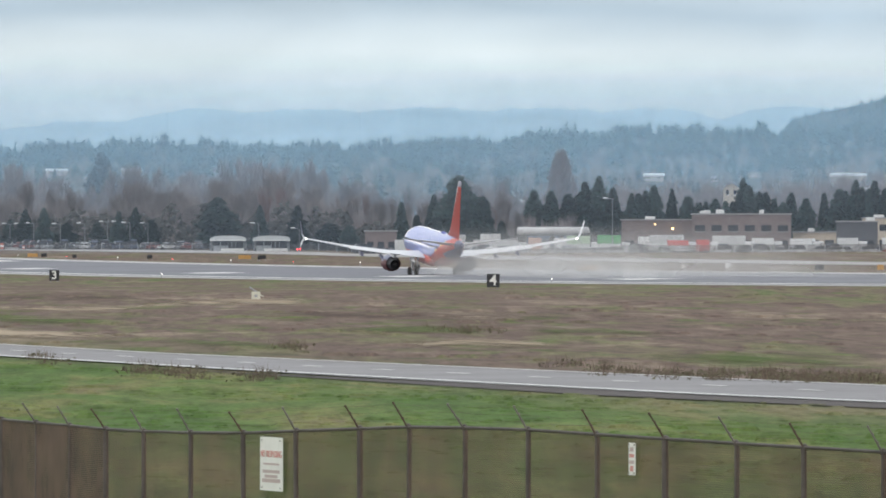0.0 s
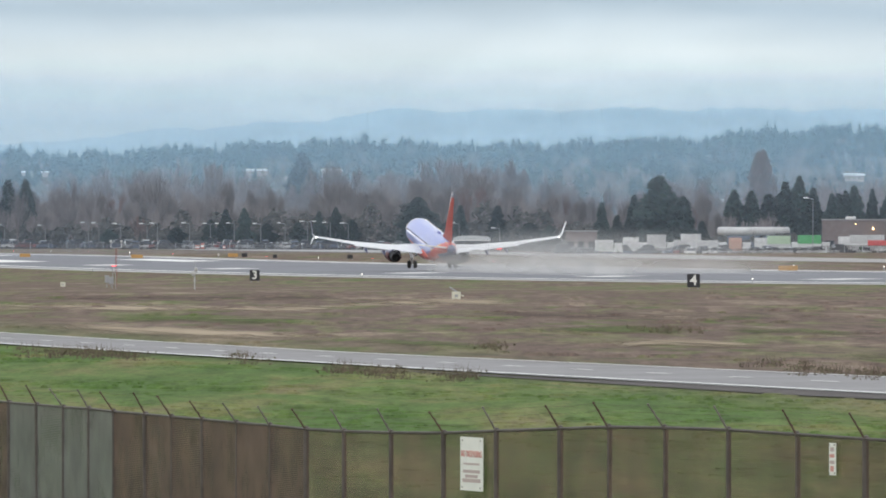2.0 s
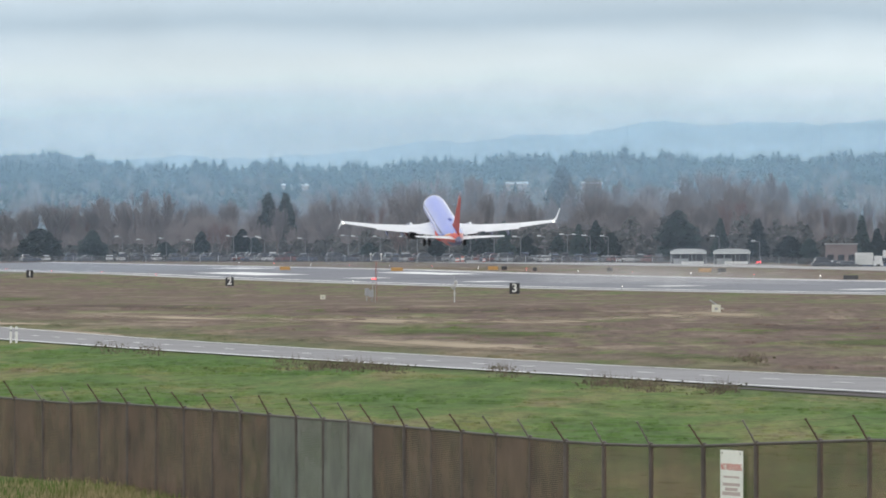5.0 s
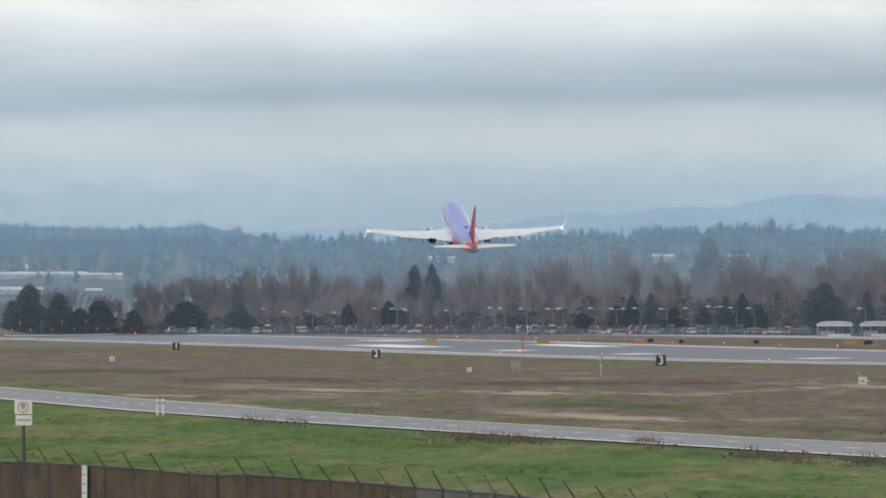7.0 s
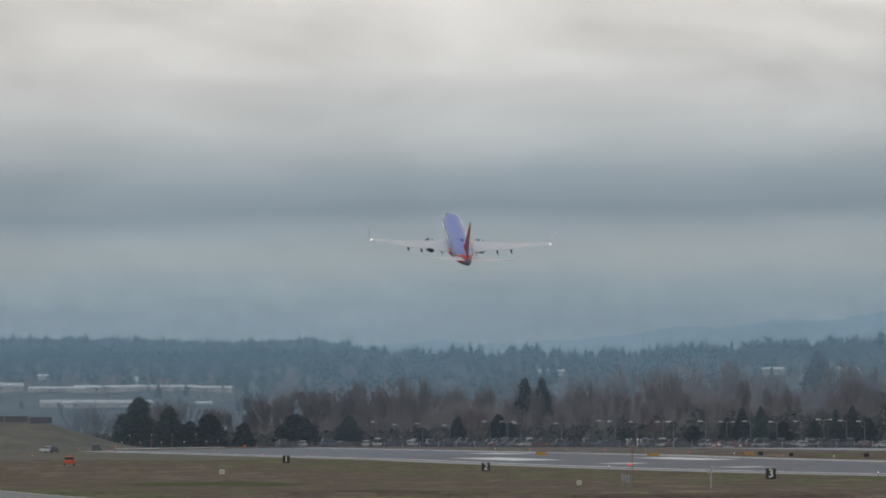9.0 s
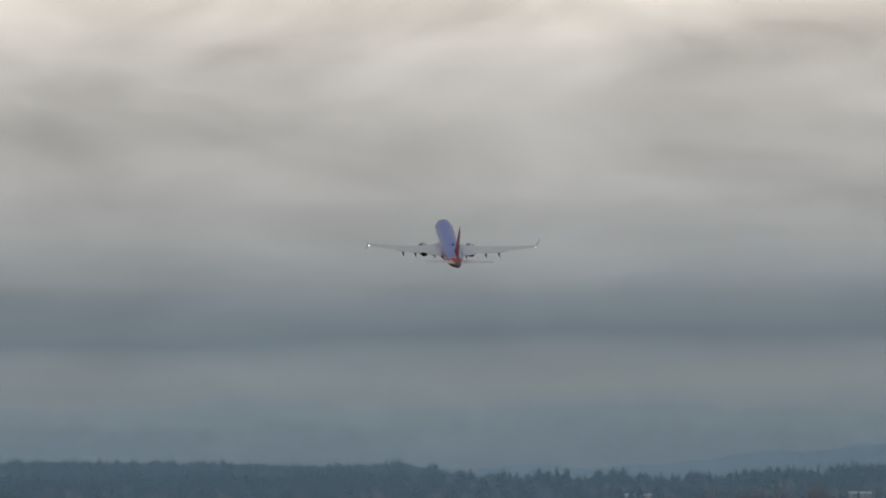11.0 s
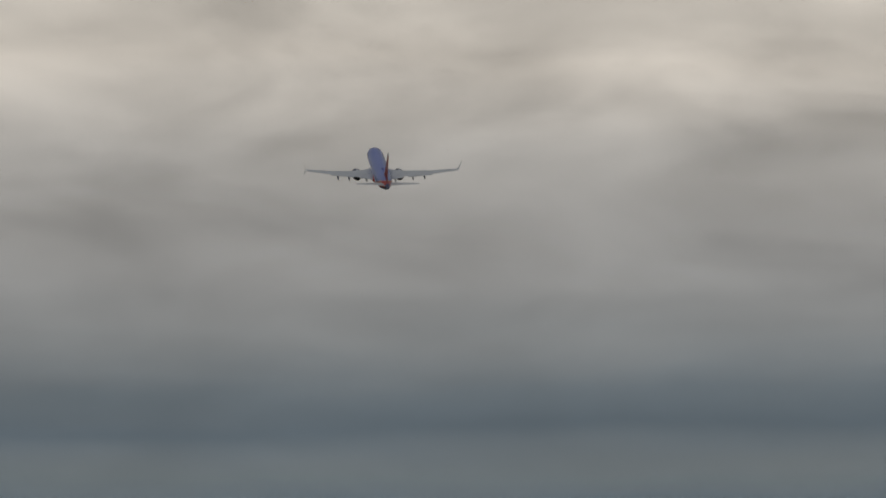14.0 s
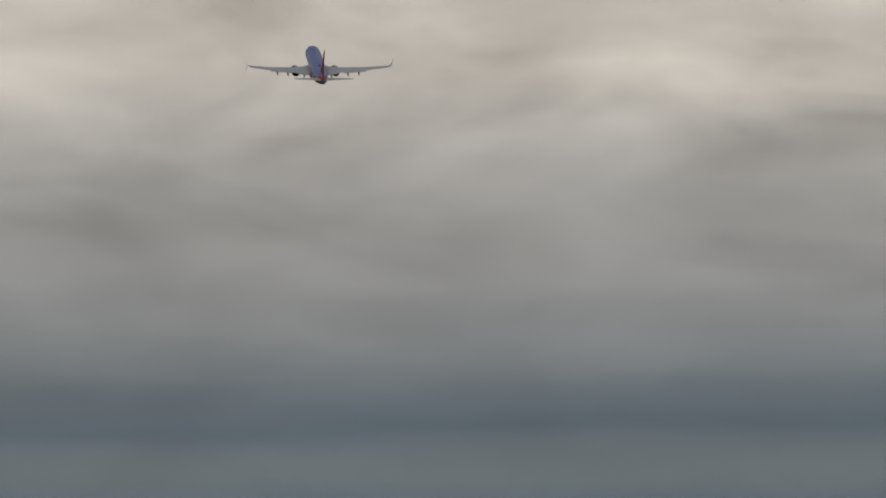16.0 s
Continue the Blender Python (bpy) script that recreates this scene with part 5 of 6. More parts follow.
def brush(count, seed):
    rnd = random.Random(seed)
    m = Mesh()
    for _ in range(count):
        X = rnd.uniform(-560, 2250)
        p = at(X, row_distance(X) + rnd.uniform(-15, 60) if X < 1640 else rnd.uniform(2435, 2480))
        clump(m, (p.x, p.y, p.z + rnd.random() ** 1.4 * brush_top(X) * (1.0 + 0.6 * noise.noise((X * 0.03, 1, 5)))), rnd.uniform(0.6, 1.3), rnd, 2)
    tagged(part("brush", m, BRUSH, None, "dark brown undergrowth below the bare trees"), category="shrubs", kind="stuff")


BRUSH = mat("dark_brush", (0.045, 0.044, 0.040), 0.95, vary=0.4, grain=0.3, big=0.05, coords="World")
brush(11500, 23)


# ---- haze and mist sheets ----


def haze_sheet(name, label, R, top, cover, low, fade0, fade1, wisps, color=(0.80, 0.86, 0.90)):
    """Added upright sheet imitating distance haze and hill mist: cover is its share near the ground, fading upwards."""
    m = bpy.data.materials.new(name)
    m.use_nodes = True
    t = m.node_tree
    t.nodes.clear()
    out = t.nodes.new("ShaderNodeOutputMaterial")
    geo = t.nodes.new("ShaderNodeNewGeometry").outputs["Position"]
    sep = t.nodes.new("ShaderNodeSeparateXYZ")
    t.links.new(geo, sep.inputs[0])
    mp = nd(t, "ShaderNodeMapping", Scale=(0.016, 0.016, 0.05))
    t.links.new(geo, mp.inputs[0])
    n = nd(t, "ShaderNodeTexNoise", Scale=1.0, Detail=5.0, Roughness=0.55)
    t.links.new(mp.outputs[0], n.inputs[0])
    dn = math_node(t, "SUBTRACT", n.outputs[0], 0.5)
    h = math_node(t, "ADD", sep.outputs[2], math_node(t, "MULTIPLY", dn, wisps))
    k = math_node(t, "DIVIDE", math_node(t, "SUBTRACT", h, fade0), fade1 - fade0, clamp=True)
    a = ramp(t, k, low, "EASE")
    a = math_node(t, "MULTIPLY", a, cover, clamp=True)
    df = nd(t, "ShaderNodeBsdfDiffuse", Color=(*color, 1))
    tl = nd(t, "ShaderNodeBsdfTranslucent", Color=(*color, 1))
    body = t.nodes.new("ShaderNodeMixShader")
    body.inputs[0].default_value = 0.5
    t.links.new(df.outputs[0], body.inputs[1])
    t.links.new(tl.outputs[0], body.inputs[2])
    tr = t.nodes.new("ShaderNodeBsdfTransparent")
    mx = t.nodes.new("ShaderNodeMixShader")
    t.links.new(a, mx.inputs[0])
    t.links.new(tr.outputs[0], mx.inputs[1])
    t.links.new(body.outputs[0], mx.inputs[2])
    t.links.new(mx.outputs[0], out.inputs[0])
    me = Mesh()
    rows = []
    for k in range(81):
        X = -2200 + 6000 * k / 80
        w = (X - X_INF) / F
        r = R(X) if callable(R) else R
        rows.append([(r * math.sin(w), r * math.cos(w), z) for z in (-3, top * 0.5, top)])
    me.rings(rows, close=False)
    ob = part(name, me, m, None, label, True)
    ob.visible_shadow = False
    return tagged(ob, category="mist", kind="stuff")


# each tinted sheet is thin; several behind one another imitate the blue of distance
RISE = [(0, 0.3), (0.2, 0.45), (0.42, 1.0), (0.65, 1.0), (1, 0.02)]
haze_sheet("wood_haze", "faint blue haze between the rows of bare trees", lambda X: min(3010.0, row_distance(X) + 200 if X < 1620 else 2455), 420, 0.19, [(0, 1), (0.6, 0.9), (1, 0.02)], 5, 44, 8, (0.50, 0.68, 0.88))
haze_sheet("valley_haze", "blue-tinted sheet imitating haze before the wooded ridge", 3040, 420, 0.235, RISE, 4, 54, 14, (0.34, 0.68, 0.95))
haze_sheet("valley_haze", "second blue-tinted sheet imitating haze before the wooded ridge", 3075, 420, 0.235, RISE, 4, 54, 20, (0.34, 0.68, 0.95))
haze_sheet("ridge_haze", "blue-tinted sheet imitating haze before the farther hills", 3830, 420, 0.235, [(0, 1.0), (0.5, 0.95), (1, 0.02)], 14, 56, 20, (0.58, 0.81, 0.97))
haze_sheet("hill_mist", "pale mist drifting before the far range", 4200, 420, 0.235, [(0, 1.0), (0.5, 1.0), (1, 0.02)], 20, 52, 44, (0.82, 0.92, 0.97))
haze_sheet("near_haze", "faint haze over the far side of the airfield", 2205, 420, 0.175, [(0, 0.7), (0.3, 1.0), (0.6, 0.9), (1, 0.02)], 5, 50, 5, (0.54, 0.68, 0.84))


# ---- car park, yards and buildings beyond the runway ----
def paint_material():
    m = bpy.data.materials.new("car_paint")
    m.use_nodes = True
    t = m.node_tree
    b = t.nodes["Principled BSDF"]
    info = t.nodes.new("ShaderNodeObjectInfo")
    col = ramp(t, info.outputs["Random"], [(0.0, (0.66, 0.67, 0.67)), (0.16, (0.34, 0.36, 0.38)), (0.28, (0.035, 0.04, 0.05)), (0.55, (0.10, 0.11, 0.13)), (0.72, (0.05, 0.08, 0.15)), (0.92, (0.22, 0.035, 0.03))], "CONSTANT")
    n = nd(t, "ShaderNodeTexNoise", Scale=2.0, Detail=3.0)
    g = ramp(t, n.outputs[0], [(0.3, 0.85), (0.7, 1.05)])
    t.links.new(mix(t, 1.0, col, g, "MULTIPLY"), b.inputs["Base Color"])
    b.inputs["Roughness"].default_value = 0.35
    b.inputs["Coat Weight"].default_value = 0.5
    return m


CARPAINT = paint_material()
WHITEVAN = mat("white_van_paint", (0.60, 0.60, 0.60), 0.5, vary=0.2, random_gain=0.2)
GREENTRUCK = mat("green_truck_paint", (0.06, 0.33, 0.10), 0.45, vary=0.1)
REDTRUCK = mat("red_truck_paint", (0.55, 0.06, 0.05), 0.45, vary=0.1)
ORANGECAR = mat("orange_red_car_paint", (0.60, 0.11, 0.05), 0.4, vary=0.08)


def car_meshes(h, length, paint):
    """Body, glass and wheel of a car; length along x."""
    w, L = 0.9, length / 2
    side = [(-L, 0.35), (-L, 0.85), (-L * 0.93, 0.95), (L * 0.42, 1.0), (L * 0.97, 0.78), (L, 0.55), (L, 0.32)]
    body = Mesh().rings([[(x, y * (1 if z < 0.9 else 0.94), z) for x, z in side] for y in (-w, -w * 0.97, w * 0.97, w)])
    cab = [(-L * 0.82, 0.93), (-L * 0.68, h * 0.92), (-L * 0.55, h), (L * 0.02, h), (L * 0.14, h * 0.96), (L * 0.46, 0.97)]
    roof = Mesh().rings([[(x * 0.97 - 0.03, y * (0.80 if z > 1.1 else 0.93), z + 0.03 if z > 1.2 else z) for x, z in cab[1:5]] for y in (-w, -w * 0.9, w * 0.9, w)])
    glass = Mesh().rings([[(x, y * (0.82 if z > 1.1 else 0.92), z) for x, z in cab] for y in (-w, w)])
    body.v, off = body.v + roof.v, len(body.v)
    body.f += [tuple(i + off for i in q) for q in roof.f]
    body.m += roof.m
    wheel = Mesh().rings([[(0.33 * math.cos(6.2832 * i / 14) * k, y, 0.33 * k * math.sin(6.2832 * i / 14)) for i in range(14)] for y, k in ((-0.1, 0.75), (-0.1, 1), (0.1, 1), (0.1, 0.75))])
    return body.data("body", paint), glass.data("window_glass", PANE), wheel.data("wheel", RUBBER), L


CARS = [car_meshes(1.45, 4.5, CARPAINT), car_meshes(1.8, 4.8, CARPAINT), car_meshes(2.05, 5.2, CARPAINT)]
REDCAR = car_meshes(1.55, 4.4, ORANGECAR)


def car(p, yaw, kind, label="parked car in the car park beyond the runway", group="parked cars"):
    body, glass, wheel, L = kind
    c = thing("car", label, "car", group)
    c.matrix_basis = Matrix.Translation(p) @ Matrix.Rotation(yaw, 4, "Z")
    part("body", body, None, c)
    part("window_glass", glass, None, c)
    for x in (-L * 0.62, L * 0.62):
        for y in (-0.82, 0.82):
            part("wheel", wheel, None, c).location = (x, y, 0.3)
    return c


rc = random.Random(21)
X = -190.0
while X < 940:
    for lane in range(2):
        if rc.random() < (0.85 if X > -60 else 0.4):
            car(at(X + rc.uniform(-6, 6), row_distance(X) - 60 - 28 * lane + rc.uniform(-4, 4), 0.02), rc.choice((0.1, 1.6, 1.6, 1.6, 3.2)) + rc.uniform(-0.1, 0.1), rc.choice(CARS))
    X += rc.uniform(15, 24)
X = 1230.0
while X < 2210:
    for lane in range(2):
        if rc.random() < 0.8:
            car(at(X + rc.uniform(-6, 6), 2235 + 26 * lane + rc.uniform(-4, 4), 0.02), rc.choice((0.1, 0.1, 1.6, 3.2)) + rc.uniform(-0.15, 0.15), rc.choice(CARS), "parked vehicle in a yard beyond the runway", "yard vehicles")
    X += rc.uniform(20, 34)
for X, R in ((-604, 2700), (-590, 2690), (-514, 2760)):
    car(at(X, R, 0.02), 1.6 + rc.uniform(-0.3, 0.3), CARS[0], "car driving on a far road with headlights on", "cars on the far road")
p = ground_hit(-563, 473)
car(p, 1.57 - 0.08, REDCAR, "orange-red airfield car on the dry grass", "airfield car")


def box_truck(X, R, length, h, upper, lower, label, yaw=0.0):
    p = at(X, R, 0.02)
    h += 0.5
    t = thing("box_truck", label, "truck")
    t.matrix_basis = Matrix.Translation(p) @ Matrix.Rotation(yaw - (X - X_INF) / F, 4, "Z")
    L = length / 2
    part("cargo_box", Mesh().box((-0.9, 0, 1.0 + (h - 1) * 0.42), (length - 2.1, 2.4, (h - 1) * 0.58), bevel=0.08), upper, t)
    part("lower_side", Mesh().box((-0.9, 0, 0.8), (length - 2.1, 2.36, (h - 1) * 0.42 + 0.2), bevel=0.05), lower, t)
    part("cab", Mesh().box((L - 1.0, 0, 0.6), (1.9, 2.2, 1.9), bevel=0.18, taper=0.88), WHITEVAN, t)
    part("windscreen", Mesh().box((L - 0.95, 0, 1.6), (1.86, 2.06, 0.6), bevel=0.1, taper=0.93), PANE, t)
    for x in (L - 1.0, -L * 0.55):
        for y in (-1.0, 1.0):
            w = Mesh().rings([[(x + 0.45 * k * math.cos(6.2832 * i / 14), y + o, 0.45 + 0.45 * k * math.sin(6.2832 * i / 14)) for i in range(14)] for o, k in ((-0.15, 0.7), (-0.15, 1), (0.15, 1), (0.15, 0.7))])
            part("wheel", w, RUBBER, t)


TANPAINT = mat("salmon_truck_paint", (0.50, 0.30, 0.23), 0.5, vary=0.12)
PALEGREEN = mat("pale_green_truck_paint", (0.42, 0.55, 0.38), 0.5, vary=0.12)
box_truck(1668, 2232, 6.6, 3.3, GREENTRUCK, WHITEVAN, "box truck with green and white sides in a yard")
box_truck(1614, 2236, 6.6, 3.2, PALEGREEN, WHITEVAN, "pale green box truck in a yard")
box_truck(1537, 2226, 4.6, 2.9, TANPAINT, TANPAINT, "salmon-coloured box truck in a yard")
box_truck(1790, 2222, 6.2, 2.3, REDTRUCK, WHITEVAN, "low truck with red and white sides in a yard")
box_truck(1834, 2219, 4.6, 2.4, REDTRUCK, REDTRUCK, "small red van in a yard")
for X, R, l, h in ((1305, 2232, 5.6, 2.6), (1397, 2264, 5.4, 3.5), (1458, 2264, 5.6, 3.6), (1440, 2240, 4.6, 2.5), (1484, 2236, 6.6, 2.4), (1352, 2262, 5.0, 3.0), (1590, 2246, 6.0, 2.8), (1770, 2246, 8.5, 3.3), (1738, 2250, 6.0, 3.0),
                   (1880, 2247, 8.2, 3.1), (1940, 2246, 6.0, 2.6), (2010, 2240, 6.6, 2.5), (2090, 2236, 6, 2.6), (2170, 2240, 6, 2.6)):
    box_truck(X, R, l, h, WHITEVAN, WHITEVAN, "white box truck parked in a yard", rc.uniform(-0.3, 0.3))
WHITECAR = car_meshes(1.6, 4.6, WHITEVAN)
for X in (1448, 1492, 1512, 1566, 1598, 1622, 1648, 1676, 1702, 1756, 1862, 1930, 1962, 1995, 2030, 2066, 2120):
    car(at(X, 2214 + rc.uniform(-4, 4), 0.02), rc.choice((0.1, 1.5, 3.2)) + rc.uniform(-0.2, 0.2), WHITECAR, "white car parked in a yard beyond the runway", "yard vehicles")


def storage_tank(X, R):
    p = at(X, R)
    t = thing("storage_tank", "long white cylindrical tank on a dark blue-grey base", "tank")
    t.matrix_basis = Matrix.Translation(p) @ Matrix.Rotation(-(X - X_INF) / F, 4, "Z")
    zt = height_of(402, R) - p.z
    r = 0.84
    m = Mesh().rings([[(x, k * math.cos(6.2832 * i / 20), zt - r + k * math.sin(6.2832 * i / 20)) for i in range(20)] for x, k in ((-7.2, 0.3 * r), (-7.05, 0.8 * r), (-6.7, r), (6.7, r), (7.05, 0.8 * r), (7.2, 0.3 * r))])
    part("tank", m, WHITEVAN, t, "", True)
    part("base", Mesh().box((0.6, 0.1, -0.2), (11.5, 1.9, zt - 2 * r + 0.15), bevel=0.08), mat("blue_grey_container", (0.12, 0.15, 0.20), 0.6, vary=0.2), t)
    for x in (-5.6, -2.8, 0, 2.8, 5.6):
        part("saddle", Mesh().box((x, 0, zt - 2 * r - 0.1), (0.3, 1.5, 0.7)), GREYBOX, t)
    part("ladder", Mesh().tube((6.2, -1.1, 0), (6.2, -1.1, zt + 0.3), 0.05, n=6).tube((6.6, -1.1, 0), (6.6, -1.1, zt + 0.3), 0.05, n=6), GREYBOX, t)


storage_tank(1561, 2292)

BRICK = mat("mauve_brown_brick", (0.19, 0.15, 0.145), 0.85, vary=0.15, grain=1.2, big=0.15)
BEIGE = mat("beige_stucco", (0.48, 0.41, 0.33), 0.85, vary=0.1, grain=0.8, big=0.1)
DARKCLAD = mat("dark_grey_cladding", (0.075, 0.075, 0.085), 0.7, vary=0.15)
ROOFGREY = mat("grey_roofing", (0.30, 0.29, 0.29), 0.8, vary=0.15)
PALEROOF = mat("pale_metal_roof", (0.66, 0.66, 0.64), 0.5, vary=0.08)


def building(X0, X1, R, Ytop, depth, wall, label, windows=0, floors=1, units=0, name="office_building"):
    """Flat-roofed block between two bearings, top at Ytop."""
    a, b = at(X0, R), at(X1, R)
    mid = (a + b) / 2
    d = (b - a)
    w = d.xy.length
    base = min(a.z, b.z) - 0.3
    h = height_of(Ytop, R) - base
    t = thing(name, label, "building")
    t.matrix_basis = Matrix.Translation((mid.x, mid.y, base)) @ Matrix.Rotation(math.atan2(d.y, d.x), 4, "Z")
    part("wall", Mesh().box((0, depth / 2, 0), (w, depth, h - 0.25), bevel=0.03), wall, t)
    part("roof", Mesh().box((0, depth / 2, h - 0.26), (w + 0.5, depth + 0.5, 0.26), bevel=0.03), ROOFGREY, t)
    for f in range(floors):
        for i in range(windows):
            x = w * ((i + 0.5) / windows - 0.5)
            z = 1.6 + f * 3.1
            win = part("window", Mesh().box((x, 0.0, z), (w / windows * 0.62, 0.12, 1.25)), PANE, t)
            part("frame", Mesh().box((x, -0.02, z - 0.12), (w / windows * 0.68, 0.14, 0.12)), ROOFGREY, win)
    ru = random.Random(int(X0))
    for i in range(units):
        x = w * ru.uniform(-0.42, 0.42)
        part("roof_unit", Mesh().box((x, depth * 0.3, h), (ru.uniform(0.8, 2.2), 1.6, ru.uniform(0.4, 0.9)), bevel=0.08), PALEROOF, t)
    return t


building(1682, 1815, 2345, 388, 14, BRICK, "low brown brick building with a flat roof", 5, 1, 1)
WARMLAMP = mat("warm_wall_lamp", (1.0, 0.75, 0.4), 0.4, vary=0.0, emit=(1.0, 0.62, 0.25, 5.0))
for X, Y, r in ((1772, 405, 0.24), (1741, 397, 0.13)):
    w = thing("wall_lamp", "glowing warm lamp on the brown building's wall", "lamp", "wall lamps")
    p = at(X, 2344.7)
    w.matrix_basis = Matrix.Translation((p.x, p.y, height_of(Y, 2344.7)))
    part("bulb", Mesh().ball((0, -0.25, 0), (r, r, r), 8, 5), WARMLAMP, w)
    part("bracket", Mesh().box((0, 0.0, -0.06), (0.1, 0.5, 0.12)), GREYBOX, w)
building(1806, 1982, 2330, 378, 16, BRICK, "two-storey brown brick building with a flat roof and roof units", 6, 2, 4)
building(2062, 2135, 2290, 391, 14, DARKCLAD, "dark clad shed with a flat roof", 2, 1, 1, "shed")
building(2108, 2260, 2330, 385, 14, BEIGE, "beige flat-roofed building beside a dark shed", 6, 2, 2)
building(1228, 1284, 2330, 408, 10, BRICK, "small low brown building among trees", 3, 1, 0, "hut")
building(1985, 2062, 2340, 410, 10, BEIGE, "low pale building beside the office", 3, 1, 1, "hut")
building(594, 613, 2480, 438, 2.4, WHITEVAN, "small white hut beside the runway's far side", 2, 1, 0, "hut")


SHELTERROOF = mat("weathered_white_roof", (0.46, 0.48, 0.49), 0.6, vary=0.12)


def barrier(X, R, w, h, material, label):
    """Striped airfield barrier board on two feet."""
    t = thing("barrier", label, "barrier", "runway barriers")
    t.matrix_basis = Matrix.Translation(at(X, R)) @ Matrix.Rotation(-(X - X_INF) / F, 4, "Z")
    for k in range(3):
        part("board", Mesh().box((0, 0, 0.25 + (h - 0.25) * k / 3), (w, 0.1, (h - 0.25) / 3 - 0.04), bevel=0.02), WHITEBOX if k == 1 else material, t)
    for x in (-0.4, 0.4):
        part("foot", Mesh().box((x * w, 0, -0.1), (0.15, 0.7, 0.4)), GREYBOX, t)


BARRIERRED = mat("faded_orange_board", (0.40, 0.12, 0.09), 0.6, vary=0.15)
for X, w, h in ((577, 0.9, 1.1), (586, 0.7, 1.5), (624, 0.6, 1.0)):
    barrier(X, 2470, w, h, BARRIERRED, "orange and white barrier board beside a small white hut")


def shelter(X0, X1, R):
    a, b = at(X0, R), at(X1, R)
    mid, d = (a + b) / 2, b - a
    w = d.xy.length
    t = thing("shelter", "white curved-roof passenger shelter on posts", "shelter", "white shelters")
    t.matrix_basis = Matrix.Translation(mid) @ Matrix.Rotation(math.atan2(d.y, d.x), 4, "Z")
    z = height_of(425, R) - mid.z
    top = height_of(417.5, R) - mid.z
    prof = [(-0.5, 0), (-0.49, 0.45), (-0.36, 0.85), (-0.15, 1.0), (0.2, 1.0), (0.42, 0.8), (0.5, 0.4), (0.5, 0)]
    part("roof", Mesh().rings([[(x * w, y, z + (top - z) * u) for x, u in prof] for y in (0, 0.3, 3.7, 4)]), SHELTERROOF, t, "", True)
    for x in (-0.46, -0.2, 0.1, 0.46):
        part("post", Mesh().tube((x * w, 0.5, -0.2), (x * w, 0.5, z + 0.1), 0.07, n=8), GREYBOX, t)
    part("wall", Mesh().box((0, 3.2, -0.1), (w * 0.96, 0.15, z)), DARKCLAD, t, "dark back wall")
    part("counter", Mesh().box((-w * 0.2, 1.5, -0.1), (w * 0.4, 1.0, 1.2), bevel=0.05), GREYBOX, t)
    part("kick_panel", Mesh().box((w * 0.12, 0.45, -0.1), (w * 0.62, 0.08, 0.62)), PALEROOF, t, "pale lower panel")
    for i in range(5):
        part("mullion", Mesh().box((w * (-0.42 + 0.21 * i), 0.42, 0.5), (0.08, 0.08, z - 0.5)), GREYBOX, t)
    part("fascia", Mesh().box((0, 0.02, z - 0.16), (w * 0.99, 0.12, 0.18), bevel=0.02), WHITEBOX, t)


shelter(953, 1018, 2330)
shelter(1029, 1096, 2322)


DULLPOLE = mat("weathered_lamp_pole", (0.17, 0.17, 0.175), 0.6, vary=0.2)


def street_lamp(X, Y, twin):
    R = row_distance(X) - 50
    p = at(X, R)
    h = height_of(Y, R) - p.z
    t = thing("street_lamp", "tall grey car-park lamp with a flat head", "lamp", "car park lamps")
    t.matrix_basis = Matrix.Translation(p) @ Matrix.Rotation(-(X - X_INF) / F, 4, "Z")
    part("pole", Mesh().tube((0, 0, -0.2), (0, 0, h), 0.1, 0.06, n=8), DULLPOLE, t, "", True)
    for s in ((-1, 1) if twin else (-1,)):
        arm = part("arm", Mesh().tube((0, 0, h - 0.05), (s * 1.1, 0, h + 0.12), 0.05, n=6), GREYBOX, t)
        part("head", Mesh().box((s * 1.35, 0, h + 0.06), (0.95, 0.45, 0.2), bevel=0.06), WHITEBOX, arm)


for X, Y, tw in ((-16, 397, 0), (22, 402, 0), (62, 400, 0), (110, 403, 0), (181, 396, 0), (212, 397, 1), (236, 399, 0), (308, 400, 0), (384, 395, 0), (403, 396, 0), (441, 397, 0), (488, 397, 1), (506, 396, 0), (563, 396, 0), (600, 397, 1), (642, 396, 0), (689, 397, 0), (732, 396, 0),
                 (772, 393, 1), (812, 395, 0), (844, 396, 0), (1040, 396, 0), (1112, 405, 0), (1666, 352, 0)):
    street_lamp(X, Y, tw)

# mesh fence between the taxiway and the car park
FABRIC_FAR = mesh_material("far_grey_mesh", (0.085, 0.08, 0.085), 0.30, 0.2)
far_fence = thing("far_fence", "grey mesh security fence between taxiway and car park", "fence")
spots = [at(X, row_distance(X) - 105) for X in range(-230, 2260, 32)]
for a, b in zip(spots, spots[1:]):
    part("post", Mesh().tube((a.x, a.y, a.z - 0.2), (a.x, a.y, a.z + 1.5), 0.05, n=6), GREYBOX, far_fence)
    n = Vector((b.y - a.y, a.x - b.x, 0)).normalized() * 0.01
    q = [a, b, b + Vector((0, 0, 1.4)), a + Vector((0, 0, 1.4))]
    part("mesh_panel", Mesh().add([v + n for v in q] + [v - n for v in q], [(0, 1, 2, 3), (7, 6, 5, 4), (0, 3, 7, 4), (1, 5, 6, 2), (3, 2, 6, 7), (0, 4, 5, 1)]), FABRIC_FAR, far_fence)

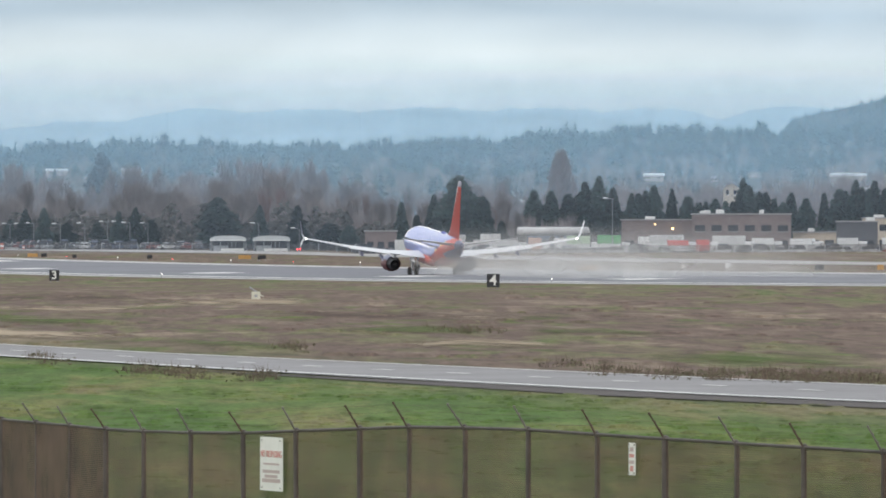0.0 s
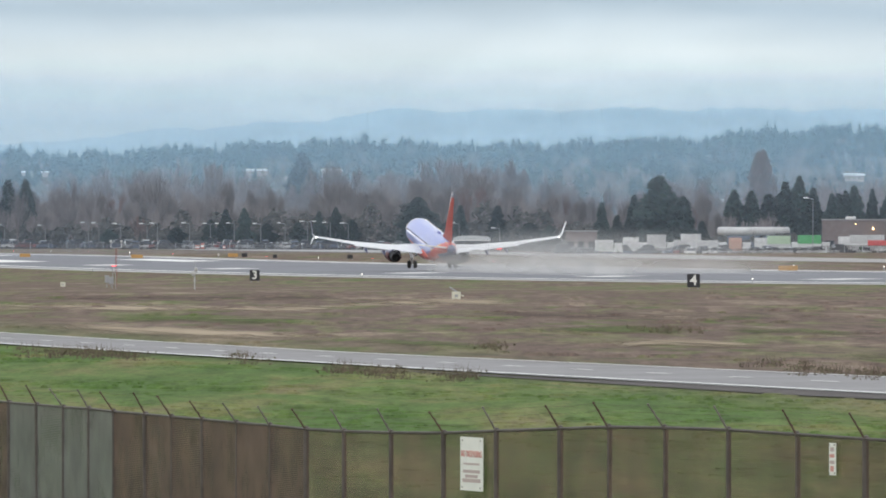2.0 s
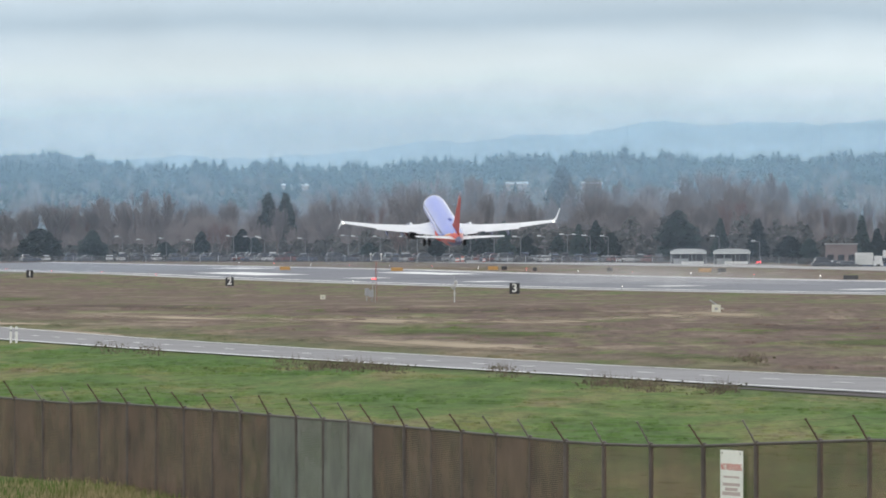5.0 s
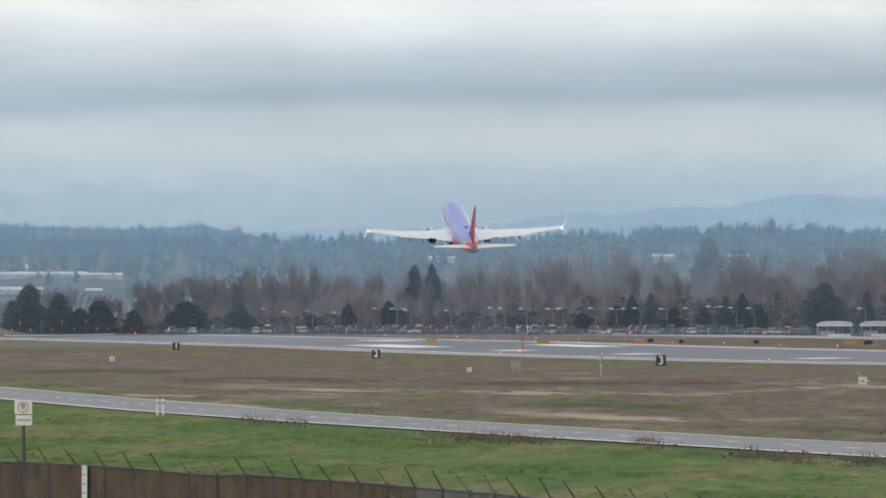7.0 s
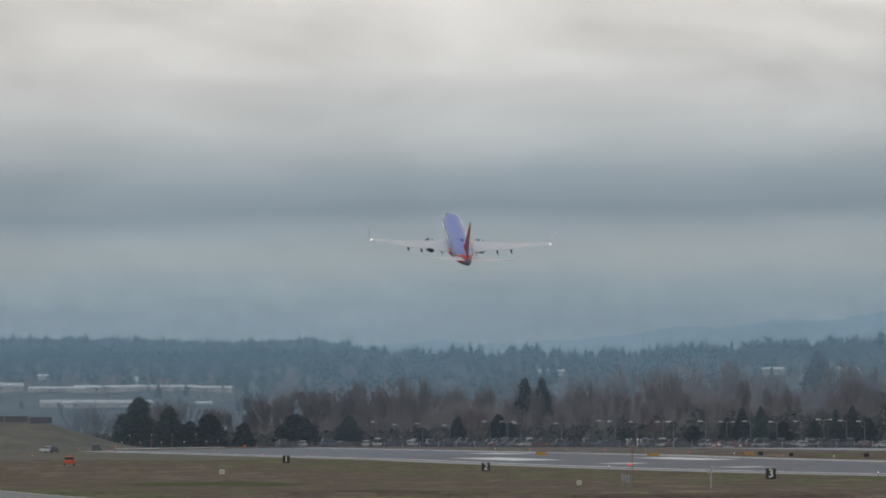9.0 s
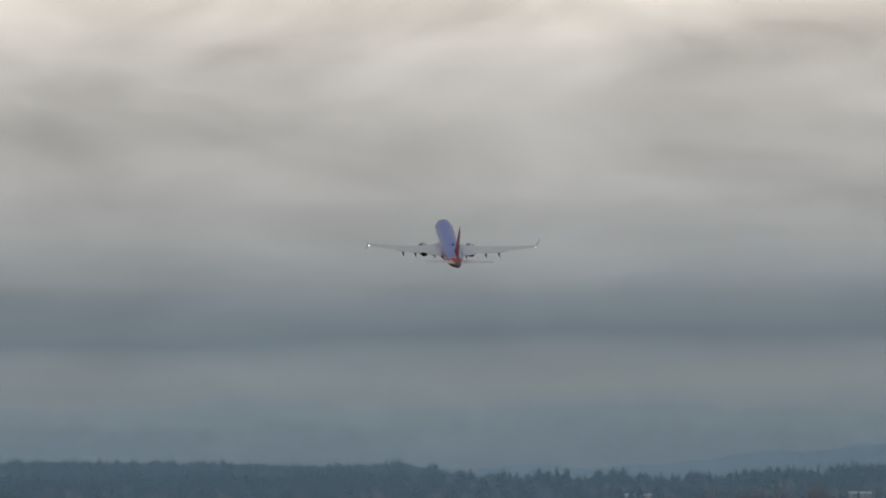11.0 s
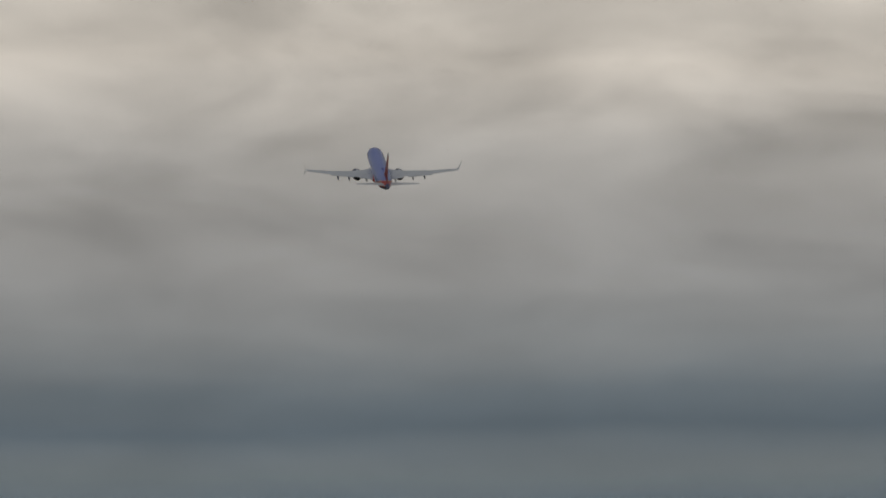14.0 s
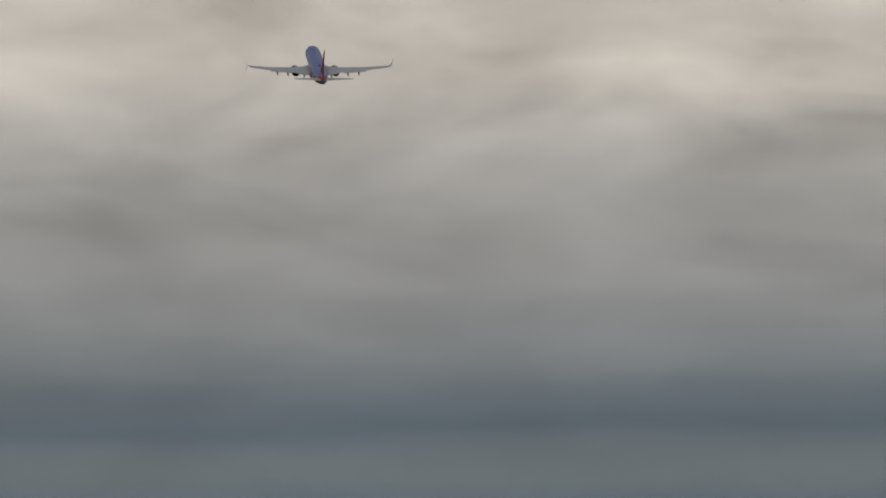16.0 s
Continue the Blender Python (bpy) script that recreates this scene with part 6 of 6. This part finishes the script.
# approach-light poles at the runway's far end
STRIPE = mat("orange_painted_pole", (0.30, 0.12, 0.09), 0.6, vary=0.2)
for X in (-470, -456, -437, -418, -400, -381, -360, -339, -320, -300):
    p = at(X, 2790)
    t = thing("approach_light", "orange approach-light pole with crossbar at the runway's end", "light", "approach lights")
    t.matrix_basis = Matrix.Translation(p) @ Matrix.Rotation(-(X - X_INF) / F, 4, "Z")
    h = 3.6 if X in (-456, -418, -381, -339) else 1.8
    part("pole", Mesh().tube((0, 0, -0.2), (0, 0, h), 0.04, n=6), STRIPE, t)
    part("crossbar", Mesh().tube((-1.6, 0, 0.35), (1.6, 0, 0.35), 0.08, n=6), PALEROOF, t)
    part("lamp_head", Mesh().ball((0, -0.1, h), (0.14, 0.14, 0.14), 6, 4), WHITEBOX, t)
for X, Y in ((-481, 440), (-253, 438), (432, 471), (427, 471), (1113, 441), (1108, 452), (-628, 455)):
    R = 1150 if X in (432, 427) else 2250
    p = at(X, R)
    z = max(0.5, height_of(Y, R) - p.z)
    t = thing("red_beacon", "glowing red obstruction lamp on a thin red pole", "lamp", "red beacons")
    t.matrix_basis = Matrix.Translation(p)
    part("pole", Mesh().tube((0, 0, -0.1), (0, 0, z), 0.05 if X > 0 and R > 2000 else 0.025, n=6), REDPOLE if R > 2000 else GREYBOX, t)
    part("bulb", Mesh().ball((0, 0, z), (0.15, 0.15, 0.15) if X > 0 else (0.1, 0.1, 0.1), 8, 5) if R > 2000 else Mesh().ball((0, 0, z), (0.07, 0.07, 0.07), 8, 5), REDLAMP, t)

# low embankment with a road beyond the runway's end
def bank_top(X):
    return height_of(398, 2880) * (1 - smooth01((X + 640) / 220)) + 0.3


m = Mesh()
rows = []
for k in range(41):
    X = -1300 + 900 * k / 40
    a = at(X, 2880)
    n = (a.xy.normalized().to_3d())
    top = bank_top(X)
    rows.append([a - n * 60 - Vector((0, 0, 0.5)), Vector((a.x, a.y, top * 0.8)) - n * 12, Vector((a.x, a.y, top)), Vector((a.x, a.y, top)) + n * 8, a + n * 30 - Vector((0, 0, 0.5))])
m.rings(rows, close=False)
EARTH = mat("rough_bank_grass", (0.105, 0.095, 0.062), 0.95, vary=0.4, grain=0.3, big=0.05, coords="World")
bank_ob = tagged(part("embankment", m, EARTH, None, "rough grass road embankment beyond the runway's end", True), category="embankment", kind="structure")
for k in range(14):
    X = -1180 + 42 * k
    a, b = at(X, 2878), at(X + 40, 2878)
    mid = (a + b) / 2
    d = b - a
    part("parapet", Mesh().box((mid.x, mid.y, bank_top(X + 20) - 0.1), (d.xy.length + 0.1, 0.4, 1.5), rz=math.atan2(d.y, d.x), bevel=0.05), DARKCLAD, bank_ob)


# ---- houses and warehouses on the far slope ----
def far_house(X, Y, wpx, hpx, wall, roof, label, gable=True, name="far_house"):
    p, R = hill_hit(X, Y)
    p = p - p.xy.normalized().to_3d() * 6
    w, h = wpx * R / F, 1.25 * hpx * R / F
    t = thing(name, label, "house" if gable else "building")
    t.matrix_basis = Matrix.Translation(p) @ Matrix.Rotation(-(X - X_INF) / F, 4, "Z")
    part("wall", Mesh().box((0, 4, -3.0), (w, 8, h * 0.62 + 3.0)), wall, t)
    if gable:
        hw = w / 2 + 0.4
        part("roof", Mesh().rings([[(-hw, y, h * 0.6), (-hw * 0.75, y + (4 - y) * 0.0, h * 0.62), (0, y, h), (hw * 0.75, y, h * 0.62), (hw, y, h * 0.6)] for y in (-0.4, 8.4)]), roof, t)
    else:
        part("roof", Mesh().box((0, 4, h * 0.62), (w + 0.6, 8.6, h * 0.38), bevel=0.3, taper=0.97), roof, t)
    for i in range(max(2, int(w / 4))):
        part("window", Mesh().box((w * ((i + 0.5) / max(2, int(w / 4)) - 0.5), -0.02, h * 0.22), (0.6, 0.1, h * 0.14)), PANE, t)


WHITEROOF = mat("white_membrane_roof", (0.85, 0.85, 0.84), 0.6, vary=0.05)
PALEWALL = mat("pale_house_wall", (0.52, 0.45, 0.40), 0.8, vary=0.1)
for X, Y, w, h, g in HOUSES:
    far_house(X, Y, w, h, PALEWALL, WHITEROOF if not g else PALEROOF if X % 2 else ROOFGREY, "pale house on the far wooded slope" if g else "low pale building on the far slope", bool(g), "far_house" if g else "far_building")
rise = thing("hillside_house", "beige gabled house with a tall base above the conifers", "house")
p = at(1876, 2475)
up = height_of(349, 2475) - p.z
rise.matrix_basis = Matrix.Translation(p) @ Matrix.Rotation(-(1876 - X_INF) / F, 4, "Z")
part("wall", Mesh().box((0, 4, -0.5), (3.4, 8, up + 2.4)), BEIGE, rise)
part("gable", Mesh().rings([[(-1.7, y, up + 1.9), (0, y, up + 2.95), (1.7, y, up + 1.9)] for y in (0.02, 7.98)]), BEIGE, rise)
for side in (-1, 1):
    part("roof", Mesh().rings([[(0, y, up + 3.0), (side * 2.1, y, up + 1.72), (side * 2.1, y, up + 1.9), (0, y, up + 3.2)] for y in (-0.5, 8.5)]), ROOFGREY, rise)
for x in (-0.8, 0.8):
    window = part("window", Mesh().box((x, -0.03, up + 0.5), (0.6, 0.12, 1.0)), PANE, rise)
    part("frame", Mesh().box((x, -0.06, up + 0.4), (0.8, 0.14, 0.1)), WHITEBOX, window)
for X, Y, w, h in WAREHOUSES:
    far_house(X, Y, w, h, PALEWALL, WHITEROOF, "long low white-roofed warehouse on the far slope", False, "warehouse")
far_house(-442, 336, 8, 15, PALEWALL, PALEROOF, "white tower above the far warehouses", False, "tower")
far_house(-396, 335, 22, 12, BEIGE, REDPOLE, "small red-roofed building above the far warehouses", False, "far_building")


# ---- grass tufts and weeds ----
TUFT = mat("grass_blades", (0.13, 0.18, 0.05), 0.9, vary=0.45, grain=0.5, big=0.08, coords="World")
DRYTUFT = mat("dry_grass_blades", (0.30, 0.25, 0.14), 0.9, vary=0.35, grain=0.5, big=0.08, coords="World")
WEED = mat("dead_brown_weeds", (0.13, 0.10, 0.075), 0.95, vary=0.4, grain=2.0, big=0.2, coords="World")


def tufts(name, label, places, material, seed, h0, h1, blades, width, spread):
    """One sheet of upright blades in small bunches at the given places."""
    rnd = random.Random(seed)
    vs, fs = [], []
    for x, y in places:
        z = gz(x, y) - 0.1
        k = rnd.uniform(0.6, 1.2)
        for _ in range(blades):
            a = rnd.uniform(0, 6.283)
            r = spread * math.sqrt(rnd.random())
            bx, by = x + r * math.cos(a), y + r * math.sin(a)
            h = rnd.uniform(h0, h1) * k
            lean = rnd.uniform(-0.5, 0.5) * h
            w = width * rnd.uniform(0.6, 1.4)
            n = len(vs)
            vs += [(bx - w, by, z), (bx + w, by, z), (bx + lean + w * 0.3, by + rnd.uniform(-0.2, 0.2) * h, z + 0.1 + h)]
            fs.append((n, n + 1, n + 2))
    return tagged(part(name, Mesh().add(vs, fs), material, None, label), category="grass", kind="stuff")


def near_field(count, seed, X0, X1, R0, R1, keep):
    rnd = random.Random(seed)
    out = []
    while len(out) < count:
        X, R = rnd.uniform(X0, X1), math.sqrt(rnd.uniform(R0 * R0, R1 * R1))
        a = (X - X_INF) / F
        x, y = R * math.sin(a), R * math.cos(a)
        if keep(x, y, noise.noise((x * 0.16, y * 0.05, seed))):
            out.append((x, y))
    return out


def mounds(name, label, places, seed, r0, r1, h0, h1):
    """Low soft hummocks of grass, one sheet."""
    rnd = random.Random(seed)
    vs, fs = [], []
    for x, y in places:
        r, h, z = rnd.uniform(r0, r1), rnd.uniform(h0, h1), gz(x, y)
        n, a0 = len(vs), rnd.uniform(0, 1)
        for q, up in ((1.1, 0), (0.55, 0.7)):
            for k in range(7):
                a = a0 + 0.8976 * k
                rr = r * q * rnd.uniform(0.7, 1.25)
                vs.append((x + rr * math.cos(a), y + 2.2 * rr * math.sin(a), z + up * h * rnd.uniform(0.6, 1.2) - (0 if up else 0.1)))
        vs.append((x + rnd.uniform(-0.2, 0.2) * r, y, z + h))
        for k in range(7):
            j = (k + 1) % 7
            fs += [(n + k, n + j, n + 7 + j, n + 7 + k), (n + 7 + k, n + 7 + j, n + 14)]
    return tagged(part(name, Mesh().add(vs, fs), GRASS, None, label), category="grass", kind="stuff")


mounds("grass_tufts", "short green grass between the fence and the road", near_field(5000, 31, -750, 2300, 170, 760, lambda x, y, n: x < road_x(y) - 9.6 and n > -0.3), 1, 0.15, 0.6, 0.015, 0.045)
mounds("rank_grass", "taller dark green grass bunches near the road", near_field(420, 32, -750, 2300, 230, 760, lambda x, y, n: x < road_x(y) - 9.6 and n > 0.3), 2, 0.3, 0.9, 0.04, 0.09)
mounds("infield_tufts", "scattered green grass bunches on the infield", near_field(420, 34, -700, 2250, 420, 1000, lambda x, y, n: road_x(y) + 6 < x < 195 and n > 0.25), 4, 0.4, 1.4, 0.05, 0.14)


def weed_band(X0, X1, Y0, Y1, n, seed):
    rnd = random.Random(seed)
    out = []
    for _ in range(n):
        X = X0 + (X1 - X0) * rnd.random()
        u = (X - X0) / (X1 - X0)
        if noise.noise((X * 0.09, seed, 0)) < -0.12:
            continue
        p = ground_hit(X, Y0 + (Y1 - Y0) * u + rnd.gauss(0, 3.5))
        out.append((p.x, p.y))
    return out


weeds = []
for i, (X0, X1, Y0, Y1, n) in enumerate(((1735, 1800, 664, 667, 26), (1830, 1870, 668, 670, 22), (1920, 2045, 668, 674, 60), (2060, 2150, 672, 676, 40), (1640, 1700, 655, 660, 18), (1550, 1600, 648, 650, 10),
                                         (1062, 1110, 616, 618, 16), (1350, 1460, 586, 590, 16), (815, 935, 658, 666, 40), (1000, 1060, 668, 671, 12), (270, 480, 624, 634, 75), (20, 60, 600, 604, 8), (-60, -20, 594, 597, 8), (640, 690, 636, 640, 10))):
    weeds += weed_band(X0, X1, Y0, Y1, n, 50 + i)
tufts("dead_weeds", "tall dead brown weeds along the perimeter road", weeds, WEED, 5, 0.15, 0.62, 12, 0.012, 0.6)
rw = random.Random(61)
bush = Mesh()
for x, y in weeds:
    for _ in range(6):
        clump(bush, (x + rw.gauss(0, 0.45), y + rw.uniform(-0.6, 0.6), gz(x, y) + 0.25 * rw.random() ** 2), rw.uniform(0.05, 0.11), rw, 3)
tagged(part("weed_bushes", bush, mat("dark_green_brown_weeds", (0.115, 0.105, 0.062), 0.95, vary=0.4, grain=2.0, big=0.3, coords="World"), None, "low dark bushy weeds along the perimeter road"), category="weeds", kind="stuff")
bank = near_field(3000, 41, -420, 380, 212, 246, lambda x, y, n: True)
tufts("bank_grass", "tall dry and green grass in front of the fence", bank[:1700], DRYTUFT, 6, 0.08, 0.22, 7, 0.015, 0.2)
tufts("bank_grass", "green grass in front of the fence", bank[1700:], GRASS, 7, 0.08, 0.22, 9, 0.018, 0.25)


# ---- spray thrown up behind the airliner ----
def spray_material():
    m = bpy.data.materials.new("fine_spray")
    m.use_nodes = True
    t = m.node_tree
    t.nodes.clear()
    out = t.nodes.new("ShaderNodeOutputMaterial")
    co = t.nodes.new("ShaderNodeTexCoord").outputs["Object"]
    sep = t.nodes.new("ShaderNodeSeparateXYZ")
    t.links.new(co, sep.inputs[0])
    mp = nd(t, "ShaderNodeMapping", Scale=(0.12, 0.016, 0.22))
    t.links.new(co, mp.inputs[0])
    n = nd(t, "ShaderNodeTexNoise", Scale=1.0, Detail=2.5, Roughness=0.5)
    t.links.new(mp.outputs[0], n.inputs[0])
    up = ramp(t, math_node(t, "DIVIDE", sep.outputs[2], 6.5, clamp=True), [(0.0, 1.0), (0.16, 0.9), (0.45, 0.45), (1.0, 0.0)], "EASE")
    far = ramp(t, math_node(t, "DIVIDE", math_node(t, "MULTIPLY", sep.outputs[1], -1.0), 260.0, clamp=True), [(0.01, 0.0), (0.14, 1.0), (0.5, 0.75), (1.0, 0.0)], "EASE")
    puff = ramp(t, n.outputs[0], [(0.25, 0.3), (0.75, 1.0)])
    a = math_node(t, "MULTIPLY", math_node(t, "MULTIPLY", up, far), math_node(t, "MULTIPLY", puff, 0.74), clamp=True)
    df = nd(t, "ShaderNodeBsdfDiffuse", Color=(0.75, 0.75, 0.74, 1))
    tl = nd(t, "ShaderNodeBsdfTranslucent", Color=(0.75, 0.75, 0.74, 1))
    ad = t.nodes.new("ShaderNodeMixShader")
    ad.inputs[0].default_value = 0.5
    t.links.new(df.outputs[0], ad.inputs[1])
    t.links.new(tl.outputs[0], ad.inputs[2])
    tr = t.nodes.new("ShaderNodeBsdfTransparent")
    mx = t.nodes.new("ShaderNodeMixShader")
    for i, s in enumerate((a, tr.outputs[0], ad.outputs[0])):
        t.links.new(s, mx.inputs[i])
    t.links.new(mx.outputs[0], out.inputs[0])
    return m


SPRAY = spray_material()


def build_spray():
    """Three billowing curtains of spray, 260 m long, that trail the wheels and engines."""
    out = thing("spray", "low grey-white spray blown up behind the airliner", "spray")
    for j, x0 in enumerate((-5.5, 0.5, 6.0)):
        rows = []
        for k in range(53):
            y = -260 * k / 52
            wob = 0.8 * noise.noise((j * 5, y * 0.03, 0)) + x0 * (1 + 0.004 * -y)
            rows.append([(wob + 0.06 * i * noise.noise((j, y * 0.06, i)), y, 6.5 * i / 6 * (1 + 0.2 * noise.noise((y * 0.1, j, 3)))) for i in range(7)])
        c = part("curtain", Mesh().rings(rows, close=False), SPRAY, out, "", True)
        c.visible_shadow = False
    return out


spray = build_spray()


def spray_rows():
    rows = []
    for t in (0.0, 0.5, 1.0, 1.5, 2.0, 2.5, 3.0, 3.5, 4.0, 4.4, 5.0, 6.0, 16.0):
        R = 1443 + 84.8 * min(t, 4.4)
        y = math.sqrt(R * R - 248.5 ** 2) + 2 - 26 * max(0.0, min(t, 4.4) - 1.5)
        sink = 0.25 * max(0.0, min(t, 4.4) - 2.4) + max(0.0, min(t, 6.0) - 4.4) * 3.2
        rows.append((t, pose(248.5, y, gz(248.5, y - 60) + 0.05 - sink, 0, 0, 0)))
    return rows


def motions():
    walk(airliner, flight_rows())
    for s, g in main_gears:
        x, y, z = g.location
        walk(g, [(0.0, pose(x, y, z)), (5.6, pose(x, y, z)), (6.9, pose(x, y, z + 0.1, 0, s * 42, 0)), (8.2, pose(x, y, z + 0.25, 0, s * 84, 0)), (16.0, pose(x, y, z + 0.25, 0, s * 84, 0))])
    x, y, z = nose_gear.location
    walk(nose_gear, [(0.0, pose(x, y, z)), (5.6, pose(x, y, z)), (6.9, pose(x, y, z, 45, 0, 0)), (8.2, pose(x, y, z + 0.3, 88, 0, 0)), (16.0, pose(x, y, z + 0.3, 88, 0, 0))])
    walk(spray, spray_rows())


motions()
